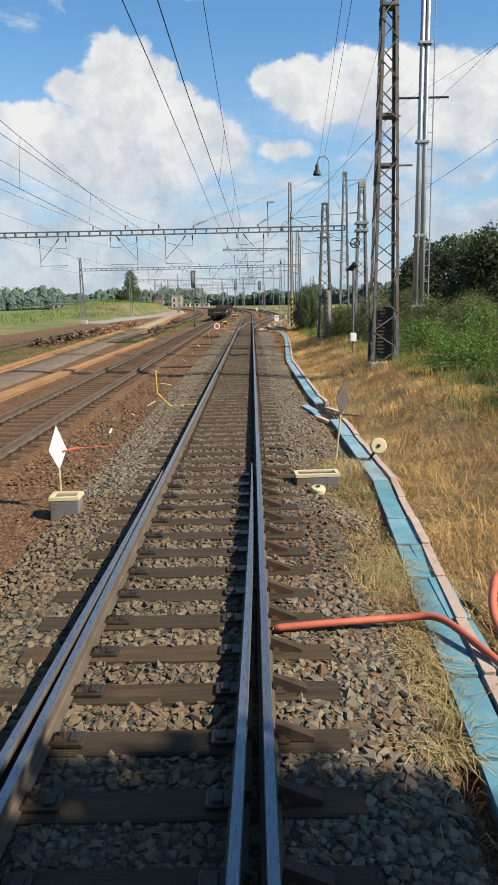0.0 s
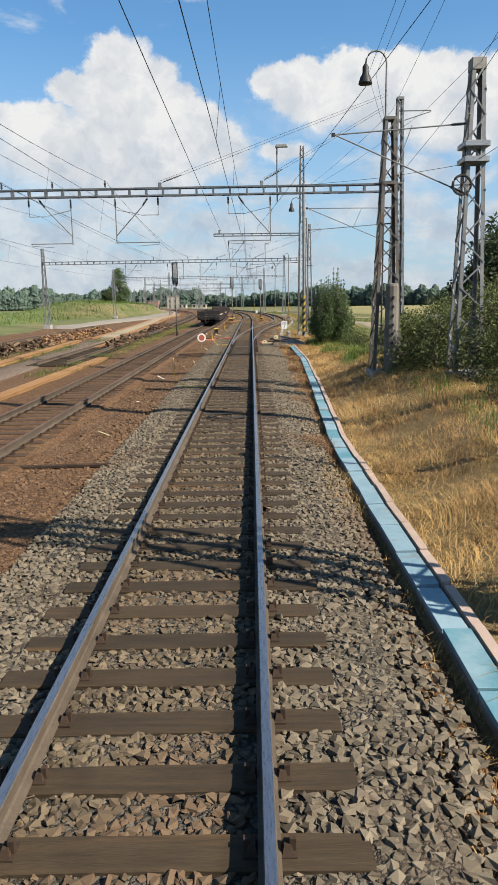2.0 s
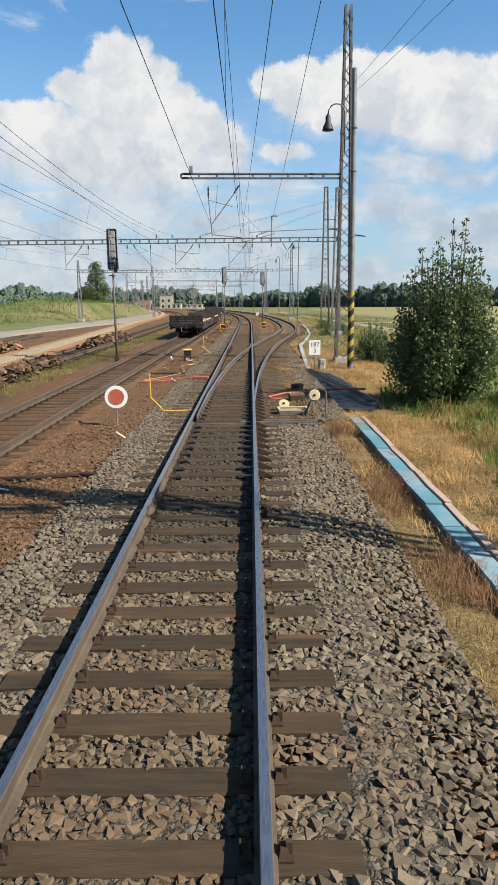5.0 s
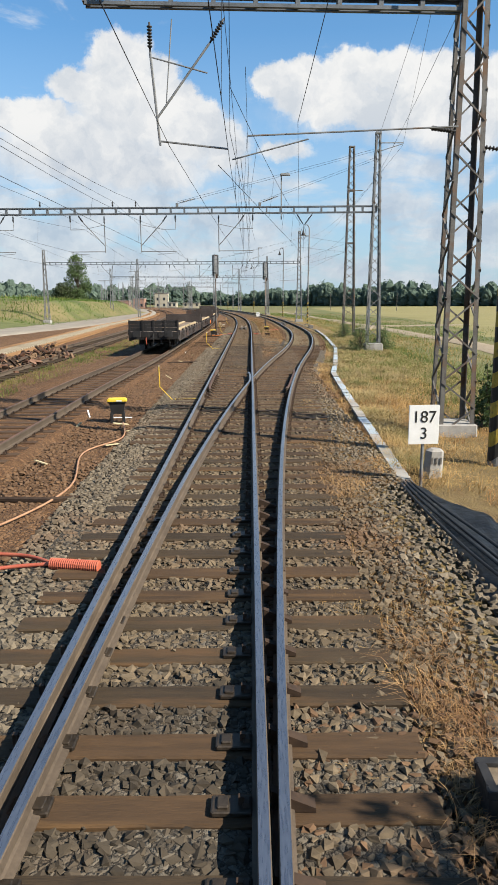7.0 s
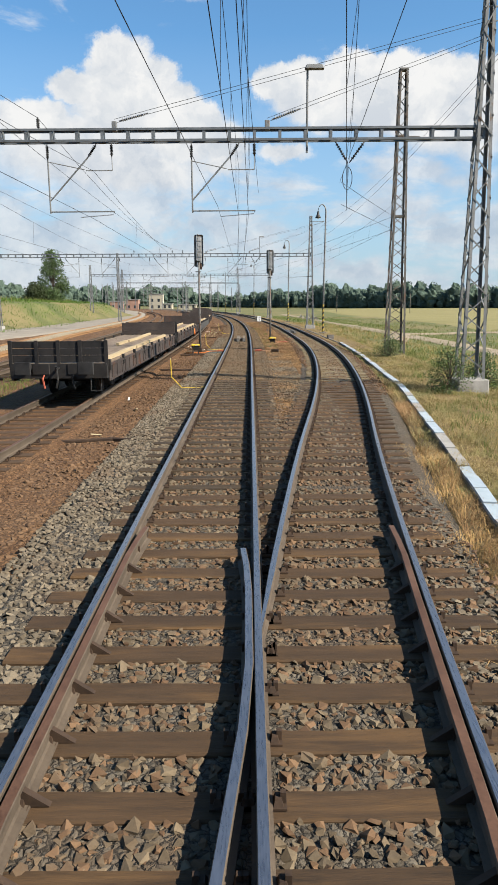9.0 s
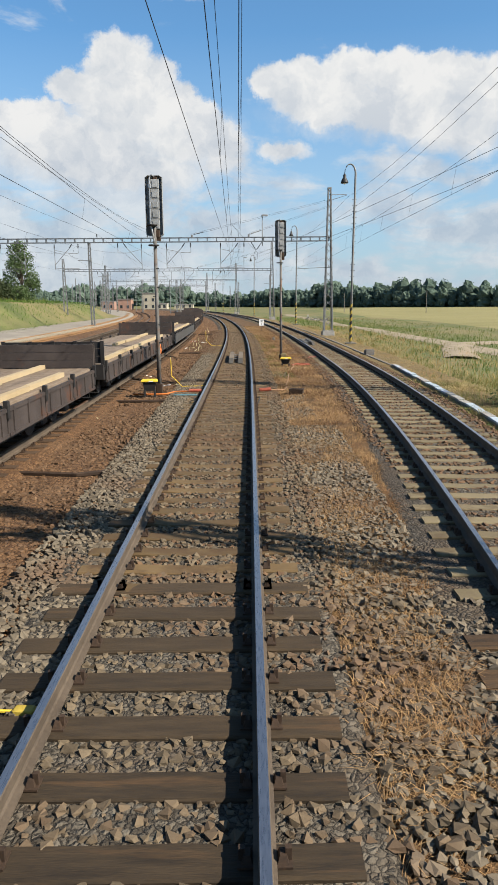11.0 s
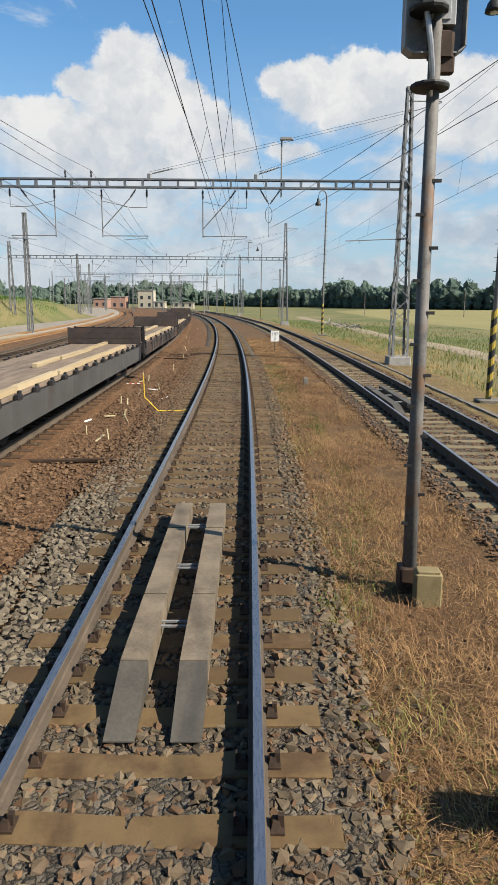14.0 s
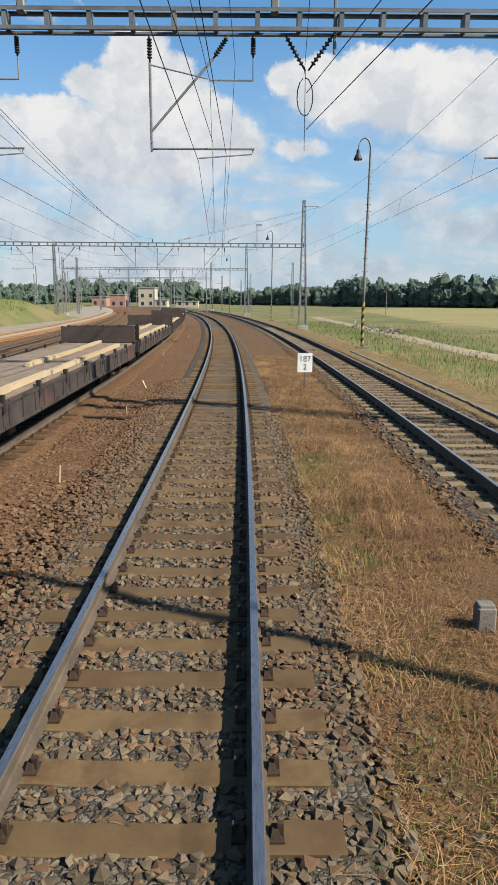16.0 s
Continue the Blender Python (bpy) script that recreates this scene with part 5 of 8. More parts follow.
def catenary(off, spans, zig=0.25, z0=5.48, zm=7.0, sag=0.95):
    th = thing("overhead_wire", "contact wire and messenger wire with thin droppers over a track", "overhead wire", group="overhead wires")
    cw, mw, dr = [], [], Shape()
    zs = list(zig) if isinstance(zig, (list, tuple)) else [(-zig if i % 2 == 0 else zig) for i in range(len(spans))]
    for i, (a, b) in enumerate(zip(spans[:-1], spans[1:])):
        fa = off(a) if callable(off) else off
        fb = off(b) if callable(off) else off
        za, zb = zs[i], zs[i + 1]
        sg = sag * ((b - a) / 58) ** 2
        for k in range(12):
            t = k / 12
            s = a + (b - a) * t
            o = fa + za + (fb + zb - fa - za) * t
            pc = at(a, fa + za).lerp(at(b, fb + zb), t)
            pc.z = z0
            pm = at(a, fa + za * 0.6 + 0.15).lerp(at(b, fb + zb * 0.6 + 0.15), t)
            pm.z = zm - sg * 4 * t * (1 - t)
            cw.append(pc)
            mw.append(pm)
            if k in (2, 4, 6, 8, 10):
                dr.tube([pc, pm], 0.0045, 3, close=False)
    part("contact_wire", Shape().tube(cw, 0.0070, 4), M_WIRE, th)
    part("messenger_wire", Shape().tube(mw, 0.0065, 4), M_WIRE, th)
    part("dropper", dr, M_WIRE, th)["kind"] = "stuff"


catenary(0.0, SPANS, (-0.2, -0.12, 0.38, 0.3, 0.35, -0.25, -0.2, 0.2, -0.2, 0.2))
FEED = "thin feeder wire between the masts"
wire("feeder_wire", [at(s, o, 5.85) for s, o in ((-30.0, -0.65), (10.0, -0.6), (56.2, -0.62), (85.4, -0.95), (114.2, -0.35), (173.2, 0.05), (231.5, -0.3), (289.0, -0.5))], 0.0065, FEED, 0.15)
wire("feeder_wire", [at(s, o, z) for s, o, z in ((56.2, 1.8, 7.3), (85.4, 1.7, 6.3), (114.2, 3.7, 6.6))], 0.0065, FEED, 0.3)
wire("feeder_wire", [at(s, o, z) for s, o, z in ((20.0, 4.6, 7.6), (56.2, 1.1, 6.4), (85.4, 0.3, 6.1), (114.2, 1.0, 6.3))], 0.0065, FEED, 0.3)
catenary(0.42, (85.4, 114.2, 173.2, 231.5), (0.1, 0.25, -0.1, 0.1), 5.62, 7.35, 0.9)
catenary(siding_off, (-30.0, 10.0, 56.2, 114.2, 173.2, 231.5, 289.0, 347.0))
for line, sag in ((((-3.0, -6.4), (56.2, -6.4), (114.2, -6.2), (173.2, -6.4), (231.5, -6.4), (289.0, -6.4)), 1.15),
                  (((-3.0, -9.1), (56.2, -9.0), (114.2, -7.6), (173.2, -7.6), (231.5, -7.6)), 0.35),
                  (((-3.0, -11.6), (56.2, -11.5), (114.2, -12.0), (173.2, -12.0), (231.5, -12.0)), 0.35)):
    wire("feeder_wire", [at(s, o, 8.66) for s, o in line], 0.0085, FEED, sag)
    for s, o in line[1:-1]:
        sh = Shape()
        insulator(sh, at(s, o, BEAM_HI + 0.06), at(s, o, 8.68), 0.06, 5)
        tagged(new("post_insulator", sh.mesh("post_insulator", M_DARK)), "short ribbed dark insulator standing on a gantry beam", "insulator", "post insulators")
catenary(-9.6, (-30.0, 10.0, 56.2, 114.2, 173.2, 231.5, 289.0, 347.0))
catenary(-14.6, (56.2, 114.2, 173.2, 231.5, 289.0, 347.0))
catenary(lambda s: 0.3 if s < 90 else 3.7, (85.4, 114.2))
for za, zb in ((6.6, 7.4), (5.9, 6.7)):
    wire("feeder_wire", [at(114.2, 3.75, za), (8.8, 130.8, zb), at(173.2, 1.95, za + 0.2)], 0.008, FEED, 0.25)
wire("feeder_wire", [at(138.0, 0.0, 5.75), at(173.2, 1.9, 7.15)], 0.0065, FEED, 0.1)
catenary(8.75, (130.8, 173.2, 231.5, 289.0), 0.1, 6.7, 8.1, 0.7)

for dx in (0.0, 0.28):
    wire("feeder_wire", [(0.75 + dx * 0.4, -8.0, 6.6), (5.05 + dx, 47.5, 10.7), (7.7, 56.2, 9.4)], 0.0065, FEED, 0.15)
wire("feeder_wire", [(6.2, -30.0, 14.5), (5.45, 25.6, 12.2), (7.6, 56.2, 11.6), (5.35, 85.4, 12.4), (8.2, 114.2, 11.7)], 0.0075, FEED, 0.9)
wire("feeder_wire", [(14.0, 0.0, 15.5), (9.4, 35.6, 11.6), (9.2, 56.2, 11.6), (5.55, 87.9, 12.6), at(114.2, 9.8, 11.7), at(173.2, 10.0, 11.6), at(231.5, 10.5, 11.8), at(289, 10.5, 11.6)], 0.0075, FEED, 0.9)
wire("feeder_wire", [(16.0, 5.0, 12.5), (7.8, 35.6, 11.6), (6.92, 40.7, 8.8)], 0.0065, FEED, 0.3)
wire("feeder_wire", [(5.45, 25.6, 8.8), (6.92, 40.7, 8.5), (7.7, 56.2, 8.3)], 0.0075, FEED, 0.2)
wire("feeder_wire", [(10.5, 8.0, 9.0), (6.92, 40.7, 6.4), (5.2, 44.0, 6.6), (2.0, 56.2, 8.2)], 0.0075, FEED, 0.2)
wire("feeder_wire", [(5.35, 85.4, 9.3), at(114.2, 8.1, 9.6), at(173.2, 8.3, 9.4)], 0.0065, FEED, 0.8)
for s, r, h in ((56.2, 7.4, 12.3), (114.2, 8.2, 11.4), (173.2, 8.4, 11.3), (231.5, 8.9, 11.4)):
    for o, dz in ((-3.7, 0.0), (1.3, -0.5)):
        for e in (0.0, 0.12):
            wire("stay_wire", [at(s, o, BEAM_HI + 0.22 + e), at(s, r, h + dz + e)], 0.008, "thin stay wire from the gantry beam to the mast", 0.15, 6)
        sh = Shape()
        d = (at(s, r, h + dz) - at(s, o, BEAM_HI + 0.22)).normalized()
        insulator(sh, at(s, o, BEAM_HI + 0.25) + d * 0.15, at(s, o, BEAM_HI + 0.25) + d * 1.15, 0.06, 10)
        ob = tagged(new("stay_insulator", sh.mesh("stay_insulator", M_GALV)), "long ribbed grey insulator on a stay wire", "insulator", "stay insulators")

# ---- wagons on the siding ----
def wagon_parts(side_mat, label, plain=False):
    """An 18 m bogie flat wagon with its drop sides let down, end boards and timber on its floor; origin at rail height under its near end."""
    th = thing("flat_wagon", label, "railway wagon", group="wagons on the siding")
    L, W = 18.1, 2.78
    pk = Shape().box((0, 0, 0), (W - 0.16, 0.485, 0.06), bevel=0.008).mesh("floor_plank", M_PLANK)
    for k in range(36):
        part("floor_plank", pk, None, th, at=Matrix.Translation((0, 0.3 + k * 0.4995, 1.05)))
    fr = Shape()
    for x in (-W / 2 + 0.12, W / 2 - 0.12):
        fr.box((x, L / 2, 0.86), (0.12, L - 0.5, 0.30))
        fr.box((x, L / 2, 0.60), (0.10, L - 7.5, 0.26))
    fr.box((0, L / 2, 0.84), (0.4, L - 0.8, 0.3))
    for k in range(11):
        fr.box((0, 0.6 + k * 1.68, 0.92), (W - 0.3, 0.12, 0.16))
    part("underframe", fr, M_WAGON_DARK, th)
    n = 8
    plen = (L - 0.5) / n
    for sx in (-1, 1):
        sd = Shape()
        sd.box((0, 0, 0), (0.045, plen - (0.015 if plain else 0.06), 0.50), bevel=0.01)
        if not plain:
            for j in (-0.36, 0.0, 0.36):
                sd.box((sx * 0.03, j * plen, 0), (0.035, 0.07, 0.48))
            sd.box((sx * 0.028, 0, 0.21), (0.03, plen - 0.08, 0.06))
            sd.box((sx * 0.028, 0, -0.21), (0.03, plen - 0.08, 0.06))
        me = sd.mesh("side_board", side_mat)
        for k in range(n):
            part("side_board", me, None, th, at=Matrix.Translation((sx * W / 2, 0.25 + plen * (k + 0.5), 0.76 if plain else 0.80)))
        if plain:
            latch = Shape().box((0, 0, 0), (0.10, 0.22, 0.09), bevel=0.015).box((sx * -0.03, 0.16, 0.03), (0.06, 0.10, 0.12), bevel=0.01).mesh("latch", M_WAGON_DARK)
            for k in range(n * 2):
                part("latch", latch, None, th, at=Matrix.Translation((sx * (W / 2 - 0.01), 0.25 + plen * (k + 0.5) / 2, 1.06)))
            continue
        st = Shape().box((0, 0, 0), (0.09, 0.10, 0.30), bevel=0.01).mesh("stanchion", M_WAGON_DARK)
        for k in range(n + 1):
            part("stanchion", st, None, th, at=Matrix.Translation((sx * (W / 2 + 0.02), 0.25 + plen * k, 1.02)))
    for y, s in ((0.12, -1), (L - 0.12, 1)):
        eb = Shape()
        for k in range(3):
            eb.box((0, y, 1.20 + k * 0.20), (W, 0.06, 0.192), bevel=0.006)
        for x in (-1.36, -0.62, 0.0, 0.62, 1.36):
            eb.box((x, y + s * 0.045, 1.36), (0.10, 0.05, 0.72))
        part("end_board", eb, M_WAGON if s > 0 else M_WAGON_DARK, th)
        hs = Shape()
        hs.box((0, y + s * 0.02, 0.86), (W, 0.16, 0.42), bevel=0.02)
        for x in (-0.5, 0.5):
            hs.box((x, y + s * 0.10, 0.92), (0.5, 0.06, 0.30), bevel=0.02)
        part("headstock", hs, M_WAGON_DARK, th)
        for x in (-0.875, 0.875):
            bf = Shape()
            bf.lathe((x, y + s * 0.1, 0.98), [(0.13, 0), (0.13, 0.30), (0.09, 0.31), (0.09, 0.46)], 14, axis=Matrix.Rotation(radians(90 if s < 0 else -90), 3, "X"))
            bf.box((x, y + s * 0.57, 0.98), (0.46, 0.05, 0.34), bevel=0.05)
            part("buffer", bf, M_DARK, th, smooth=False)
        hk = Shape()
        hk.tube([(0, y + s * 0.08, 0.95), (0, y + s * 0.32, 0.93), (0, y + s * 0.36, 1.02)], 0.04, 6)
        hk.tube([(0.0, y + s * 0.30, 0.92), (0.03, y + s * 0.34, 0.62), (-0.03, y + s * 0.32, 0.40)], 0.03, 6)
        part("coupling", hk, M_DARK, th)
        for x in (-0.42, 0.42):
            part("brake_hose", Shape().tube([(x, y + s * 0.1, 0.74), (x, y + s * 0.26, 0.66), (x + 0.04, y + s * 0.24, 0.38)], 0.028, 6), M_RED if x < 0 else M_BLACK, th)
        part("step", Shape().tube([(1.2, y + s * 0.05, 0.66), (1.2, y + s * 0.12, 0.30), (0.9, y + s * 0.12, 0.30), (0.9, y + s * 0.05, 0.66)], 0.016, 5), M_DARK, th)
    for yb in (2.9, L - 2.9):
        bg = Shape()
        for x in (-1.0, 1.0):
            bg.box((x, yb, 0.52), (0.14, 2.5, 0.24), bevel=0.02)
            for dy in (-0.9, 0.9):
                bg.box((x, yb + dy, 0.44), (0.24, 0.36, 0.34), bevel=0.03)
            for dy in (-0.3, 0.0, 0.3):
                bg.lathe((x, yb + dy, 0.28), [(0.09, 0), (0.09, 0.26)], 8)
        bg.box((0, yb, 0.6), (2.0, 0.5, 0.22))
        part("bogie", bg, M_DARK, th)
        for dy in (-0.9, 0.9):
            ws = Shape()
            for x in (-0.72, 0.72):
                ws.lathe((x - 0.06, yb + dy, 0.43), [(0.0, 0.0), (0.40, 0.0), (0.46, 0.02), (0.46, 0.05), (0.42, 0.06), (0.42, 0.13), (0.14, 0.10), (0.14, 0.13), (0.0, 0.13)], 20, axis=Matrix.Rotation(radians(90), 3, "Y"))
            ws.tube([(-0.8, yb + dy, 0.43), (0.8, yb + dy, 0.43)], 0.08, 8)
            part("wheelset", ws, M_WAGON_DARK, th)
    rng = random.Random(5)
    for x in (-0.85, 0.15, 1.12):
        y = 0.8
        while y < L - 2.2:
            ln = rng.uniform(2.4, 4.2)
            if rng.random() < (0.97 if x > 1 else 0.42):
                tm = Shape().box((x + rng.uniform(-0.05, 0.05), min(y + ln / 2, L - 1.5), 1.135), (0.13, ln - 0.08, 0.10), Matrix.Rotation(rng.uniform(-0.012, 0.012), 3, "Z"), bevel=0.01)
                part("timber", tm, M_TIMBER, th, "pale sawn timber beam")
            y += ln
    return th


wagon = wagon_parts(M_WAGON, "brown flat wagon, sides let down, carrying pale timber beams")
wagon_grey = wagon_parts(M_SIDE_GREY, "flat wagon with plain grey let-down sides and timber beams", True)
for k, s in enumerate((109.6, 128.75, 147.9, 167.05, 186.2, 205.35, 224.5)):
    src = wagon_grey if k == 2 else wagon
    p = at(s, LEFT, -0.03)
    e = at(s + 18.1, LEFT)
    m = Matrix.Translation(p) @ Matrix.Rotation(math.atan2(p.x - e.x, e.y - p.y), 4, "Z")
    if k in (0, 2):
        src.matrix_basis = m
    else:
        twin = copy_thing(src, m)
        if k == 1:
            hw = Shape().tube([(1.49, 12.0 + 0.20 * math.cos(a), 0.70 + 0.20 * math.sin(a)) for a in spread(0, 2 * math.pi, 19)], 0.03, 6)
            hw.box((1.49, 12.0, 0.70), (0.05, 0.34, 0.06)).box((1.49, 12.0, 0.70), (0.05, 0.06, 0.34))
            part("brake_wheel", hw, M_ORANGE, twin, "orange-painted brake handwheel")


# ---- signals, lamps, signs ----
def signal(x, y, bottom, top, lean=0.0):
    th = thing("light_signal", "tall colour-light signal with grey boxy head on a thin post", "railway signal", at=pose(x, y, 0, 0, lean, 0), group="light signals")
    z0, h = -0.36, top - bottom
    part("post", Shape().tube([(0, 0, z0), (0, 0, 1.6), (0, 0, bottom + 0.3)], 0.075, 12, r_end=0.055), M_STEEL_RUST, th, smooth=True)
    rg = Shape().box((0, 0, 0), (0.10, 0.03, 0.03)).mesh("climbing_lug", M_DARK)
    for k in range(int((bottom - 1.1) / 0.30)):
        part("climbing_lug", rg, None, th, at=Matrix.Translation((0.06 * (1 if k % 2 else -1), -0.04, 0.5 + k * 0.30)))
    # shallow tray with chamfered corners, open to the back
    rim = [(-0.27, bottom), (-0.20, bottom - 0.05), (0.20, bottom - 0.05), (0.27, bottom), (0.27, top - 0.06), (0.18, top), (-0.18, top), (-0.27, top - 0.06)]
    n = len(rim)
    tray = Shape().add([(u, 0.16, w) for u, w in rim] + [(u, 0.14, w) for u, w in rim], [tuple(range(n)), tuple(range(2 * n - 1, n - 1, -1))] + [(i, n + i, n + (i + 1) % n, (i + 1) % n) for i in range(n)])
    part("backboard", tray, M_SIGNAL, th, "grey signal board")
    fr = Shape()
    for i in range(n):
        (u0, w0), (u1, w1) = rim[i], rim[(i + 1) % n]
        a, b = Vector((u0, 0, w0)), Vector((u1, 0, w1))
        d = (b - a).normalized()
        fr.box((a + b) / 2 + Vector((0, 0.075, 0)), ((b - a).length + 0.01, 0.17, 0.012), Matrix((d, Vector((0, 1, 0)), d.cross(Vector((0, 1, 0))))).transposed())
    part("board_frame", fr, M_SIGNAL, th)
    step = (h - 0.26) / 5
    lamp_box = Shape().box((0, 0, 0), (0.27, 0.15, step - 0.022), bevel=0.01).box((0, -0.08, -0.01), (0.17, 0.02, step - 0.12), bevel=0.006).mesh("lamp_housing", M_SIGNAL)
    hood = Shape().lathe((0, 0, 0), [(0.11, 0), (0.12, 0.02), (0.13, 0.22), (0.125, 0.23)], 12, axis=Matrix.Rotation(radians(-90), 3, "X")).mesh("lamp_hood", M_BLACK)
    strap = Shape().box((0, 0, 0), (0.53, 0.02, 0.022), bevel=0.004).mesh("strap", M_STEEL)
    for k in range(5):
        zc = bottom + 0.16 + step * (k + 0.5)
        lamp = part("lamp_housing", lamp_box, None, th, at=Matrix.Translation((0.035, 0.05, zc)))
        part("lamp_hood", hood, None, lamp, at=Matrix.Translation((0, 0.12, 0)))
        part("strap", strap, None, th, at=Matrix.Translation((0, 0.115, zc + step * 0.5)))
    part("lamp_cap", Shape().box((0.05, 0.06, top - 0.07), (0.16, 0.12, 0.10), bevel=0.03), M_PLATE, th, "rusty cable entry")
    part("conduit", Shape().tube([(0, -0.02, bottom - 0.35), (-0.06, -0.07, bottom + 0.02), (-0.12, -0.07, bottom + 0.35), (-0.125, -0.06, top - 0.1), (-0.06, -0.02, top + 0.02), (0.03, 0.03, top - 0.03)], 0.026, 8), M_GALV, th, "bright steel conduit")
    for z in (bottom + h * 0.48, bottom + h * 0.82):
        part("clamp", Shape().box((-0.115, -0.06, z), (0.08, 0.09, 0.12), bevel=0.015), M_GALV, th)
    part("bracket", Shape().box((0.06, 0.05, bottom + 0.02), (0.22, 0.16, 0.22), bevel=0.03).box((0.10, 0.06, bottom - 0.13), (0.17, 0.12, 0.16), bevel=0.015), M_PLATE, th, "rusty lower bracket")
    for u, z in ((-0.08, bottom + 0.27), (-0.04, bottom - 0.36)):
        part("foot_plate", Shape().lathe((u, -0.04, z), [(0.001, -0.02), (0.17, -0.012), (0.18, 0.01), (0.17, 0.03), (0.001, 0.032)], 12), M_DARK, th, "dark round foot plate")
    part("base_box", Shape().box((0, 0, z0 + 0.18), (0.22, 0.22, 0.42), bevel=0.02), M_PLATE, th)
    return th


signal(-6.47, 87.6, 4.5, 6.5)
signal(-2.38, 132.9, 4.88, 6.68, 0.3)
signal(2.28, 145.5, 4.95, 6.66, -0.1)


def post_lamp(x, y, h, side=-1, striped=True, label="swan-neck lamp with bell shade on a tall striped-foot post"):
    z0 = min(-0.4, ground_z(x, y))
    th = thing("street_lamp", label, "lamp", group="swan-neck lamps")
    neck = [(x, y, z0), (x + 0.03, y, 4.5), (x + 0.14, y, h - 0.7)]
    for k in range(1, 9):
        t = math.pi * k / 8
        neck.append((x + 0.14 + side * 0.42 * (1 - math.cos(t)) * 0.9, y, h - 0.7 + 0.42 * math.sin(t) * 1.5))
    part("post", Shape().tube(neck, 0.085, 10, r_end=0.022), M_STEEL, th, smooth=True)
    rung = Shape().tube([(-0.17, 0, 0), (0.17, 0, 0)], 0.012, 5).mesh("rung", M_DARK)
    for k in range(int((h - 5.0) / 0.4)):
        part("rung", rung, None, th, at=Matrix.Translation((x + 0.02 + 0.014 * k * 0.4, y - 0.04, 3.6 + k * 0.4)))
    e = Vector(neck[-1])
    part("shade", Shape().lathe((e.x, e.y, e.z - 0.62), [(0.27, 0.0), (0.26, 0.06), (0.20, 0.22), (0.12, 0.34), (0.11, 0.52), (0.05, 0.62)], 14), M_DARK, th, "dark bell-shaped shade", smooth=True)
    part("bulb", Shape().lathe((e.x, e.y, e.z - 0.70), [(0.02, 0), (0.11, 0.05), (0.12, 0.12), (0.05, 0.2)], 10), M_WHITE, th, smooth=True)
    if striped:
        n = 10
        for k in range(11):
            ring = [(x + r * math.cos(2 * math.pi * i / n), y + r * math.sin(2 * math.pi * i / n), z0 + 0.35 + (k + e) * 0.24 + 0.08 * math.cos(2 * math.pi * i / n)) for e, r in ((0, 0.097), (1, 0.096)) for i in range(n)]
            part("warning_band", Shape().add(ring, [(i, (i + 1) % n, n + (i + 1) % n, n + i) for i in range(n)]), M_BLACK if k % 2 else M_YELLOW_WORN, th, "black band" if k % 2 else "yellow band")
    part("base_plate", Shape().box((x, y, z0 + 0.12), (0.75, 0.6, 0.28), bevel=0.04), M_CONC_OLD, th)
    return th


post_lamp(7.95, 160.3, 12.0)
post_lamp(6.75, 203.0, 12.3)
post_lamp(*at(262.0, 9.5).xy, 12.5)
post_lamp(*at(318.0, 9.5).xy, 12.5)


def mast_lamp(x, y, z0, z1, side):
    th = thing("bracket_lamp", "bell-shaded lamp on a curved bracket at a mast head", "lamp", group="mast lamps")
    pts = [(x, y, z0), (x, y, z1 - 0.5)]
    for k in range(1, 9):
        t = math.pi * k / 8
        pts.append((x + side * 0.4 * (1 - math.cos(t)), y, z1 - 0.5 + 0.45 * math.sin(t)))
    part("bracket", Shape().tube(pts, 0.035, 8), M_STEEL, th, smooth=True)
    e = Vector(pts[-1])
    part("shade", Shape().lathe((e.x, e.y, e.z - 0.72), [(0.27, 0.0), (0.26, 0.05), (0.20, 0.24), (0.12, 0.38), (0.12, 0.6), (0.05, 0.72)], 14), M_DARK, th, "dark bell-shaped shade", smooth=True)


mast_lamp(6.0, 49.1, 0.2, 12.05, -1)
mast_lamp(5.2, 85.2, 9.6, 11.8, -1)


def text_mesh(body, size, name="numeral"):
    cu = bpy.data.curves.new(name, "FONT")
    cu.body, cu.size, cu.align_x, cu.align_y, cu.extrude = body, size, "CENTER", "CENTER", 0.002
    tmp = bpy.data.objects.new("tmp", cu)
    me = bpy.data.meshes.new_from_object(tmp)
    bpy.data.objects.remove(tmp)
    me.materials.clear()
    me.materials.append(M_BLACK)
    return me


def km_sign(x, y, z, digit, post):
    th = thing("kilometre_sign", "white kilometre plate lettered 187 over " + digit + " in black", "sign", at=pose(x, y, z, 0, 0, 4), group="kilometre signs")
    part("plate", Shape().box((0, 0, 0), (0.50, 0.02, 0.64), bevel=0.004), M_WHITE, th)
    m = Matrix.Rotation(radians(90), 4, "X")
    part("numeral", text_mesh("187", 0.27), None, th, at=Matrix.Translation((0, -0.0135, 0.12)) @ m)
    part("numeral", text_mesh(digit, 0.27), None, th, at=Matrix.Translation((0, -0.0135, -0.15)) @ m)
    part("post", Shape().tube([(0, 0.03, -z - 0.4), (0, 0.03, 0.2)], 0.025, 8), M_STEEL_RUST if post else M_STEEL, th)


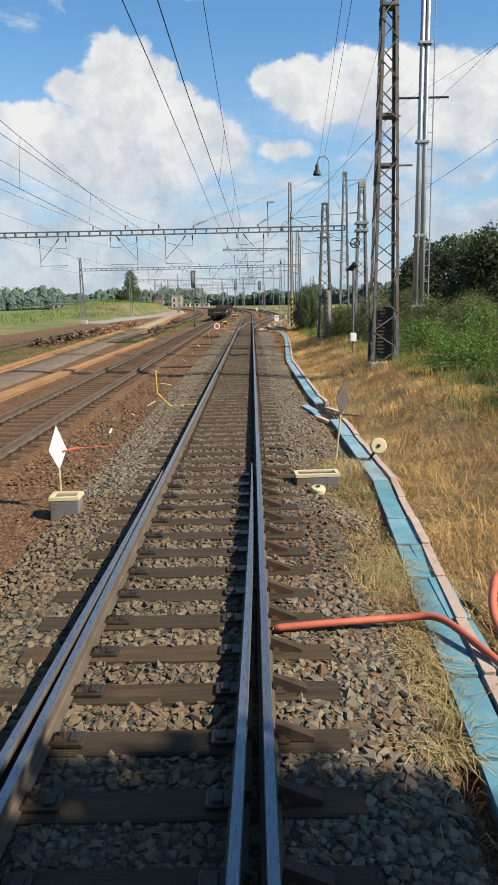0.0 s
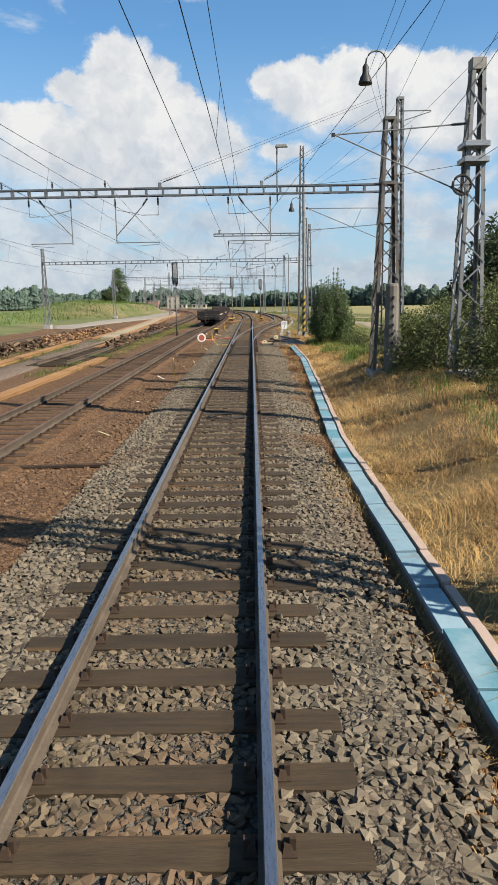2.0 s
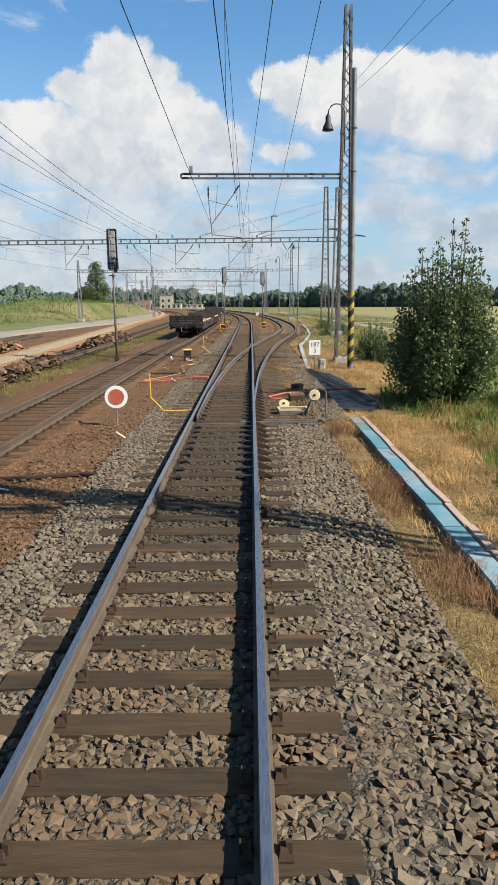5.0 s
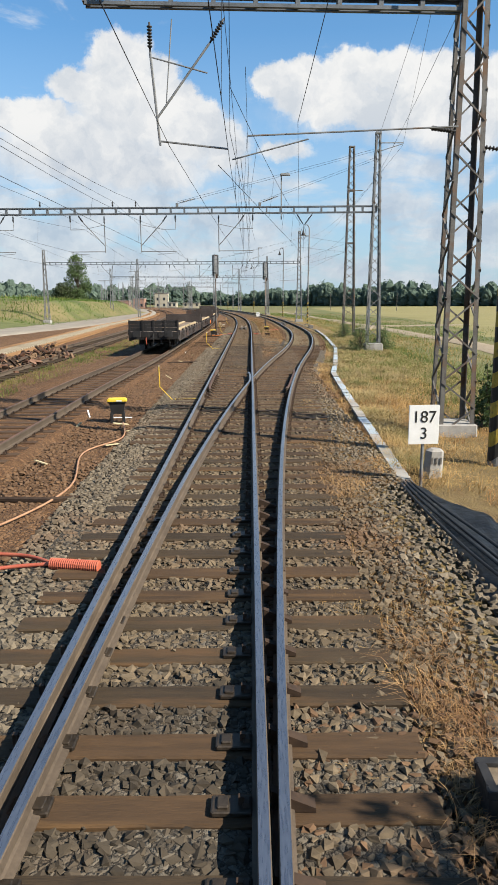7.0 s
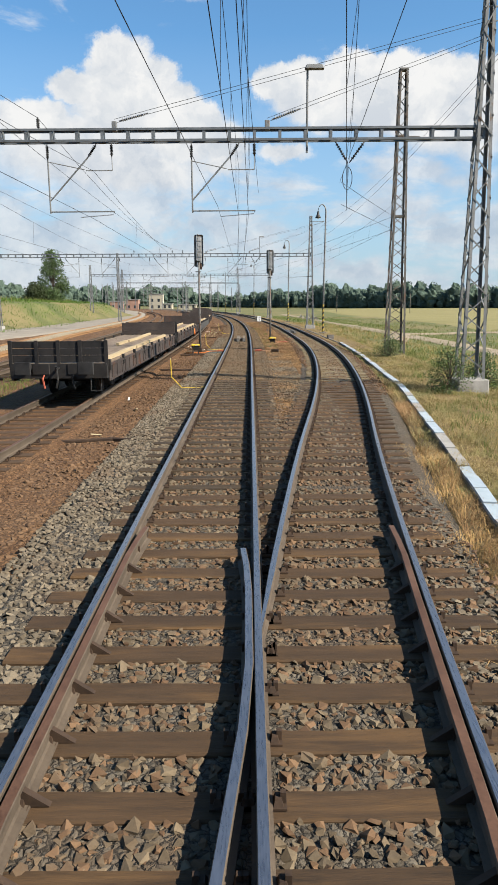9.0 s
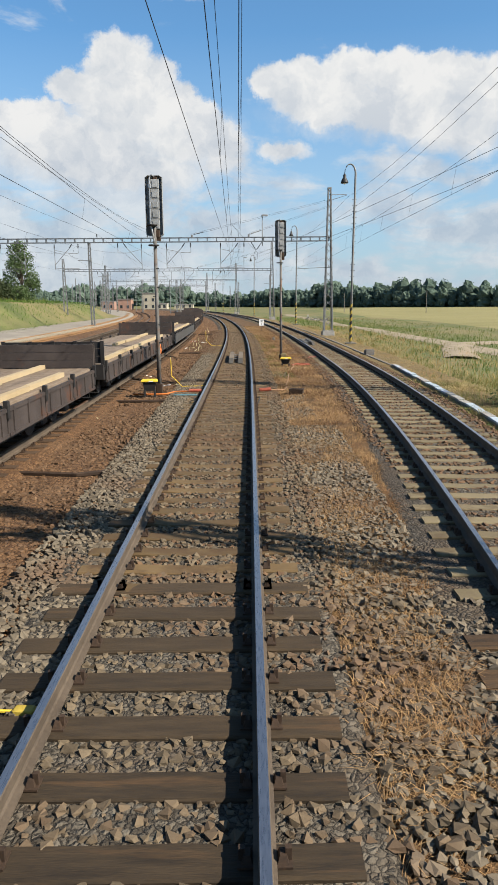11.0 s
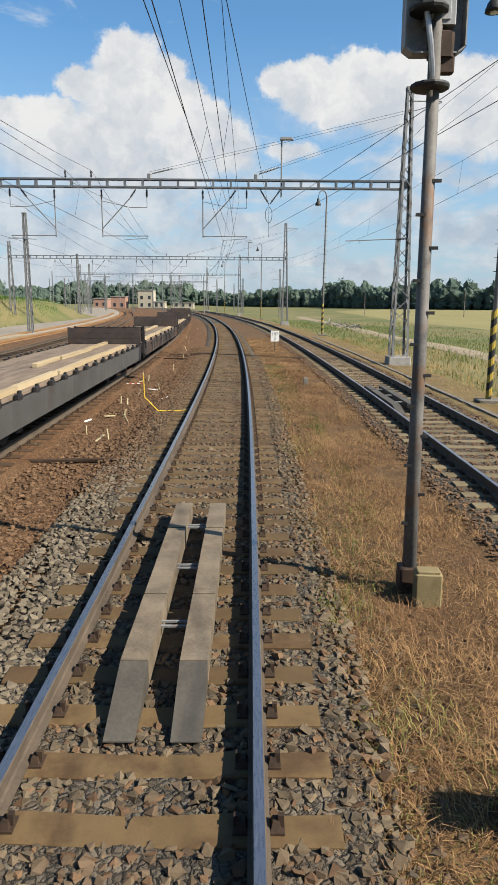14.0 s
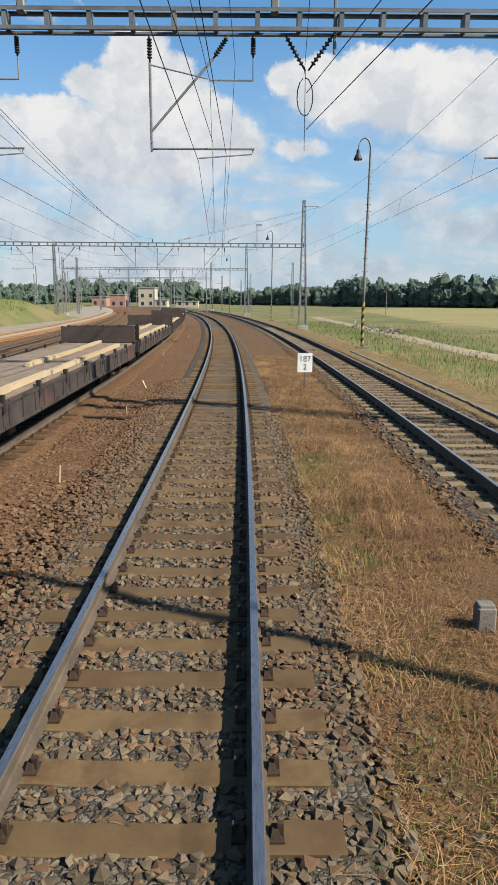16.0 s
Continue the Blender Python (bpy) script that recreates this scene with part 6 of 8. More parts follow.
km_sign(3.5, 81.2, 0.72, "3", False)
km_sign(1.86, 181.5, 0.62, "2", True)
th = thing("kilometre_stone", "small weathered white kilometre stone in dry grass", "marker stone", at=pose(3.88, 82.0, -0.4, 2, 3, 8))
part("stone", Shape().box((0, 0, 0.28), (0.34, 0.22, 0.56), bevel=0.07, taper=0.9), M_CONCRETE, th)
sh = Shape()
for k in range(3):
    sh.box((-0.08 + k * 0.08, -0.115, 0.36), (0.035, 0.008, 0.12))
part("mark", sh, M_STEEL_RUST, th, "faded dark marks")

# stop disc
th = thing("stop_disc", "red round stop disc with white rim on a low stake", "sign", at=pose(-2.69, 67.5, 0.42, 0, 0, 5))
part("disc", Shape().lathe((0, 0, 0), [(0.001, -0.016), (0.20, -0.016), (0.20, 0.016), (0.001, 0.016)], 24, axis=Matrix.Rotation(radians(90), 3, "X")), M_RED, th)
part("rim", Shape().lathe((0, 0, 0), [(0.001, -0.008), (0.285, -0.008), (0.285, 0.008), (0.001, 0.008)], 24, axis=Matrix.Rotation(radians(90), 3, "X")), M_WHITE, th, "white rim plate")
part("stake", Shape().tube([(0, 0.03, -0.8), (0, 0.03, 0)], 0.02, 6), M_STEEL, th)

# rusty post with black warning lamps and a white box
th = thing("crossing_post", "rusty thin post with black round signal backs and a white box", "signal post", at=pose(5.15, 31.3, 0, 0, 0, 0))
part("post", Shape().tube([(0, 0, -0.1), (0, 0, 4.05)], 0.045, 8), M_STEEL_RUST, th)
part("signal_disc", Shape().lathe((0.04, -0.05, 4.15), [(0.05, -0.04), (0.13, -0.03), (0.14, 0.03), (0.06, 0.11)], 18, axis=Matrix.Rotation(radians(90), 3, "X")), M_BLACK, th)
part("signal_disc", Shape().lathe((-0.20, 0.0, 3.98), [(0.04, -0.12), (0.07, 0.0), (0.13, 0.12), (0.14, 0.16)], 14, axis=Matrix.Rotation(radians(70), 3, "Y")), M_BLACK, th)
part("box", Shape().box((0, -0.05, 1.05), (0.28, 0.18, 0.36), bevel=0.03), M_WHITE, th)

# ---- points machines, boxes, stakes by the track ----
def lidded_box(x, y, w, d, h, turn, lid, body, label, lip=True):
    th = thing("track_box", label, "railway equipment box", at=pose(x, y, -0.34, 0, 0, turn), group="equipment boxes by the track")
    part("body", Shape().box((0, 0, h / 2), (w, d, h), bevel=0.015), body, th)
    part("lid", Shape().box((0, 0, h + 0.012), (w * 0.86, d * 0.78, 0.03), bevel=0.01), M_CHANNEL if lip else lid, th)
    if lip:
        ed = Shape()
        for cx, cy, sx, sy in ((0, d / 2 - 0.025, w + 0.03, 0.06), (0, -d / 2 + 0.025, w + 0.03, 0.06), (w / 2 - 0.02, 0, 0.06, d - 0.08), (-w / 2 + 0.02, 0, 0.06, d - 0.08)):
            ed.box((cx, cy, h + 0.03), (sx, sy, 0.05), bevel=0.012)
        part("rim", ed, lid, th)
        if w > 0.6:
            ribs = Shape()
            for k in range(int(w * 56)):
                ribs.box((-w * 0.42 + k / 66.0, 0, h + 0.029), (0.007, d * 0.74, 0.006))
            part("grille", ribs, M_CHANNEL, th)
    return th


def cable_pot(x, y, w, h, turn, label):
    """A small cable head: flat domed lid over a tapered casing on four legs."""
    th = thing("cable_pot", label, "railway equipment box", at=pose(x, y, -0.36, 0, 0, turn), group="yellow-lidded cable pots")
    lid = Shape().box((0, 0, h - 0.045), (w, w * 0.62, 0.05), bevel=0.018)
    lid.box((0, 0, h - 0.012), (w * 0.86, w * 0.50, 0.030), bevel=0.012)
    part("lid", lid, M_YELLOW, th)
    part("rim", Shape().box((0, 0, h - 0.085), (w * 0.94, w * 0.56, 0.04), bevel=0.01), M_BLACK, th)
    t, b = (w * 0.40, w * 0.23), (w * 0.31, w * 0.17)
    z0, z1 = h * 0.40, h - 0.10
    cas = Shape().add([(sx * q[0], sy * q[1], z) for q, z in ((b, z0), (t, z1)) for sx, sy in ((-1, -1), (1, -1), (1, 1), (-1, 1))],
                      [(0, 1, 5, 4), (1, 2, 6, 5), (2, 3, 7, 6), (3, 0, 4, 7), (4, 5, 6, 7), (3, 2, 1, 0)])
    part("casing", cas, M_BLACK, th)
    for sx in (-1, 1):
        for sy in (-1, 1):
            part("leg", Shape().box((sx * w * 0.30, sy * w * 0.15, h * 0.22), (0.07, 0.06, h * 0.46), bevel=0.008), M_BLACK, th)
    part("tag", Shape().box((0.05, -w * 0.31 - 0.004, h - 0.05), (0.14, 0.005, 0.03)), M_WHITE, th)
    return th


BOX_L = "rusty points machine housing with a cream-painted rim"
lidded_box(1.78, 68.4, 0.78, 0.46, 0.26, 4, M_CREAM, M_STEEL_RUST, BOX_L)
lidded_box(2.04, 71.0, 0.42, 0.34, 0.30, 3, M_CHANNEL, M_WOOD, "dark lidded cable box with a pale rim on stones")
lidded_box(2.24, 73.65, 0.40, 0.30, 0.28, -2, M_DARK, M_WAGON_DARK, "dark rusty cable box half hidden in dead grass")
lidded_box(1.70, 11.05, 0.70, 0.32, 0.24, 3, M_CREAM, M_STEEL_RUST, BOX_L)
lidded_box(-2.05, 9.75, 0.42, 0.34, 0.30, 3, M_CREAM, M_STEEL_RUST, "small dark box with a cream rim on ballast")
lidded_box(2.18, 131.85, 0.44, 0.28, 0.22, -12, M_PLATE, M_PLATE, "open rusty cable box in dry grass")
cable_pot(-2.6, 132.1, 0.54, 0.62, 6, "dark cable pot with a yellow lid and loose wires")
cable_pot(-2.72, 87.7, 0.50, 0.66, 8, "dark cable pot with a scratched yellow lid on legs")
lidded_box(7.46, 149.3, 0.5, 0.34, 0.30, 10, M_STEEL_RUST, M_STEEL_RUST, "rusty cable pot beside the branch track", False)


lidded_box(2.51, 164.0, 0.17, 0.17, 0.30, 0, M_CONC_OLD, M_CONC_OLD, "small weathered concrete marker block in dry grass", False)


def round_weight(x, y, z, tilt, r=0.2, label="cream round counterweight of a points lever"):
    th = thing("points_lever", label, "points lever", at=pose(x, y, z, 0, 0, 0), group="points levers")
    part("weight", Shape().lathe((0, 0, 0), [(0.02, -0.055), (r * 0.88, -0.05), (r, -0.03), (r, 0.03), (r * 0.88, 0.05), (0.02, 0.055)], 28, axis=Matrix.Rotation(radians(tilt), 3, "X")), M_CREAM, th, smooth=False)
    part("hub", Shape().lathe((0, 0, 0), [(0.03, -0.075), (0.035, -0.07), (0.035, 0.07), (0.03, 0.075)], 10, axis=Matrix.Rotation(radians(tilt), 3, "X")), M_DARK, th)
    part("lever_arm", Shape().tube([(0, 0, 0), (-0.12, 0.05, -0.22), (-0.28, 0.08, -z - 0.36)], 0.025, 6), M_DARK, th)
    part("stand", Shape().box((-0.28, 0.08, -z - 0.28), (0.34, 0.22, 0.14), bevel=0.02), M_STEEL_RUST, th)


round_weight(1.57, 69.0, -0.03, 50, 0.15)
round_weight(2.32, 68.12, 0.33, 78, 0.15)
round_weight(2.96, 12.5, 0.06, 75, 0.15)
round_weight(1.66, 10.35, -0.16, 8, 0.115)
th = thing("points_lantern", "upright rusty diamond plate of a points indicator", "points indicator", at=pose(2.36, 13.0, 0.78, 0, 6, 10))
part("plate", Shape().add([(0, 0, 0.45), (0.12, 0, 0.1), (0, 0, -0.25), (-0.12, 0, 0.1), (0, 0.03, 0.45), (0.12, 0.03, 0.1), (0, 0.03, -0.25), (-0.12, 0.03, 0.1)],
                          [(0, 3, 2, 1), (4, 5, 6, 7), (0, 1, 5, 4), (1, 2, 6, 5), (2, 3, 7, 6), (3, 0, 4, 7)]), M_STEEL_RUST, th)
part("stem", Shape().tube([(0, 0.015, -1.1), (0, 0.015, -0.2)], 0.018, 6), M_CREAM, th)
th = thing("points_lantern", "white diamond plate on a thin stem over a small box", "points indicator", at=pose(-2.22, 10.1, 0.55, 0, 0, 20))
part("plate", Shape().add([(0, 0, 0.42), (0.13, 0, 0.05), (0, 0, -0.25), (-0.13, 0, 0.05), (0, 0.02, 0.42), (0.13, 0.02, 0.05), (0, 0.02, -0.25), (-0.13, 0.02, 0.05)],
                          [(0, 3, 2, 1), (4, 5, 6, 7), (0, 1, 5, 4), (1, 2, 6, 5), (2, 3, 7, 6), (3, 0, 4, 7)]), M_WHITE, th)
part("stem", Shape().tube([(0, 0.01, -0.95), (0.0, 0.01, -0.22)], 0.015, 6), M_CREAM, th)
part("arm", Shape().tube([(0.06, 0.01, 0.02), (0.30, 0.02, 0.05)], 0.022, 6).tube([(0.30, 0.02, 0.05), (0.75, 0.03, 0.03)], 0.008, 5), M_RED, th)

# drive rods and the lever frame at the points
sh = Shape()
sh.box((1.35, 66.9, -0.16), (1.9, 0.05, 0.05)).box((1.35, 67.25, -0.17), (1.9, 0.04, 0.04)).box((0.0, 66.9, -0.19), (1.4, 0.06, 0.04))
sh.tube([(2.6, 67.9, -0.3), (2.6, 67.9, 0.42), (2.55, 67.8, 0.5)], 0.025, 6)
ob = tagged(new("drive_rod", sh.mesh("drive_rod", M_STEEL_RUST)), "rusty drive rods across the points", "points rod", "", "")


def gauge_rod(s, off, turn=0.0):
    th = thing("yellow_gauge", "bent yellow clearance rod standing on the ballast", "clearance gauge", at=Matrix.Translation(at(s, off, -0.22)) @ Matrix.Rotation(turn, 4, "Z"), group="yellow gauges")
    part("rod", Shape().tube([(-1.08, 0.03, 1.0), (-1.06, 0.0, 0.40), (-0.70, -0.02, 0.03), (0.0, 0.0, 0.03)], 0.014, 6), M_YELLOW, th)
    part("tip", Shape().tube([(-1.08, 0.03, 0.99), (-1.085, 0.035, 1.05)], 0.018, 6), M_CREAM, th)
    part("foot_block", Shape().box((0.04, 0, 0.035), (0.16, 0.09, 0.05), bevel=0.012), M_YELLOW_WORN, th, "worn yellow foot block")


for s in (19.9, 44.7, 69.2, 90.95, 114.0, 133.9, 157.2):
    gauge_rod(s, -1.0, random.Random(int(s)).uniform(-0.15, 0.15))


# red conduits lying across
def hose(name, pts, r, mat, label, n=7):
    P = [Vector(p) for p in pts]
    path = []
    for i in range(len(P) - 1):
        p0, p1, p2, p3 = P[max(i - 1, 0)], P[i], P[i + 1], P[min(i + 2, len(P) - 1)]
        for k in range(6):
            t = k / 6
            path.append(0.5 * ((2 * p1) + (-p0 + p2) * t + (2 * p0 - 5 * p1 + 4 * p2 - p3) * t * t + (-p0 + 3 * p1 - 3 * p2 + p3) * t ** 3))
    path.append(P[-1])
    ob = new(name, Shape().tube(path, r, n).mesh(name, mat, True))
    return tagged(ob, label, "conduit", "cable conduits", "")


def corrugated(p0, p1, r, label):
    a, b = Vector(p0), Vector(p1)
    n = max(6, int((b - a).length / 0.024))
    prof = [(0.01, 0.0)]
    for k in range(n):
        z = (b - a).length * k / n
        prof += [(r * 0.86, z + 0.002), (r, z + 0.008), (r, z + 0.014), (r * 0.86, z + 0.020)]
    prof.append((0.01, (b - a).length))
    ob = new("conduit", Shape().lathe(a, prof, 12, axis=(b - a).to_track_quat("Z", "Y").to_matrix()).mesh("conduit", M_RED))
    return tagged(ob, label, "conduit", "cable conduits", "")


CON = "orange-red corrugated cable conduit lying on the ballast"
hose("conduit", [(0.84, 5.75, -0.15), (1.4, 5.78, -0.12), (2.0, 5.85, -0.12), (2.3, 5.75, -0.08), (2.52, 5.3, -0.12), (2.75, 4.7, -0.2)], 0.035, M_RED, CON)
hose("conduit", [(-2.6, 5.5, -0.25), (-2.0, 5.6, -0.2), (-1.75, 5.3, -0.2)], 0.032, M_RED, CON)
hose("conduit", [(2.86, 5.5, -0.28), (2.84, 5.9, -0.12), (2.98, 6.3, 0.02), (3.12, 6.5, 0.0), (3.02, 6.1, -0.16), (2.96, 5.6, -0.3)], 0.04, M_RED, CON)
hose("conduit", [(4.3, 15.75, -0.02), (4.9, 15.7, 0.14), (5.3, 15.0, 0.15)], 0.035, M_RED, CON)
hose("conduit", [(1.85, 71.2, -0.2), (1.36, 71.2, -0.18), (1.24, 71.5, -0.16), (1.5, 71.95, -0.15), (1.9, 72.18, -0.12), (2.55, 72.2, -0.1), (3.4, 72.1, 0.0), (4.2, 71.6, 0.05)], 0.035, M_RED, CON)
corrugated((-0.98, 77.3, -0.15), (-1.55, 77.4, -0.15), 0.07, "short thick orange-red conduit end beside the rail")
for k, pts in enumerate(([(-1.5, 77.4, -0.16), (-2.0, 77.8, -0.2), (-2.8, 77.9, -0.25), (-3.6, 77.3, -0.28)], [(-1.5, 77.42, -0.16), (-2.1, 77.4, -0.2), (-2.9, 77.1, -0.25), (-3.8, 77.2, -0.28)],
                         [(-3.6, 77.8, -0.28), (-2.7, 79.2, -0.26), (-2.3, 81.2, -0.28), (-2.7, 83.8, -0.28), (-2.2, 85.4, -0.28), (-2.5, 87.2, -0.24)])):
    hose("conduit", pts, 0.024 if k < 2 else 0.018, M_RED if k < 2 else M_CABLE, CON)
corrugated((-0.92, 132.2, -0.15), (-1.32, 132.25, -0.15), 0.07, "short thick orange-red conduit end beside the rail")
hose("conduit", [(-1.3, 132.25, -0.17), (-1.8, 132.4, -0.2), (-2.2, 132.3, -0.26), (-3.2, 132.5, -0.28)], 0.03, M_ORANGE, CON)
corrugated((0.98, 132.18, -0.14), (1.36, 132.28, -0.12), 0.065, "short thick orange-red conduit end beside the rail")
hose("conduit", [(1.36, 132.28, -0.14), (1.6, 132.4, -0.17), (1.82, 132.75, -0.2), (1.95, 133.6, -0.22), (1.98, 134.4, -0.23), (2.12, 135.9, -0.22), (2.24, 137.7, -0.20), (2.33, 138.4, -0.24), (2.42, 139.1, -0.30), (2.47, 139.7, -0.22), (2.52, 140.3, -0.2), (2.66, 141.2, -0.2), (2.70, 142.0, -0.18)], 0.017, M_CABLE, "pale thin cable trailing through dry grass")
hose("cable", [(0.88, 129.05, -0.18), (0.95, 129.6, -0.08), (0.97, 130.1, -0.08), (0.9, 130.7, -0.18)], 0.018, M_BLACK, "black cable curled beside the rail")
hose("cable", [(-0.84, 129.1, -0.18), (-0.95, 129.7, -0.08), (-0.99, 130.1, -0.1), (-0.9, 130.6, -0.18)], 0.018, M_BLACK, "black cable curled beside the rail")
hose("cable", [(-3.3, 137.8, -0.2), (-2.4, 136.0, -0.28), (-1.6, 135.4, -0.26), (-0.9, 135.0, -0.2)], 0.014, M_BLACK, "black cable across the ballast")

coil = []
for k in range(46):
    a = k * 0.52
    coil.append((0.02 + (0.46 + 0.05 * math.sin(k * 1.3)) * math.cos(a), 37.82 + (0.42 + 0.05 * math.cos(k * 0.9)) * math.sin(a), -0.155 + 0.012 * (k % 3)))
hose("cable", coil, 0.011, M_BLACK, "loose coil of dark wire lying across the sleepers", 5)

# ---- cable trough with blue lids ----
trough = thing("cable_trough", "line of faded blue cable-trough lids with a pale pink edge", "cable trough", kind="structure")
def lids(table, mats, width, pitch, edge, seed):
    rng = random.Random(seed)
    s = table[0][0]
    meshes = [Shape().box((0, 0, 0), (width, pitch - 0.03, 0.05), bevel=0.008).mesh("lid", m) for m in mats]
    walls = Shape().box((0, 0, 0), (0.05, pitch - 0.02, 0.16), bevel=0.008).mesh("trough_wall", M_CONC_OLD)
    lips = Shape().box((0, 0, 0), (0.10, pitch - 0.015, 0.16), bevel=0.012).mesh("side_wall", M_PINK)
    while s < table[-1][0]:
        if edge and 16.9 < s + 0.5 < 19.6:
            s += pitch
            continue
        x0, x1 = along(table, s), along(table, s + pitch)
        a = math.atan2(x0 - x1, pitch)
        m = Matrix.Translation(((x0 + x1) / 2, s + pitch / 2, -0.235 + rng.uniform(-0.015, 0.015))) @ Euler((rng.uniform(-0.02, 0.02), rng.uniform(-0.03, 0.03), a + rng.uniform(-0.012, 0.012))).to_matrix().to_4x4()
        part("lid", meshes[-1] if 9 < s and edge and rng.random() < 0.55 else rng.choice(meshes[:2] if edge else meshes), None, trough, at=m)
        part("trough_wall", walls, None, trough, at=m @ Matrix.Translation((-width / 2 + 0.035, 0, -0.105)))
        if edge:
            part("side_wall", lips, None, trough, at=m @ Matrix.Translation((width / 2 + 0.07 + rng.uniform(0, 0.025), 0, -0.03)))
        s += pitch


lids(TROUGH, (M_BLUE, M_BLUE, M_BLUE_WORN), 0.25, 1.0, True, 1)
lids(((3.0, 2.46), (5.0, 2.54), (8.4, 2.66)), (M_BLUE,), 0.20, 1.0, False, 2)
lids(TROUGH_B[:7], (M_BLUE_PALE, M_BLUE_PALE, M_CONCRETE), 0.21, 0.8, False, 3)
kerb = thing("concrete_kerb", "line of low worn concrete kerb stones beside the branch", "kerb", kind="structure")
me = Shape().box((0, 0, 0), (0.14, 0.97, 0.14), bevel=0.02).mesh("kerb_stone", M_CONC_OLD)
for k in range(58):
    s = 142.5 + k
    part("kerb_stone", me, None, kerb, at=Matrix.Translation((along(TROUGH_B, s), s, -0.36)) @ Matrix.Rotation(0.03 * math.sin(k * 1.7), 4, "Z"))
th = thing("loose_lid", "loose blue trough lid lying on the ballast", "trough lid", at=pose(2.22, 18.9, -0.21, 3, -4, 14))
part("board", Shape().box((0, 0, 0), (0.20, 0.9, 0.04), bevel=0.008), M_BLUE_WORN, th)
for bx, by, rz, mt in ((2.42, 17.2, 24, M_PINK), (2.30, 18.2, 12, M_BLUE), (2.85, 18.6, 30, M_PINK), (3.15, 17.6, 75, M_WOOD)):
    th = thing("broken_board", "broken dirty board lying beside the open trough", "board", at=pose(bx, by, -0.22 + bank(by, bx), 4, 5, rz), group="broken boards")
    part("board", Shape().box((0, 0, 0), (0.15, 0.7, 0.04), bevel=0.006), mt, th)
for k in range(5):
    d = (k - 2) * 0.045
    hose("cable", [(2.56 + d, 20.3, -0.27), (2.60 + d * 1.3, 19.4, -0.26 - 0.02 * (k % 2)), (2.63 + d * 1.8, 18.4, -0.25), (2.68 + d * 1.1, 17.4, -0.26 + 0.02 * (k % 3)), (2.74 + d, 16.4, -0.27)], 0.018, M_BLACK, "black cable lying bare in the open trough")
for k in range(4):
    d = (k - 1.5) * 0.06
    hose("cable", [(3.22 + d, 81.2, -0.22), (3.24 + d * 1.5, 79.6, -0.16), (3.40 + d * 2, 77.5, -0.14 + 0.03 * (k % 2)), (3.66 + d, 75.0, -0.12), (3.95 + d * 1.5, 72.5, -0.12), (4.2 + d, 70.2, -0.14)], 0.02, M_BLACK, "black cable lying over the plastic sheet")
th = thing("loose_lid", "loose blue board lying on ballast beside the track", "trough lid", at=pose(-1.38, 131.5, -0.18, 0, 0, 84), group="loose boards")
part("board", Shape().box((0, 0, 0), (0.12, 0.75, 0.03), bevel=0.008), M_BLUE, th)


# black sheet over the trough
def tarp():
    nx, ny = 22, 60
    vs, fs = [], []
    for j in range(ny + 1):
        y = 69.4 + 11.9 * j / ny
        left = float(np.interp(y, [69.4, 70.7, 72.7, 75.5, 76.6, 79.0, 81.3], [2.75, 2.62, 2.86, 2.92, 3.08, 3.15, 3.2])) + 0.10 * noise.noise(Vector((y * 1.4, 0, 7)))
        right = float(np.interp(y, [69.4, 71.5, 74.0, 77.0, 79.0, 81.3], [4.2, 4.6, 4.4, 4.3, 4.1, 3.35])) + 0.16 * noise.noise(Vector((y * 1.1, 0, 3)))
        for i in range(nx + 1):
            x = left + (right - left) * i / nx
            fold = abs(noise.noise(Vector((x * 2.2, y * 1.1, 0))))
            z = -0.28 + 0.10 * fold + 0.015 * noise.noise(Vector((x * 7, y * 5, 3))) - (0.05 if i in (0, nx) else 0)
            vs.append((x, y, z))
    for j in range(ny):
        for i in range(nx):
            a = j * (nx + 1) + i
            fs.append((a, a + 1, a + nx + 2, a + nx + 1))
    ob = new("plastic_sheet", big_mesh("plastic_sheet", np.array(vs), np.array(fs), M_TARP, False))
    ob.modifiers.new("thickness", "SOLIDIFY").thickness = 0.012
    return tagged(ob, "crumpled black plastic sheet laid over the cable trench", "plastic sheet")


tarp()

# steel beams lying between rails
def trestle(s, off, length, gap, skin=M_CHANNEL, high=0.215, label="pair of grey-brown steel channel beams lying between the rails"):
    p = at(s, off, SLEEPER_TOP)
    th = thing("inspection_rails", label, "steel beam", at=Matrix.Translation(p) @ Matrix.Rotation(heading(s), 4, "Z"), group="beams between rails")
    h, e, top = length / 2, length / 2 + 0.7, high
    w = 0.105
    for x in (-gap, gap):
        for y0, y1, z0, z1, mat in ((-e, -h, 0.01, top, M_RAMP), (-h, -h * 0.42, top + 0.004, top + 0.004, skin), (-h * 0.41, h * 0.50, top, top, skin), (h * 0.51, h, top + 0.004, top + 0.004, skin)):
            b = Shape().add([(x - w, y0, 0), (x + w, y0, 0), (x + w, y1 - 0.012, 0), (x - w, y1 - 0.012, 0), (x - w, y0, z0), (x + w, y0, z0), (x + w, y1 - 0.012, z1), (x - w, y1 - 0.012, z1)],
                            [(3, 2, 1, 0), (4, 5, 6, 7), (0, 1, 5, 4), (1, 2, 6, 5), (2, 3, 7, 6), (3, 0, 4, 7)])
            part("ramp" if z0 < 0.05 else "beam", b, mat, th)
    for y in (-0.32, 0.0, 0.32):
        part("spacer", Shape().tube([(-gap, y * length, 0.12), (gap, y * length, 0.12)], 0.014, 5).tube([(-gap, y * length + 0.09, 0.12), (gap, y * length + 0.09, 0.12)], 0.014, 5), M_STEEL, th)


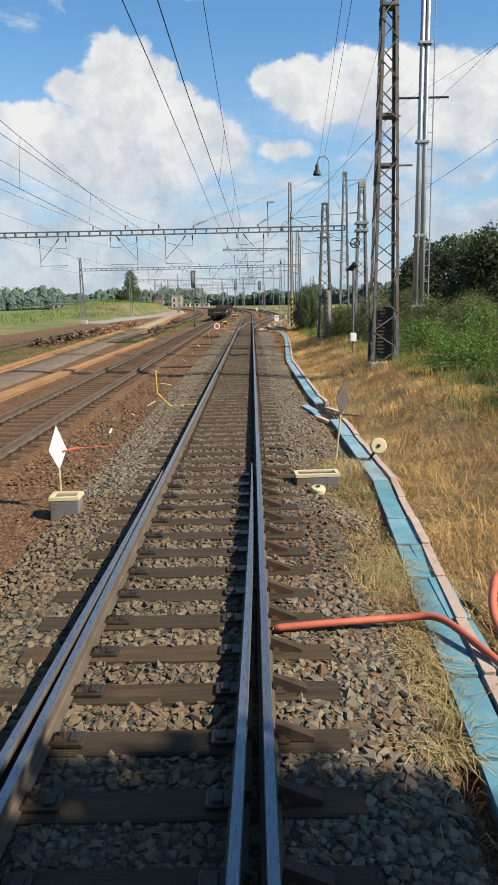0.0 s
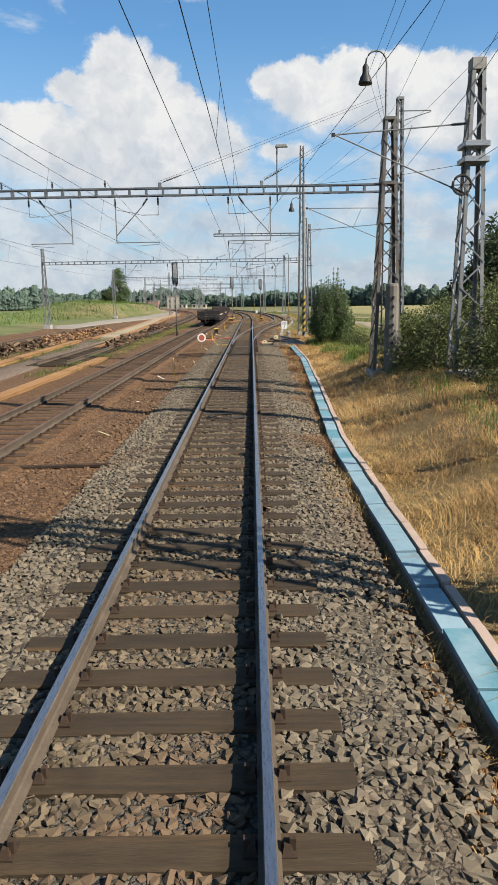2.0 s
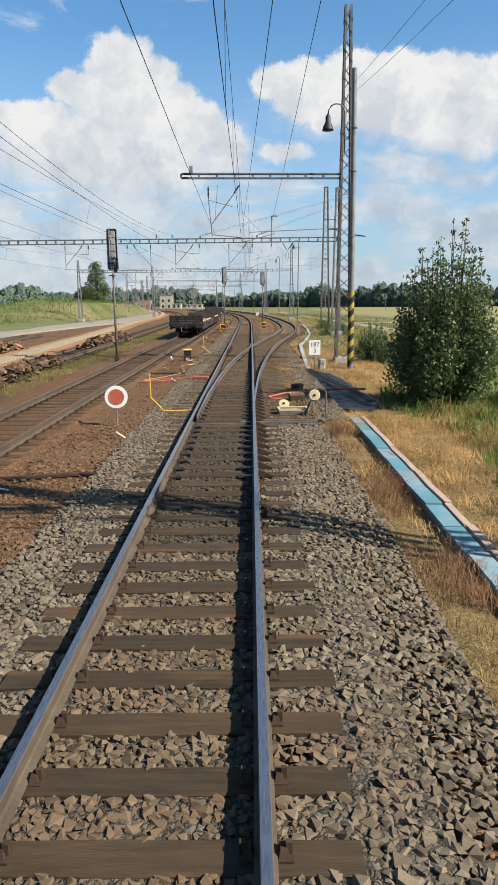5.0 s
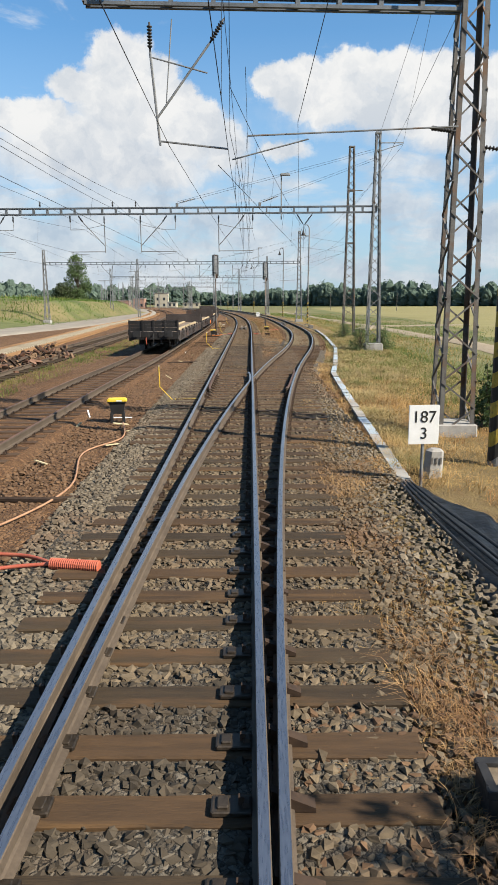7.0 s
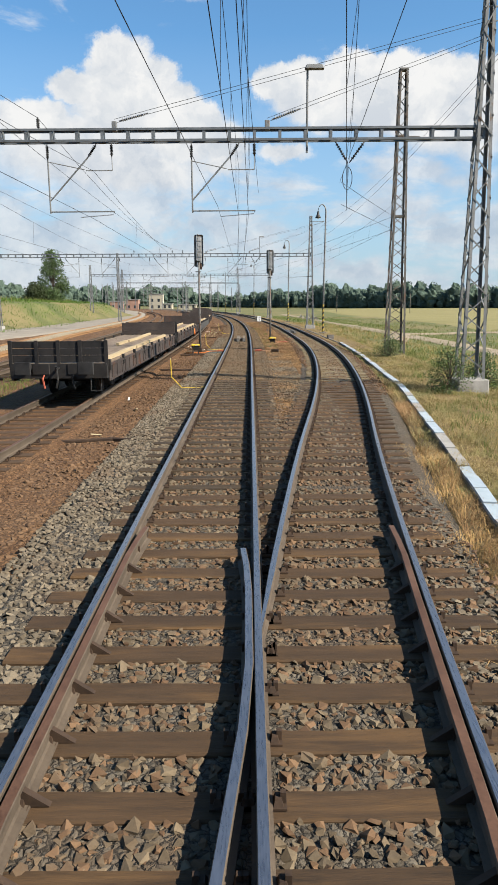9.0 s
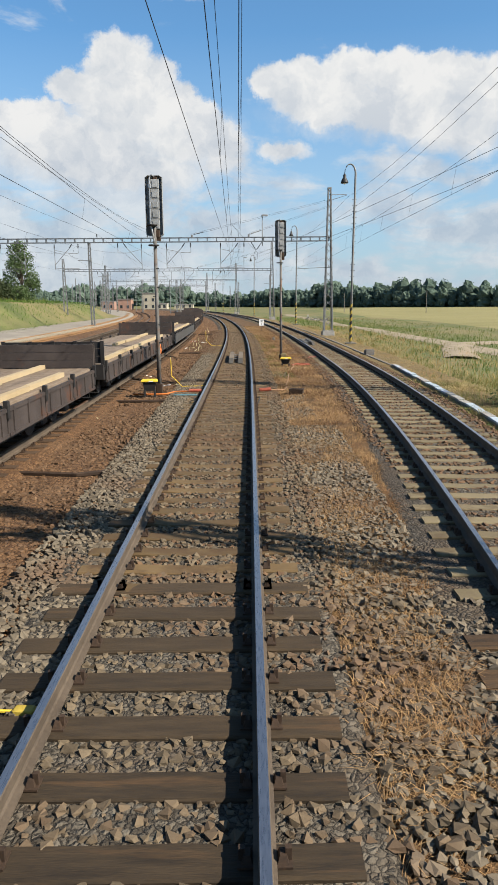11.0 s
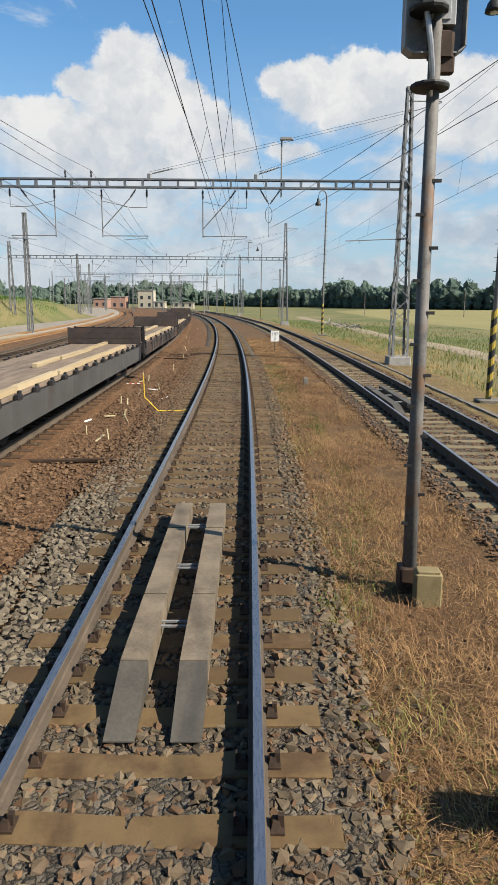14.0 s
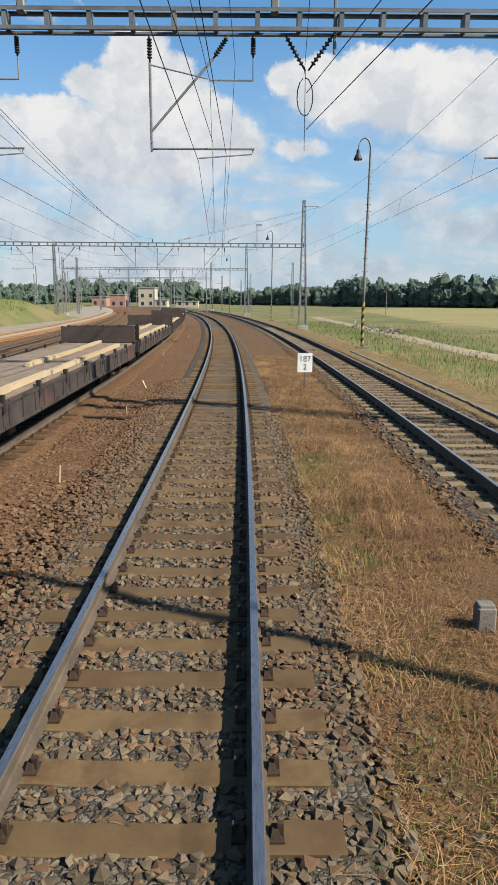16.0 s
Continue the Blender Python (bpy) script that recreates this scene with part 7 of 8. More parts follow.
cable_pot(2.34, 142.1, 0.52, 0.50, -6, "black cable pot with a bright yellow lid in dry grass")
lidded_box(2.40, 145.2, 0.26, 0.20, 0.42, -4, M_KHAKI, M_KHAKI, "faded khaki cable box in dry grass before a signal", False)
hose("conduit", [(2.62, 142.2, -0.22), (2.88, 142.42, -0.2), (3.21, 142.40, -0.18), (3.46, 142.22, -0.2), (3.34, 141.98, -0.18), (3.06, 141.92, -0.2), (2.82, 141.95, -0.22)], 0.032, M_RED, "orange-red conduit looped in dry grass beside a cable pot")
scrap = Shape()
for k in range(4):
    scrap.box((3.80 + 0.10 * k, 146.4 + 0.05 * (k % 2), -0.20 + 0.03 * (k % 2)), (0.13, 0.22, 0.012), bevel=0.004)
tagged(new("plastic_scrap", scrap.mesh("plastic_scrap", M_RED)), "crumpled scrap of red plastic in dry grass", "litter")
trestle(145.6, 0.05, 4.2, 0.225)
trestle(159.4, branch(159.4) - 0.25, 4.4, 0.24, M_RAMP, 0.16, "pair of dark steel beams lying between the branch rails")

# ---- grass ----
def blades(name, xs, ys, zs, height, width, bend, mat, seed, label, category="grass"):
    """Bent blades at the given feet, each two quads long."""
    rng = np.random.RandomState(seed)
    n = len(xs)
    h = height * rng.uniform(0.45, 1.25, n)
    w = width * rng.uniform(0.6, 1.3, n)
    az = np.array([5.0 * noise.noise(Vector((xs[i] * 1.1, ys[i] * 1.1, seed))) for i in range(n)]) + rng.normal(0, 1.1, n)
    h = h * np.array([0.95 + 0.9 * noise.noise(Vector((xs[i] * 0.7, ys[i] * 0.7, seed + 4))) for i in range(n)])
    lean = bend * rng.uniform(0.2, 1.4, n) * h
    dx, dy = np.cos(az), np.sin(az)
    fx, fy = -dy, dx
    base = np.stack([xs, ys, zs - 0.02], 1)
    side = np.stack([fx * w / 2, fy * w / 2, np.zeros(n)], 1)
    mid = base + np.stack([dx * lean * 0.35, dy * lean * 0.35, h * 0.58], 1)
    tip = base + np.stack([dx * lean, dy * lean, h * np.clip(1 - 0.25 * (lean / h), 0.3, 1)], 1)
    vs = np.stack([base - side, base + side, mid + side * 0.75, mid - side * 0.75, tip], 1).reshape(-1, 3)
    k = (np.arange(n) * 5)[:, None]
    fs = np.concatenate([np.array([[0, 1, 2]]) + k, np.array([[0, 2, 3]]) + k, np.array([[3, 2, 4]]) + k])
    ob = new(name, big_mesh(name, vs, fs, mat))
    return tagged(ob, label, category, "", "stuff")


def scatter(a, b, lo, hi, count, seed, clump=0.9, floor=-0.35, keep=None):
    """Feet of blades in clumps along the track; lo and hi give the edges as offsets."""
    rng = np.random.RandomState(seed)
    s = rng.uniform(a, b, count)
    lo_v = np.array([lo(v) for v in s]) if callable(lo) else np.full(count, lo)
    hi_v = np.array([hi(v) for v in s]) if callable(hi) else np.full(count, hi)
    o = lo_v + (hi_v - lo_v) * rng.uniform(0, 1, count)
    dens = np.array([noise.noise(Vector((o[i] * 0.9, s[i] * 0.55, seed))) + 0.6 * noise.noise(Vector((o[i] * 2.7, s[i] * 2.1, seed + 9))) for i in range(count)])
    m = rng.uniform(-0.55, 0.9, count) < dens * clump + 0.25
    if keep is not None:
        m &= keep(s, o)
    s, o = s[m], o[m]
    cx = np.array([centre(v) for v in s])
    ang = np.arctan(cx[:, 1])
    xs, ys = cx[:, 0] + o * np.cos(ang), s + o * np.sin(ang)
    zs = np.array([max(floor - 0.02 * max(0, o[i] - 2.4) + bank(s[i], o[i]), ground_z(xs[i], ys[i]) if abs(o[i]) > 6.9 else -9) for i in range(len(s))])
    return xs, ys, zs


DRY = "dry straw-yellow grass beside the track"


def not_tarp(s, o):
    return ~((s > 69) & (s < 81) & (o > 2.6) & (o < 4.35))


blades("dry_grass", *scatter(2.5, 68, lambda s: along(TROUGH, s) + 0.25, 6.4, 125000, 1, 0.5), 0.26, 0.0088, 1.7, M_DRY, 1, DRY)
blades("dry_grass", *scatter(66, 97, lambda s: 2.9 + max(0, s - 85) * 0.08, 7.2, 56000, 2, 0.6, keep=not_tarp), 0.26, 0.009, 1.7, M_DRY, 2, DRY)
blades("dry_grass", *scatter(2.5, 66, lambda s: along(TROUGH, s) - 0.75, lambda s: along(TROUGH, s) - 0.12, 20000, 3, 1.5), 0.15, 0.007, 1.3, M_DRY, 3, DRY)
blades("dead_tufts", *scatter(33, 67, lambda s: along(TROUGH, s) - 0.85, lambda s: along(TROUGH, s) - 0.10, 26000, 18, 2.6), 0.24, 0.007, 0.9, M_TUFT, 18, "tufts of dead red-brown weeds at the edge of the ballast", "weeds")
blades("dead_tufts", *scatter(3, 13, 1.5, lambda s: along(TROUGH, s) - 0.05, 12000, 19, 2.0, -0.27), 0.13, 0.006, 1.4, M_TUFT, 19, "dead brown grass on earthy ballast", "weeds")
blades("dry_grass", *scatter(72, 86, 1.85, 3.15, 34000, 24, 1.0, -0.25, keep=not_tarp), 0.13, 0.0065, 1.5, M_DRY_RED, 24, "straw-brown dead grass beside the ballast")
blades("dead_tufts", *scatter(74, 84, 1.9, 3.0, 6000, 20, 1.6, -0.27, keep=not_tarp), 0.13, 0.006, 1.4, M_TUFT, 20, "dead brown grass on earthy ballast", "weeds")
blades("dry_grass", *scatter(108, 196, 1.45, lambda s: max(1.6, branch(s) - 1.4), 215000, 4, 0.45, -0.26), 0.115, 0.0072, 2.2, M_DRY_RED, 4, "matted dry grass between the two tracks")
blades("dry_grass", *scatter(122, 190, 1.6, lambda s: max(1.7, branch(s) - 1.5), 50000, 21, 2.6, -0.27), 0.19, 0.0075, 1.5, M_DRY_RED, 21, "tufts of dry grass between the two tracks")
blades("dead_tufts", *scatter(124, 170, 1.45, 3.4, 16000, 22, 3.0, -0.27), 0.17, 0.0065, 1.0, M_TUFT, 22, "tufts of dead red-brown weeds between the two tracks", "weeds")
blades("dry_grass", *scatter(104, 215, lambda s: branch(s) + 1.7, lambda s: branch(s) + 4.0, 22000, 5, 1.2, -0.36), 0.22, 0.009, 0.9, M_DRY, 5, DRY)
blades("dry_grass", *scatter(67, 104, lambda s: branch(s) + 1.15, lambda s: branch(s) + 2.1, 24000, 12, 1.5, -0.27), 0.14, 0.007, 1.3, M_DRY, 12, DRY)
blades("dry_grass", *scatter(2, 70, 5.2, 8.0, 12000, 13, 1.0, -0.4), 0.42, 0.010, 0.8, M_DRY, 13, DRY)
blades("dry_grass", *scatter(105, 200, lambda s: 8.3, 15.0, 15000, 14, 1.3, -0.6), 0.30, 0.014, 0.8, M_DRY, 14, DRY)
blades("dead_tufts", *scatter(134, 186, 1.15, 1.75, 26000, 28, 1.8, -0.24), 0.09, 0.006, 1.6, M_DRY_RED, 28, "dry grass creeping into the ballast", "weeds")
blades("green_weeds", *scatter(140, 265, 11.0, 32.0, 10000, 30, 1.8, -0.8), 0.36, 0.04, 1.0, M_GREEN, 30, "clumps of tall green weeds in the meadow", "weeds")
blades("dry_grass", *scatter(82, 118, lambda s: along(TROUGH_B, s) - 0.55, lambda s: along(TROUGH_B, s) - 0.12, 14000, 31, 2.0, -0.3), 0.18, 0.008, 1.6, M_DRY_RED, 31, "dead grass along the cable trough")
blades("dry_grass", *scatter(82, 118, lambda s: along(TROUGH_B, s) + 0.05, lambda s: along(TROUGH_B, s) + 0.9, 22000, 32, 1.6, -0.3), 0.26, 0.009, 1.8, M_STRAW, 32, "straw grass hanging over the cable trough")
blades("dry_grass", *scatter(4.0, 12.5, 1.7, lambda s: along(TROUGH, s) - 0.1, 16000, 33, 1.4, -0.26), 0.14, 0.008, 1.9, M_STRAW, 33, "straw-coloured dead grass lying on the ballast")
STRAW = "pale straw-coloured grass beside the branch track"
blades("dry_grass", *scatter(91, 136, lambda s: branch(s) + 1.75 if s > 100 else 4.2 + max(0, s - 91) * 0.12, 9.5, 95000, 25, 0.7, -0.36), 0.30, 0.010, 1.5, M_STRAW, 25, STRAW)
blades("dry_grass", *scatter(136, 200, lambda s: branch(s) + 2.2, 10.5, 26000, 26, 1.0, -0.45), 0.25, 0.012, 1.0, M_STRAW, 26, STRAW)
GREEN = "tall green weeds and grass on the bank beside the track"
blades("green_weeds", *scatter(136, 172, 1.35, 2.5, 13000, 15, 2.6, -0.26), 0.13, 0.009, 1.0, M_GREEN, 15, "small green weeds at the edge of the ballast", "weeds")
blades("green_weeds", *scatter(3, 34, lambda s: 5.7 + 0.8 * noise.noise(Vector((s * 0.4, 7.0, 0))), 12.0, 36000, 29, 0.9, -0.4), 0.36, 0.017, 1.0, M_LUSH, 29, GREEN, "weeds")
blades("green_weeds", *scatter(2, 66, lambda s: 4.9 + 1.2 * noise.noise(Vector((s * 0.21, 3.0, 0))), 14.0, 60000, 6, 0.7, -0.4), 0.46, 0.014, 0.7, M_GREEN, 6, GREEN, "weeds")
blades("green_weeds", *scatter(88, 136, 5.4, 11.0, 40000, 27, 1.2, -0.36), 0.32, 0.012, 0.9, M_GREEN, 27, GREEN, "weeds")
blades("green_weeds", *scatter(60, 140, lambda s: 6.4 - 1.0 * ease((s - 86) / 8), 15.0, 42000, 7, 0.8, -0.5), 0.30, 0.014, 0.7, M_GREEN, 7, GREEN, "weeds")
blades("green_weeds", *scatter(130, 250, 9.2, 24.0, 24000, 8, 1.0, -0.75), 0.32, 0.028, 0.6, M_GREEN, 8, GREEN, "weeds")
blades("green_weeds", *scatter(50, 126, -9.2, -7.3, 16000, 9, 1.4, -0.36), 0.22, 0.016, 0.7, M_GREEN, 9, "low green weeds between the yard tracks", "weeds")
blades("green_weeds", *scatter(8, 75, -19.5, -12.5, 22000, 23, 1.6, -0.36), 0.20, 0.022, 0.7, M_GREEN, 23, "low green weeds between old yard tracks", "weeds")
blades("green_weeds", *scatter(20, 105, -13.2, -11.8, 9000, 10, 1.6, -0.36), 0.20, 0.02, 0.7, M_GREEN, 10, "low green weeds between the yard tracks", "weeds")
blades("green_weeds", *scatter(166, 262, -46.0, -24.0, 20000, 16, 1.2, -2.0), 0.38, 0.06, 0.9, M_LUSH, 16, "tall green grass on a mound beyond the road", "weeds")
blades("crop_plants", *scatter(60, 330, -60.0, -31.5, 16000, 11, 0.4, 0.2), 0.8, 0.09, 0.5, M_GREEN, 11, "rows of leafy green crop in a field", "crop")


# ---- trees and bushes ----
def leafage(centres, count, leaf, seed):
    """Many small leaf quads round clump centres (x, y, z, radius)."""
    rng = np.random.RandomState(seed)
    c = np.array(centres)
    wgt = c[:, 3] ** 2
    idx = rng.choice(len(c), count, p=wgt / wgt.sum())
    d = rng.normal(size=(count, 3))
    d /= np.linalg.norm(d, axis=1)[:, None]
    r = c[idx, 3] * rng.uniform(0.35, 1.08, count) ** 0.6
    p = c[idx, :3] + d * r[:, None] * np.array([1, 1, 0.85])
    u = rng.normal(size=(count, 3))
    u /= np.linalg.norm(u, axis=1)[:, None]
    v = np.cross(u, d + rng.normal(size=(count, 3)) * 0.6)
    v /= np.linalg.norm(v, axis=1)[:, None] + 1e-9
    sz = leaf * rng.uniform(0.6, 1.4, count)[:, None]
    u, v = u * sz, v * sz * 0.55
    vs = np.stack([p - u, p - v * 0.9, p + u, p + v * 0.9], 1).reshape(-1, 3)
    fs = np.arange(count * 4).reshape(-1, 4)
    return vs, fs


def tree(name, x, y, h, spread_r, label, leaf, count, seed, mat, trunk=0.16, bush=False, category="tree"):
    rng = random.Random(seed)
    z0 = ground_z(x, y)
    th = thing(name, label, category)
    limbs = Shape()
    top = Vector((x + rng.uniform(-0.2, 0.2), y, z0 + h * 0.9))
    limbs.tube([(x, y, z0 - 0.1), (x + 0.05, y, z0 + h * 0.4), top], trunk, 8, r_end=0.02)
    clumps = []
    n = 64 if bush else 26
    for k in range(n):
        t = rng.uniform(0.02 if bush else 0.30, 1.0)
        a = rng.uniform(0, 2 * math.pi)
        prof = (math.sin(math.pi * (0.34 + 0.62 * t)) ** 0.8) if bush else math.sin(math.pi * (0.12 + 0.80 * (t - 0.25) / 0.75)) ** 0.6
        r = spread_r * prof * rng.uniform(0.35, 0.95)
        c = Vector((x + math.cos(a) * r, y + math.sin(a) * r, z0 + h * t * 0.95))
        clumps.append((c.x, c.y, c.z, spread_r * rng.uniform(0.22, 0.42) * (1.15 if bush else 1.0)))
        st = Vector((x, y, z0 + h * t * (0.45 if bush else 0.55)))
        limbs.tube([st, st.lerp(c, 0.55) + Vector((0, 0, 0.1)), c], trunk * 0.35, 5, r_end=0.01)
    part("trunk", limbs, M_BARK, th)
    vs, fs = leafage(clumps, count, leaf, seed)
    part("crown", big_mesh("crown", vs, fs, mat), None, th)
    return th


BIG = "large dark-green broadleaf tree at the edge of the weeds"
# Unseen tree, added so that its shade falls on the first metres of track.
tree("tree", 8.85, -2.7, 9.6, 3.05, BIG, 0.16, 12000, 39, M_LEAF, 0.16)
def shoot_bush(x, y, h, r, label, leaf, count, seed, mat, stems=64):
    """A bush of many stems fanning out of one foot, each leafy to a slender tip."""
    rng = random.Random(seed)
    z0 = ground_z(x, y)
    th = thing("bush", label, "bush")
    limbs, clumps = Shape(), []
    for k in range(stems):
        a, q = k * 2.39996 + rng.uniform(-0.3, 0.3), math.sqrt((k + 0.5) / stems)
        foot = Vector((x + 0.3 * q * math.cos(a), y + 0.3 * q * math.sin(a), z0 - 0.05))
        tip = Vector((x + r * q * math.cos(a), y + r * q * math.sin(a), z0 + h * (1.0 - 0.66 * q ** 2.4) * rng.uniform(0.84, 1.08)))
        out = Vector((math.cos(a), math.sin(a), 0)) * r * 0.22 * q
        mid = foot.lerp(tip, 0.5) + out
        limbs.tube([foot, mid, tip], 0.035, 5, r_end=0.006)
        for t, cr in ((0.22, 0.36), (0.36, 0.42), (0.5, 0.42), (0.64, 0.36), (0.76, 0.27), (0.86, 0.19), (0.93, 0.13), (0.99, 0.09)):
            p = foot.lerp(tip, t) + out * (1 - abs(2 * t - 1))
            clumps.append((p.x, p.y, p.z, cr * r / 1.75 * rng.uniform(0.8, 1.2)))
    part("trunk", limbs, M_BARK, th)
    vs, fs = leafage(clumps, count, leaf, seed)
    part("crown", big_mesh("crown", vs, fs, mat), None, th)
    return th


shoot_bush(6.4, 70.9, 5.3, 1.72, "dense dark-green bush with upright shoots beside the track", 0.055, 34000, 3, M_LEAF, 80)
shoot_bush(7.15, 87.1, 2.3, 1.0, "leafy green bush with upright shoots beside a mast", 0.06, 5000, 5, M_LEAF, 34)
blades("green_weeds", *scatter(50, 74, lambda s: 5.1 + 0.5 * math.sin(s * 0.6), 9.6, 20000, 17, 0.9, -0.4), 0.55, 0.030, 1.2, M_GREEN, 17, GREEN, "weeds")
for k, (x, y, h, r) in enumerate(((17.5, 66.0, 8.6, 4.2), (22.0, 60.0, 9.2, 5.0), (27.5, 70.0, 8.6, 5.0), (17.0, 48.0, 6.2, 3.6), (20.5, 41.0, 5.6, 3.8), (14.6, 60.0, 6.0, 2.8), (24.0, 50.0, 7.5, 4.5), (31.0, 58.0, 8.0, 5.0))):
    tree("tree", x, y, h, r, BIG, 0.14, 12500, 40 + k, M_LEAF_DARK, 0.22, k > 2)
tree("tree", -38.4, 232.0, 9.8, 3.0, "ragged leafy tree standing on a grassy bank", 0.17, 8000, 61, M_LEAF, 0.18, True)
tree("bush", -41.5, 230.0, 3.4, 2.4, "dark bush at the foot of a ragged tree", 0.15, 5000, 63, M_LEAF_DARK, 0.1, True, "bush")
for k, (x, y, h) in enumerate(((7.5, 113.6, 1.7), (9.1, 115.0, 1.3), (8.6, 129.6, 1.2))):
    tree("shrub", x, y, h, 0.8, "leafy green weed bush at the foot of a mast", 0.035, 2600, 90 + k, M_LEAF, 0.03, True, "shrub")
tree("bush", -25.5, 60.0, 4.6, 2.6, "green bush at the field edge", 0.16, 3600, 66, M_LEAF, 0.1, True, "bush")
for k, (x, y, h) in enumerate(((7.2, 14.5, 1.1), (8.3, 17.5, 1.4), (7.0, 20.5, 1.0), (8.4, 23.5, 1.5), (7.3, 27.5, 1.2), (9.6, 21.0, 1.8))):
    tree("shrub", x, y, h, 1.1 + 0.2 * h, "lush bright-green weed bush on the bank", 0.04, 4600, 110 + k, M_LUSH, 0.03, True, "shrub")
for k, (x, y, h) in enumerate(((6.5, 42.4, 1.9), (7.5, 39.4, 2.2), (6.4, 45.6, 1.7), (8.2, 42.6, 2.4))):
    tree("shrub", x, y, h, 1.0 + 0.2 * h, "dense green weed bush round the foot of a mast", 0.045, 5200, 120 + k, M_SHRUB, 0.04, True, "shrub")
for k, (x, y, h) in enumerate(((12.3, 27.0, 1.9), (13.5, 42.0, 2.2), (7.6, 44.5, 1.5), (8.6, 48.0, 1.9), (7.3, 51.5, 1.3), (9.4, 52.5, 2.2), (8.2, 57.0, 1.6), (9.8, 60.5, 1.9), (7.4, 35.5, 1.3), (8.9, 33.0, 1.7), (8.0, 38.5, 1.5), (10.2, 40.5, 2.3), (9.6, 29.5, 1.8), (7.2, 63.5, 1.2), (11.2, 47.0, 2.4), (11.5, 34.5, 2.2))):
    tree("shrub", x, y, h, 1.0 + 0.25 * h, "straggly green shrub among tall weeds", 0.04, 4200, 70 + k, M_SHRUB, 0.04, True, "shrub")


def far_wood(x0, y0, x1, y1, depth, h0, h1, count, seed, label, mat=M_FAR_HAZED):
    """A distant belt of trees: rows of rounded crowns of uneven height, each reaching to the ground, covered in leaf clumps."""
    rng = np.random.RandomState(seed)
    length = math.hypot(x1 - x0, y1 - y0)
    d = Vector((x1 - x0, y1 - y0, 0)).normalized()
    nn = Vector((-d.y, d.x, 0))
    nu, nv = 9, 7
    unit = np.array([(math.sin(math.pi * k / nv) * math.cos(2 * math.pi * i / nu), math.sin(math.pi * k / nv) * math.sin(2 * math.pi * i / nu), math.cos(math.pi * k / nv)) for k in range(nv + 1) for i in range(nu)])
    quads = np.array([(k * nu + i, k * nu + (i + 1) % nu, (k + 1) * nu + (i + 1) % nu, (k + 1) * nu + i) for k in range(nv) for i in range(nu)])
    vs, fs, clumps, u = [], [], [], 0.0
    while u < length:
        grove = 0.5 + 0.9 * noise.noise(Vector((u * 0.02, seed, 0)))
        for row in (-1, 0, 1):
            h = max(4.0, h0 + (h1 - h0) * (grove + rng.uniform(-0.35, 0.45))) * (0.8 if row else 1.0)
            r = h * rng.uniform(0.24, 0.36)
            q = row * depth * 0.33 + rng.uniform(-1.5, 1.5)
            w = u + rng.uniform(-2.0, 2.0)
            x, y = x0 + d.x * w + nn.x * q, y0 + d.y * w + nn.y * q
            z = ground_z(x, y)
            for zc, rr, rz in ((z + h * 0.62, r, h * 0.40), (z + h * 0.22, r * 1.2, h * 0.26)):
                lump = np.array([0.86 + 0.34 * noise.noise(Vector(p * 1.9) + Vector((w, q, zc))) + 0.34 * noise.noise(Vector(p * 5.3) + Vector((q, w, zc))) for p in unit])[:, None]
                base = sum(len(v) for v in vs)
                vs.append(unit * lump * np.array([rr, rr, rz]) + np.array([x, y, zc]))
                fs.append(quads + base)
                clumps.append((x, y, zc, rr * 1.1))
                clumps += [(x + rng.uniform(-0.5, 0.5) * rr, y + rng.uniform(-0.5, 0.5) * rr, zc + rz * rng.uniform(0.1, 0.75), rr * rng.uniform(0.35, 0.7)) for _ in range(3)]
        u += rng.uniform(2.6, 5.2)
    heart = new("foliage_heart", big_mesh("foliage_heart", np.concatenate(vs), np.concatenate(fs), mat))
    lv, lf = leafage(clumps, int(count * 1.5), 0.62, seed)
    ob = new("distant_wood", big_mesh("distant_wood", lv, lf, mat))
    heart.parent = ob
    return tagged(ob, label, "wood", "", "stuff")


WOOD = "distant belt of haze-tinted dark-green trees along the horizon"
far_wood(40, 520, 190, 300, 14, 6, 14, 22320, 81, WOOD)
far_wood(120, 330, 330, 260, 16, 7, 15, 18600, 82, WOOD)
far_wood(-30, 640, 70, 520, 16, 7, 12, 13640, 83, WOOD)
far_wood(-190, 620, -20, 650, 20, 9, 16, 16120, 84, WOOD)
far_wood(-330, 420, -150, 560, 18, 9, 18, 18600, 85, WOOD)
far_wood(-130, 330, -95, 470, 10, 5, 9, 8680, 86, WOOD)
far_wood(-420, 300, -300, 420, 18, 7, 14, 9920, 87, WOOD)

# ---- fields, paths ----
def patch(name, pts, mat, label, category, lift=0.03, step=6.0):
    """A piece of field inside a polygon of corners, laid over the ground."""
    bm = bmesh.new()
    f = bm.faces.new([bm.verts.new((x, y, 0)) for x, y in pts])
    bmesh.ops.triangulate(bm, faces=[f])
    for _ in range(5):
        long = [e for e in bm.edges if e.calc_length() > step * 2]
        if not long or len(bm.verts) > 5000:
            break
        bmesh.ops.subdivide_edges(bm, edges=long, cuts=1)
        bmesh.ops.triangulate(bm, faces=bm.faces[:])
    for v in bm.verts:
        v.co.z = ground_z(v.co.x, v.co.y) + (-0.25 if v.is_boundary else lift)
    bmesh.ops.recalc_face_normals(bm, faces=bm.faces[:])
    me = bpy.data.meshes.new(name)
    bm.to_mesh(me)
    bm.free()
    me.materials.append(mat)
    if me.polygons and me.polygons[0].normal.z < 0:
        me.flip_normals()
    return tagged(new(name, me), label, category, "", "structure")


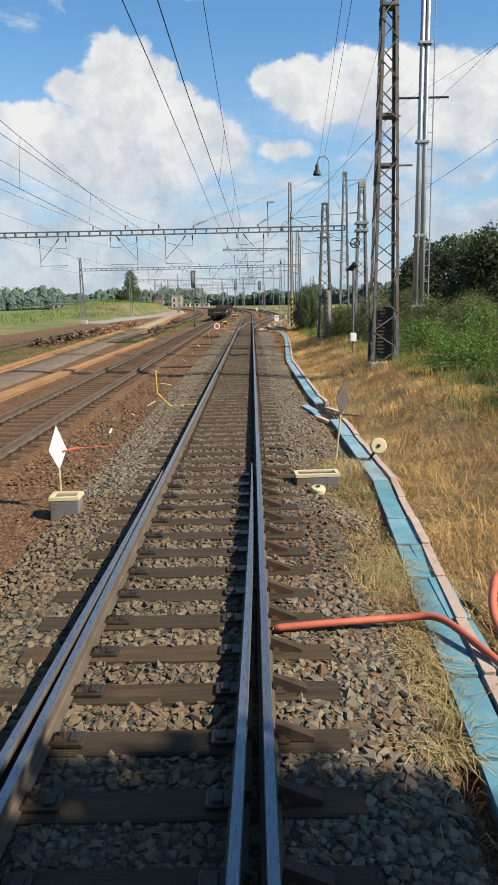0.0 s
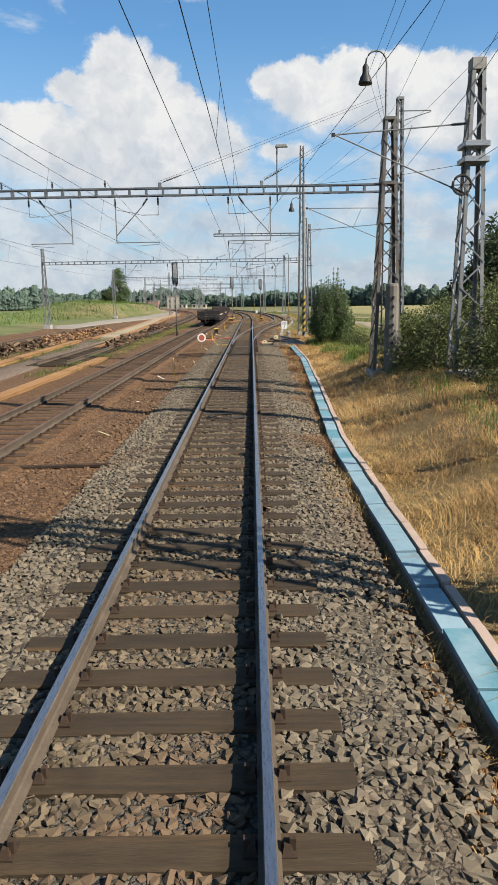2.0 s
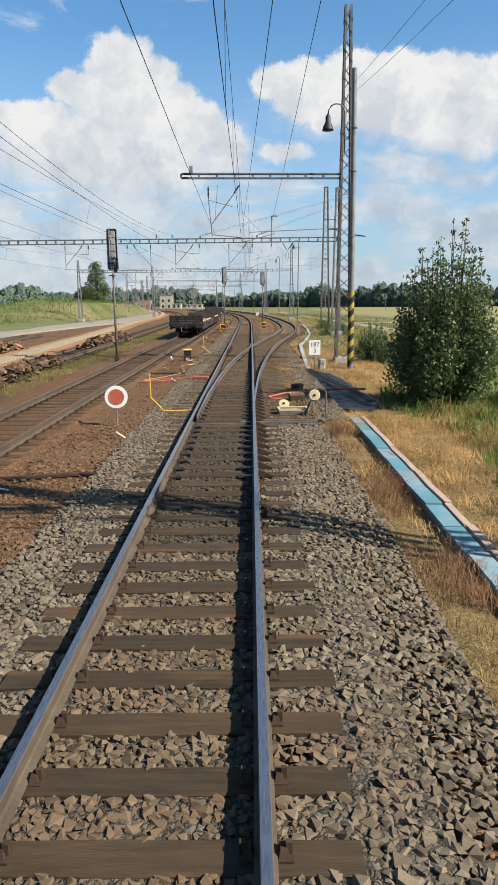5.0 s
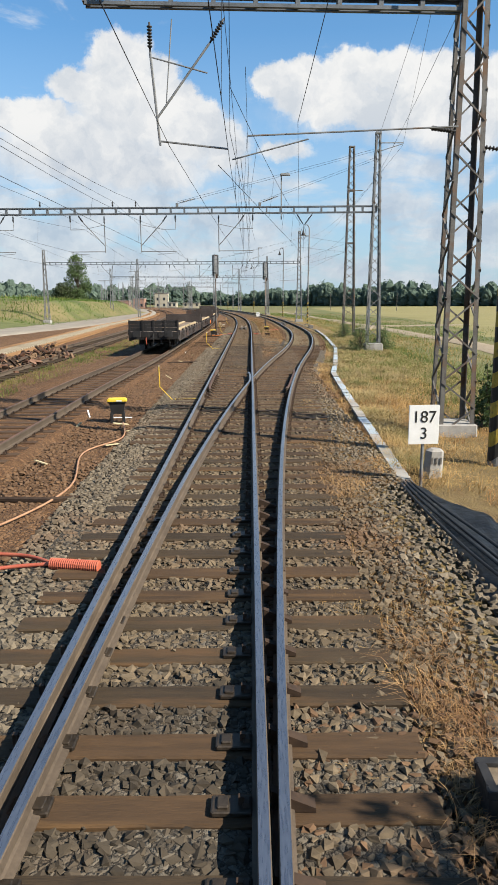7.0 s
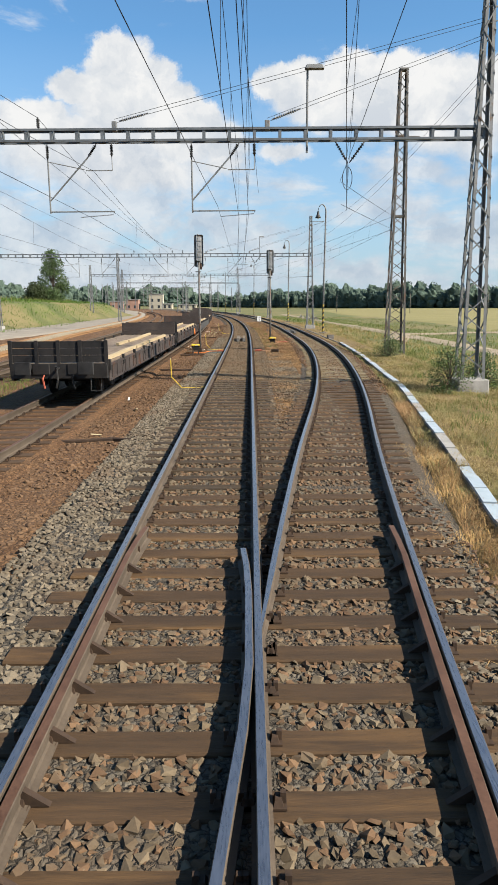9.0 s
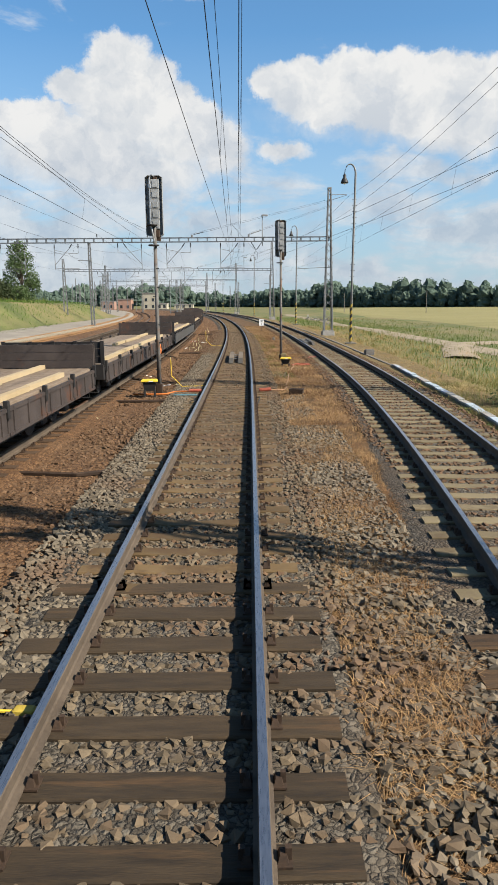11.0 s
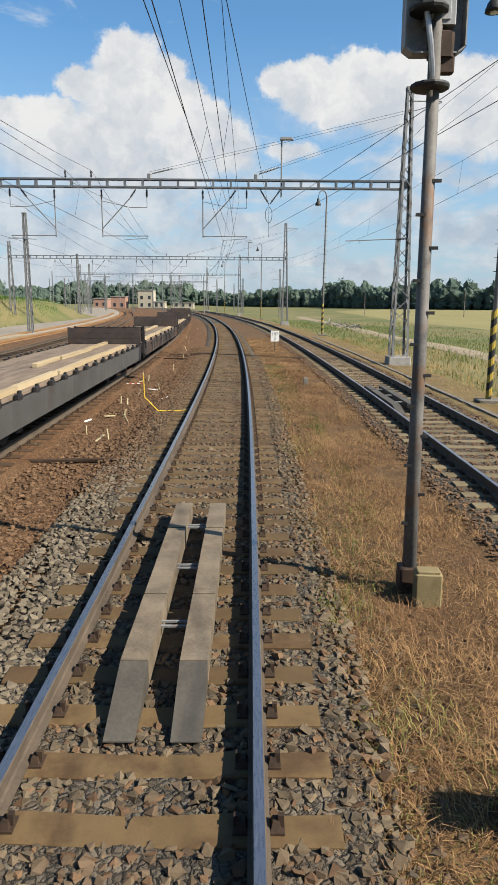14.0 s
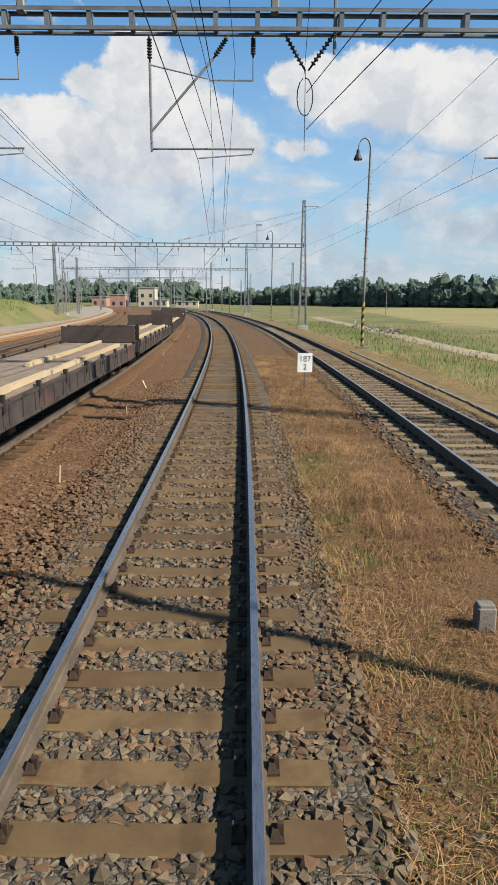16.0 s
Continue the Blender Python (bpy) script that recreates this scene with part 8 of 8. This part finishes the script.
patch("grain_field", [(17, 100), (60, 92), (160, 110), (250, 200), (190, 292), (60, 460), (26, 400), (24, 260), (26, 200), (22, 150)], M_WHEAT, "ripe yellow-green grain field", "field", 0.16)
patch("crop_field", [(-31, 60), (-31, 150), (-60, 262), (-92, 330), (-130, 330), (-200, 300), (-260, 150), (-90, 50)], M_CROP, "green crop field beyond the yard", "field", 0.16)


def path_strip(name, pts, width, mat, label, lift):
    vs, fs = [], []
    rng = random.Random(len(pts))
    P = []
    for (x0, y0), (x1, y1) in zip(pts[:-1], pts[1:]):
        n = max(2, int(math.hypot(x1 - x0, y1 - y0) / 3))
        P += [(x0 + (x1 - x0) * k / n, y0 + (y1 - y0) * k / n) for k in range(n)]
    P.append(pts[-1])
    for i, (x, y) in enumerate(P):
        a, b = P[max(0, i - 1)], P[min(len(P) - 1, i + 1)]
        d = Vector((b[0] - a[0], b[1] - a[1], 0)).normalized()
        for j in range(5):
            o = (j / 4 - 0.5) * width * (1 + rng.uniform(-0.08, 0.08))
            px, py = x + d.y * o, y - d.x * o
            vs.append((px, py, ground_z(px, py) + lift - (0.12 if j in (0, 4) else 0)))
    for i in range(len(P) - 1):
        for j in range(4):
            fs.append((i * 5 + j, i * 5 + j + 1, (i + 1) * 5 + j + 1, (i + 1) * 5 + j))
    return tagged(new(name, big_mesh(name, np.array(vs), np.array(fs), mat, True)), label, "path", "", "structure")


path_strip("field_path", [(15.0, 70), (17.0, 100), (18.2, 130), (17.0, 160), (15.2, 190), (13.5, 215), (13.0, 250), (11.0, 300)], 2.6, M_DIRT, "sandy track along the edge of the field", 0.14)
path_strip("field_path", [(13.0, 150), (17.0, 165), (26.0, 172), (40.0, 170)], 2.2, M_DIRT, "sandy track along the edge of the field", 0.15)


# ---- the yard to the left: gravel road, laid-out rails, old track, heaps ----
def yard_off(s):
    return -8.0 - 8.0 * min(1.0, max(0.0, s - 30) / 130) ** 1.1


def road_edge(s):
    return -23.0 + 6.0 * min(1.0, max(0.0, s - 130) / 60)


ribbon("gravel_road", 112, 460, lambda s: [(road_edge(s) - min(13.0, 2.0 + (s - 112) * 0.3) - 0.6, -0.8)] + [(o, -0.30) for o in spread(road_edge(s) - min(13.0, 2.0 + (s - 112) * 0.3), road_edge(s), 6)] + [(road_edge(s) + 0.5, -0.7)],
       M_ROAD, 3.0, 0.02, 21, label="pale grey gravel access road beside the yard", category="road")
ribbon("gravel_strip", 4, 84, lambda s: [(yard_off(s) - 2.9, -0.7)] + [(o, -0.325) for o in spread(yard_off(s) - 2.6, yard_off(s) - 0.9, 4)] + [(yard_off(s) - 0.6, -0.7)],
       M_PALE_GRAVEL, 2.0, 0.02, 22, label="strip of grey gravel between stored rails", category="gravel")


def stored_rails(a, b, off, count, pitch, label, z=-0.20):
    th = thing("stored_rails", label, "rail stack", group="stored rails")
    for k in range(count):
        rail("rail", [at(s, off(s) + (k - (count - 1) / 2) * pitch + 0.03 * math.sin(s * 0.2 + k), z) for s in stations(a, b, 4.0)], th, M_NEW_RAIL)
    for ob in th.children:
        ob.data.materials[0] = M_NEW_RAIL


STORED = "row of new rust-orange rails stored on the ground"
stored_rails(2, 60, lambda s: -7.75, 4, 0.15, STORED)
stored_rails(4, 80, lambda s: yard_off(s) - 3.3, 4, 0.16, STORED)
stored_rails(70, 320, lambda s: yard_off(s) - 0.3, 5, 0.17, STORED)
stored_rails(84, 320, lambda s: yard_off(s) - 2.4, 5, 0.17, STORED)
sl = thing("stored_sleepers", "line of pale new concrete sleepers lying beside the road", "sleeper stack")
me = Shape().box((0, 0, 0.11), (1.2, 0.28, 0.20), bevel=0.02).mesh("sleeper", M_PALE_SLEEPER)
s = 84.0
while s < 200:
    part("sleeper", me, None, sl, at=Matrix.Translation(at(s, yard_off(s) - 1.4, -0.36)) @ Matrix.Rotation(heading(s) + 0.02, 4, "Z"))
    s += 0.6
old = thing("railway_track", "old dark yard track in weeds", "railway track", kind="structure")
OLD_OFF = lambda s: yard_off(s) - 8.6 + max(0.0, s - 60) * 0.02
rail("rail", [at(s, OLD_OFF(s) - GAUGE, -0.16) for s in stations(10, 120, 3.0)], old, M_RAIL_OLD)
rail("rail", [at(s, OLD_OFF(s) + GAUGE, -0.16) for s in stations(10, 120, 3.0)], old, M_RAIL_OLD)
pl = lay_sleepers(old, 12.0, 118.0, 0.65, OLD_OFF, WOODS, (), 9, lift=-0.15, skew=0.05)
third = thing("railway_track", "rusty yard track on brown sleepers beside stored rails", "railway track", kind="structure")
rail("rail", [at(s, -9.6 - GAUGE - max(0, s - 60) * 0.02, -0.10) for s in stations(56, 330, 3.0)], third, M_RAIL_OLD)
rail("rail", [at(s, -9.6 + GAUGE - max(0, s - 60) * 0.02, -0.10) for s in stations(56, 330, 3.0)], third, M_RAIL_OLD)
pl = lay_sleepers(third, 56.0, 200.0, 0.65, lambda s: -9.6 - max(0, s - 60) * 0.02, WOODS, (), 10, lift=-0.10, skew=0.02)


def heap(name, a, b, off, width, height, count, seed, mats, label, base=-0.34, category="scrap heap"):
    """A heap of broken sleepers and rusty ironwork."""
    rng = random.Random(seed)
    th = thing(name, label, category, group="heaps beside the tracks")
    shapes = [Shape() for _ in mats]
    for k in range(count):
        s = rng.uniform(a, b)
        o = off(s) + rng.gauss(0, width * 0.35)
        z = base + rng.uniform(0.02, 1.0) * height * max(0.1, 1 - abs(o - off(s)) / width)
        rot = Euler((rng.uniform(-0.7, 0.7), rng.uniform(-0.7, 0.7), rng.uniform(0, 3.1))).to_matrix()
        i = rng.randrange(len(mats))
        shapes[i].box(at(s, o, z), (rng.uniform(0.14, 0.62), rng.uniform(0.07, 0.18), rng.uniform(0.05, 0.15)), rot, bevel=0.012, taper=rng.uniform(0.7, 1.0))
    for i, (sh, m) in enumerate(zip(shapes, mats)):
        part(("ironwork", "debris", "timber_scrap")[i % 3], sh, m, th)["kind"] = "stuff"


heap("scrap_heap", 52, 74, lambda s: -15.3, 1.2, 0.7, 420, 1, (M_WOOD_DUSTY, M_SCRAP, M_WOOD), "long heap of broken sleepers and rusty ironwork")
heap("scrap_heap", 74, 98, lambda s: -15.5, 1.4, 0.8, 460, 2, (M_RAIL_OLD, M_NEW_RAIL, M_SCRAP), "long heap of rust-orange track parts on the yard")
heap("scrap_heap", 97, 111, lambda s: -10.3, 1.0, 0.8, 340, 3, (M_RAIL_OLD, M_PLATE, M_SCRAP), "heap of rusty and orange track parts beside the siding")
heap("scrap_heap", 69, 86, lambda s: -9.2, 0.8, 0.7, 240, 4, (M_WOOD_DUSTY, M_SCRAP, M_WOOD), "heap of broken sleepers on weedy ground")


heap("rubble_pile", 221, 245, lambda s: 13.8 - (s - 222) * 0.085 - centre(s)[0], 1.0, 1.1, 150, 5, (M_CONC_OLD, M_CONCRETE, M_CONC_OLD), "low pile of pale concrete rubble in grass", -1.0, "rubble")


# loose white litter, flat stones and broken wood between the tracks
rng = random.Random(11)
for k in range(38):
    s = rng.uniform(14, 178)
    o = rng.uniform(-3.7, -1.9)
    p = at(s, o, -0.30)
    ln = rng.uniform(0.18, 0.55)
    sh = Shape().box((0, 0, 0.02), (ln, rng.uniform(0.03, 0.07), 0.02), bevel=0.004)
    ob = new("wood_splinter", sh.mesh("wood_splinter", M_CREAM if k % 3 else M_WHITE))
    ob.matrix_basis = Matrix.Translation(p) @ Euler((rng.uniform(-0.3, 0.3), rng.uniform(-0.5, 0.5), rng.uniform(0, 3.1))).to_matrix().to_4x4()
    tagged(ob, "pale wood splinter lying on brown gravel", "litter", "litter between the tracks")
rng = random.Random(12)
for k in range(15):
    s = rng.uniform(152, 215)
    p = at(s, rng.uniform(-3.3, -2.2), -0.3)
    th_h = rng.uniform(0.16, 0.36)
    ob = new("marking_stake", Shape().box((0, 0, th_h / 2), (0.045, 0.02, th_h), bevel=0.003).mesh("marking_stake", M_CREAM))
    ob.matrix_basis = Matrix.Translation(p) @ Euler((rng.uniform(-0.35, 0.35), rng.uniform(-0.35, 0.35), rng.uniform(0, 3))).to_matrix().to_4x4()
    tagged(ob, "short pale marking stake stuck in the gravel", "stake", "marking stakes")
th = thing("warning_board", "short board with red and white stripes lying on brown gravel", "board", at=Matrix.Translation(at(164.0, -3.35, -0.27)) @ Matrix.Rotation(0.12, 4, "Z"))
for k in range(6):
    part("stripe", Shape().box((-0.24 + k * 0.095, 0, 0.02), (0.093, 0.09, 0.03), bevel=0.004), M_RED if k % 2 else M_WHITE, th, "red stripe" if k % 2 else "white stripe")
for s in (33.0, 50.5, 62.0, 80.6, 104.8, 121.8, 131.0, 151.5, 176.0):
    a = random.Random(int(s)).uniform(-0.04, 0.04)
    p = at(s, -2.9, -0.29)
    ob = new("cable_duct", Shape().tube([at(s, -4.1, -0.30), at(s + a * 10, -2.4, -0.285), at(s, -1.4, -0.26)], 0.045, 6).mesh("cable_duct", M_PLATE))
    tagged(ob, "rusty cable duct lying across between the tracks", "cable duct", "cable ducts")


# ---- station and far buildings ----
def building(x, y, w, d, h, wall, label, storeys, roof=True, turn=0.0, tower=False):
    z = ground_z(x, y)
    th = thing("station_building", label, "building", at=pose(x, y, z - 0.2, 0, 0, turn), group="far buildings")
    part("wall", Shape().box((0, 0, h / 2), (w, d, h)), wall, th)
    if roof:
        part("roof", Shape().add([(-w / 2 - 0.4, -d / 2 - 0.4, h), (w / 2 + 0.4, -d / 2 - 0.4, h), (w / 2 + 0.4, d / 2 + 0.4, h), (-w / 2 - 0.4, d / 2 + 0.4, h), (-w / 2 + d * 0.3, 0, h + d * 0.32), (w / 2 - d * 0.3, 0, h + d * 0.32)],
                                 [(0, 1, 5, 4), (1, 2, 5), (2, 3, 4, 5), (3, 0, 4), (3, 2, 1, 0)]), M_ROOF, th)
    else:
        part("roof", Shape().box((0, 0, h + 0.15), (w + 0.5, d + 0.5, 0.3)), M_CONCRETE, th)
    pane = Shape().box((0, 0, 0), (1.1, 0.06, 1.4)).mesh("window", M_GLASS)
    n = max(2, int(w / 2.6))
    for f in range(storeys):
        for k in range(n):
            part("window", pane, None, th, at=Matrix.Translation((-w / 2 + w * (k + 0.5) / n, -d / 2 - 0.02, 1.7 + f * 3.0)))
    return th


building(-45.4, 440, 6.4, 8, 7.6, M_PLASTER, "pale yellow two-storey station building far down the line", 2, False)
building(-39.8, 440, 4.6, 7, 2.9, M_PLASTER, "pale low annex beside the station building", 1, False)
building(-57.0, 440, 6.0, 7, 5.0, M_PLASTER_RED, "pinkish plaster house beside the yard", 1, False)
building(-67.0, 452, 6, 8, 4.0, M_PLASTER_RED, "brick-red shed far beside the yard", 1, False)
building(-31.0, 452, 9, 5, 2.4, M_PLASTER, "pale platform building by the station", 1, False)
building(-84.0, 330, 14, 6, 3.0, M_CONCRETE, "low pale grey shed beside the gravel road", 1, False)
blue = thing("parked_train", "distant blue passenger train beyond the crop field", "train")
for k in range(3):
    car = Shape().box((-190 + k * 22.5, 380 + k * 3, 2.0), (21.5, 2.9, 3.0), Matrix.Rotation(0.13, 3, "Z"), bevel=0.3)
    part("carriage", car, M_BLUE, blue)
    part("window_band", Shape().box((-190 + k * 22.5, 378.4 + k * 3, 2.5), (18.0, 0.1, 0.8), Matrix.Rotation(0.13, 3, "Z")), M_GLASS, blue)
plain_mast(-150.0, 395.0, 17.0, 1.2, 0.5, M_STEEL, "distant lattice floodlight tower", ((16.0, -2.0, 2.0), (14.8, -2.0, 2.0)), foot=False)
rng = random.Random(21)
for k in range(16):
    p = at(rng.uniform(290, 430), rng.uniform(-34, 6))
    th = thing("yard_pole", "distant thin yard pole", "pole", group="distant poles")
    part("pole", Shape().tube([(p.x, p.y, -0.4), (p.x, p.y, rng.uniform(7, 10))], 0.11, 6), M_STEEL, th)
for x, y, h in ((48, 300, 6), (66, 285, 6), (30, 330, 6), (84, 262, 6.5), (110, 250, 6.5)):
    th = thing("wooden_pole", "distant weathered grey telephone pole at the field edge", "pole", group="telephone poles")
    part("pole", Shape().tube([(x, y, ground_z(x, y) - 0.3), (x, y, ground_z(x, y) + h)], 0.10, 6, r_end=0.07), M_CONC_OLD, th)
for x, y in ((12.6, 58.0), (11.4, 60.5), (12.9, 61.8)):
    th = thing("marker_post", "short white marker post in tall grass", "post", group="white marker posts")
    part("post", Shape().box((x, y, ground_z(x, y) + 0.55), (0.14, 0.14, 1.3), bevel=0.02), M_WHITE, th)
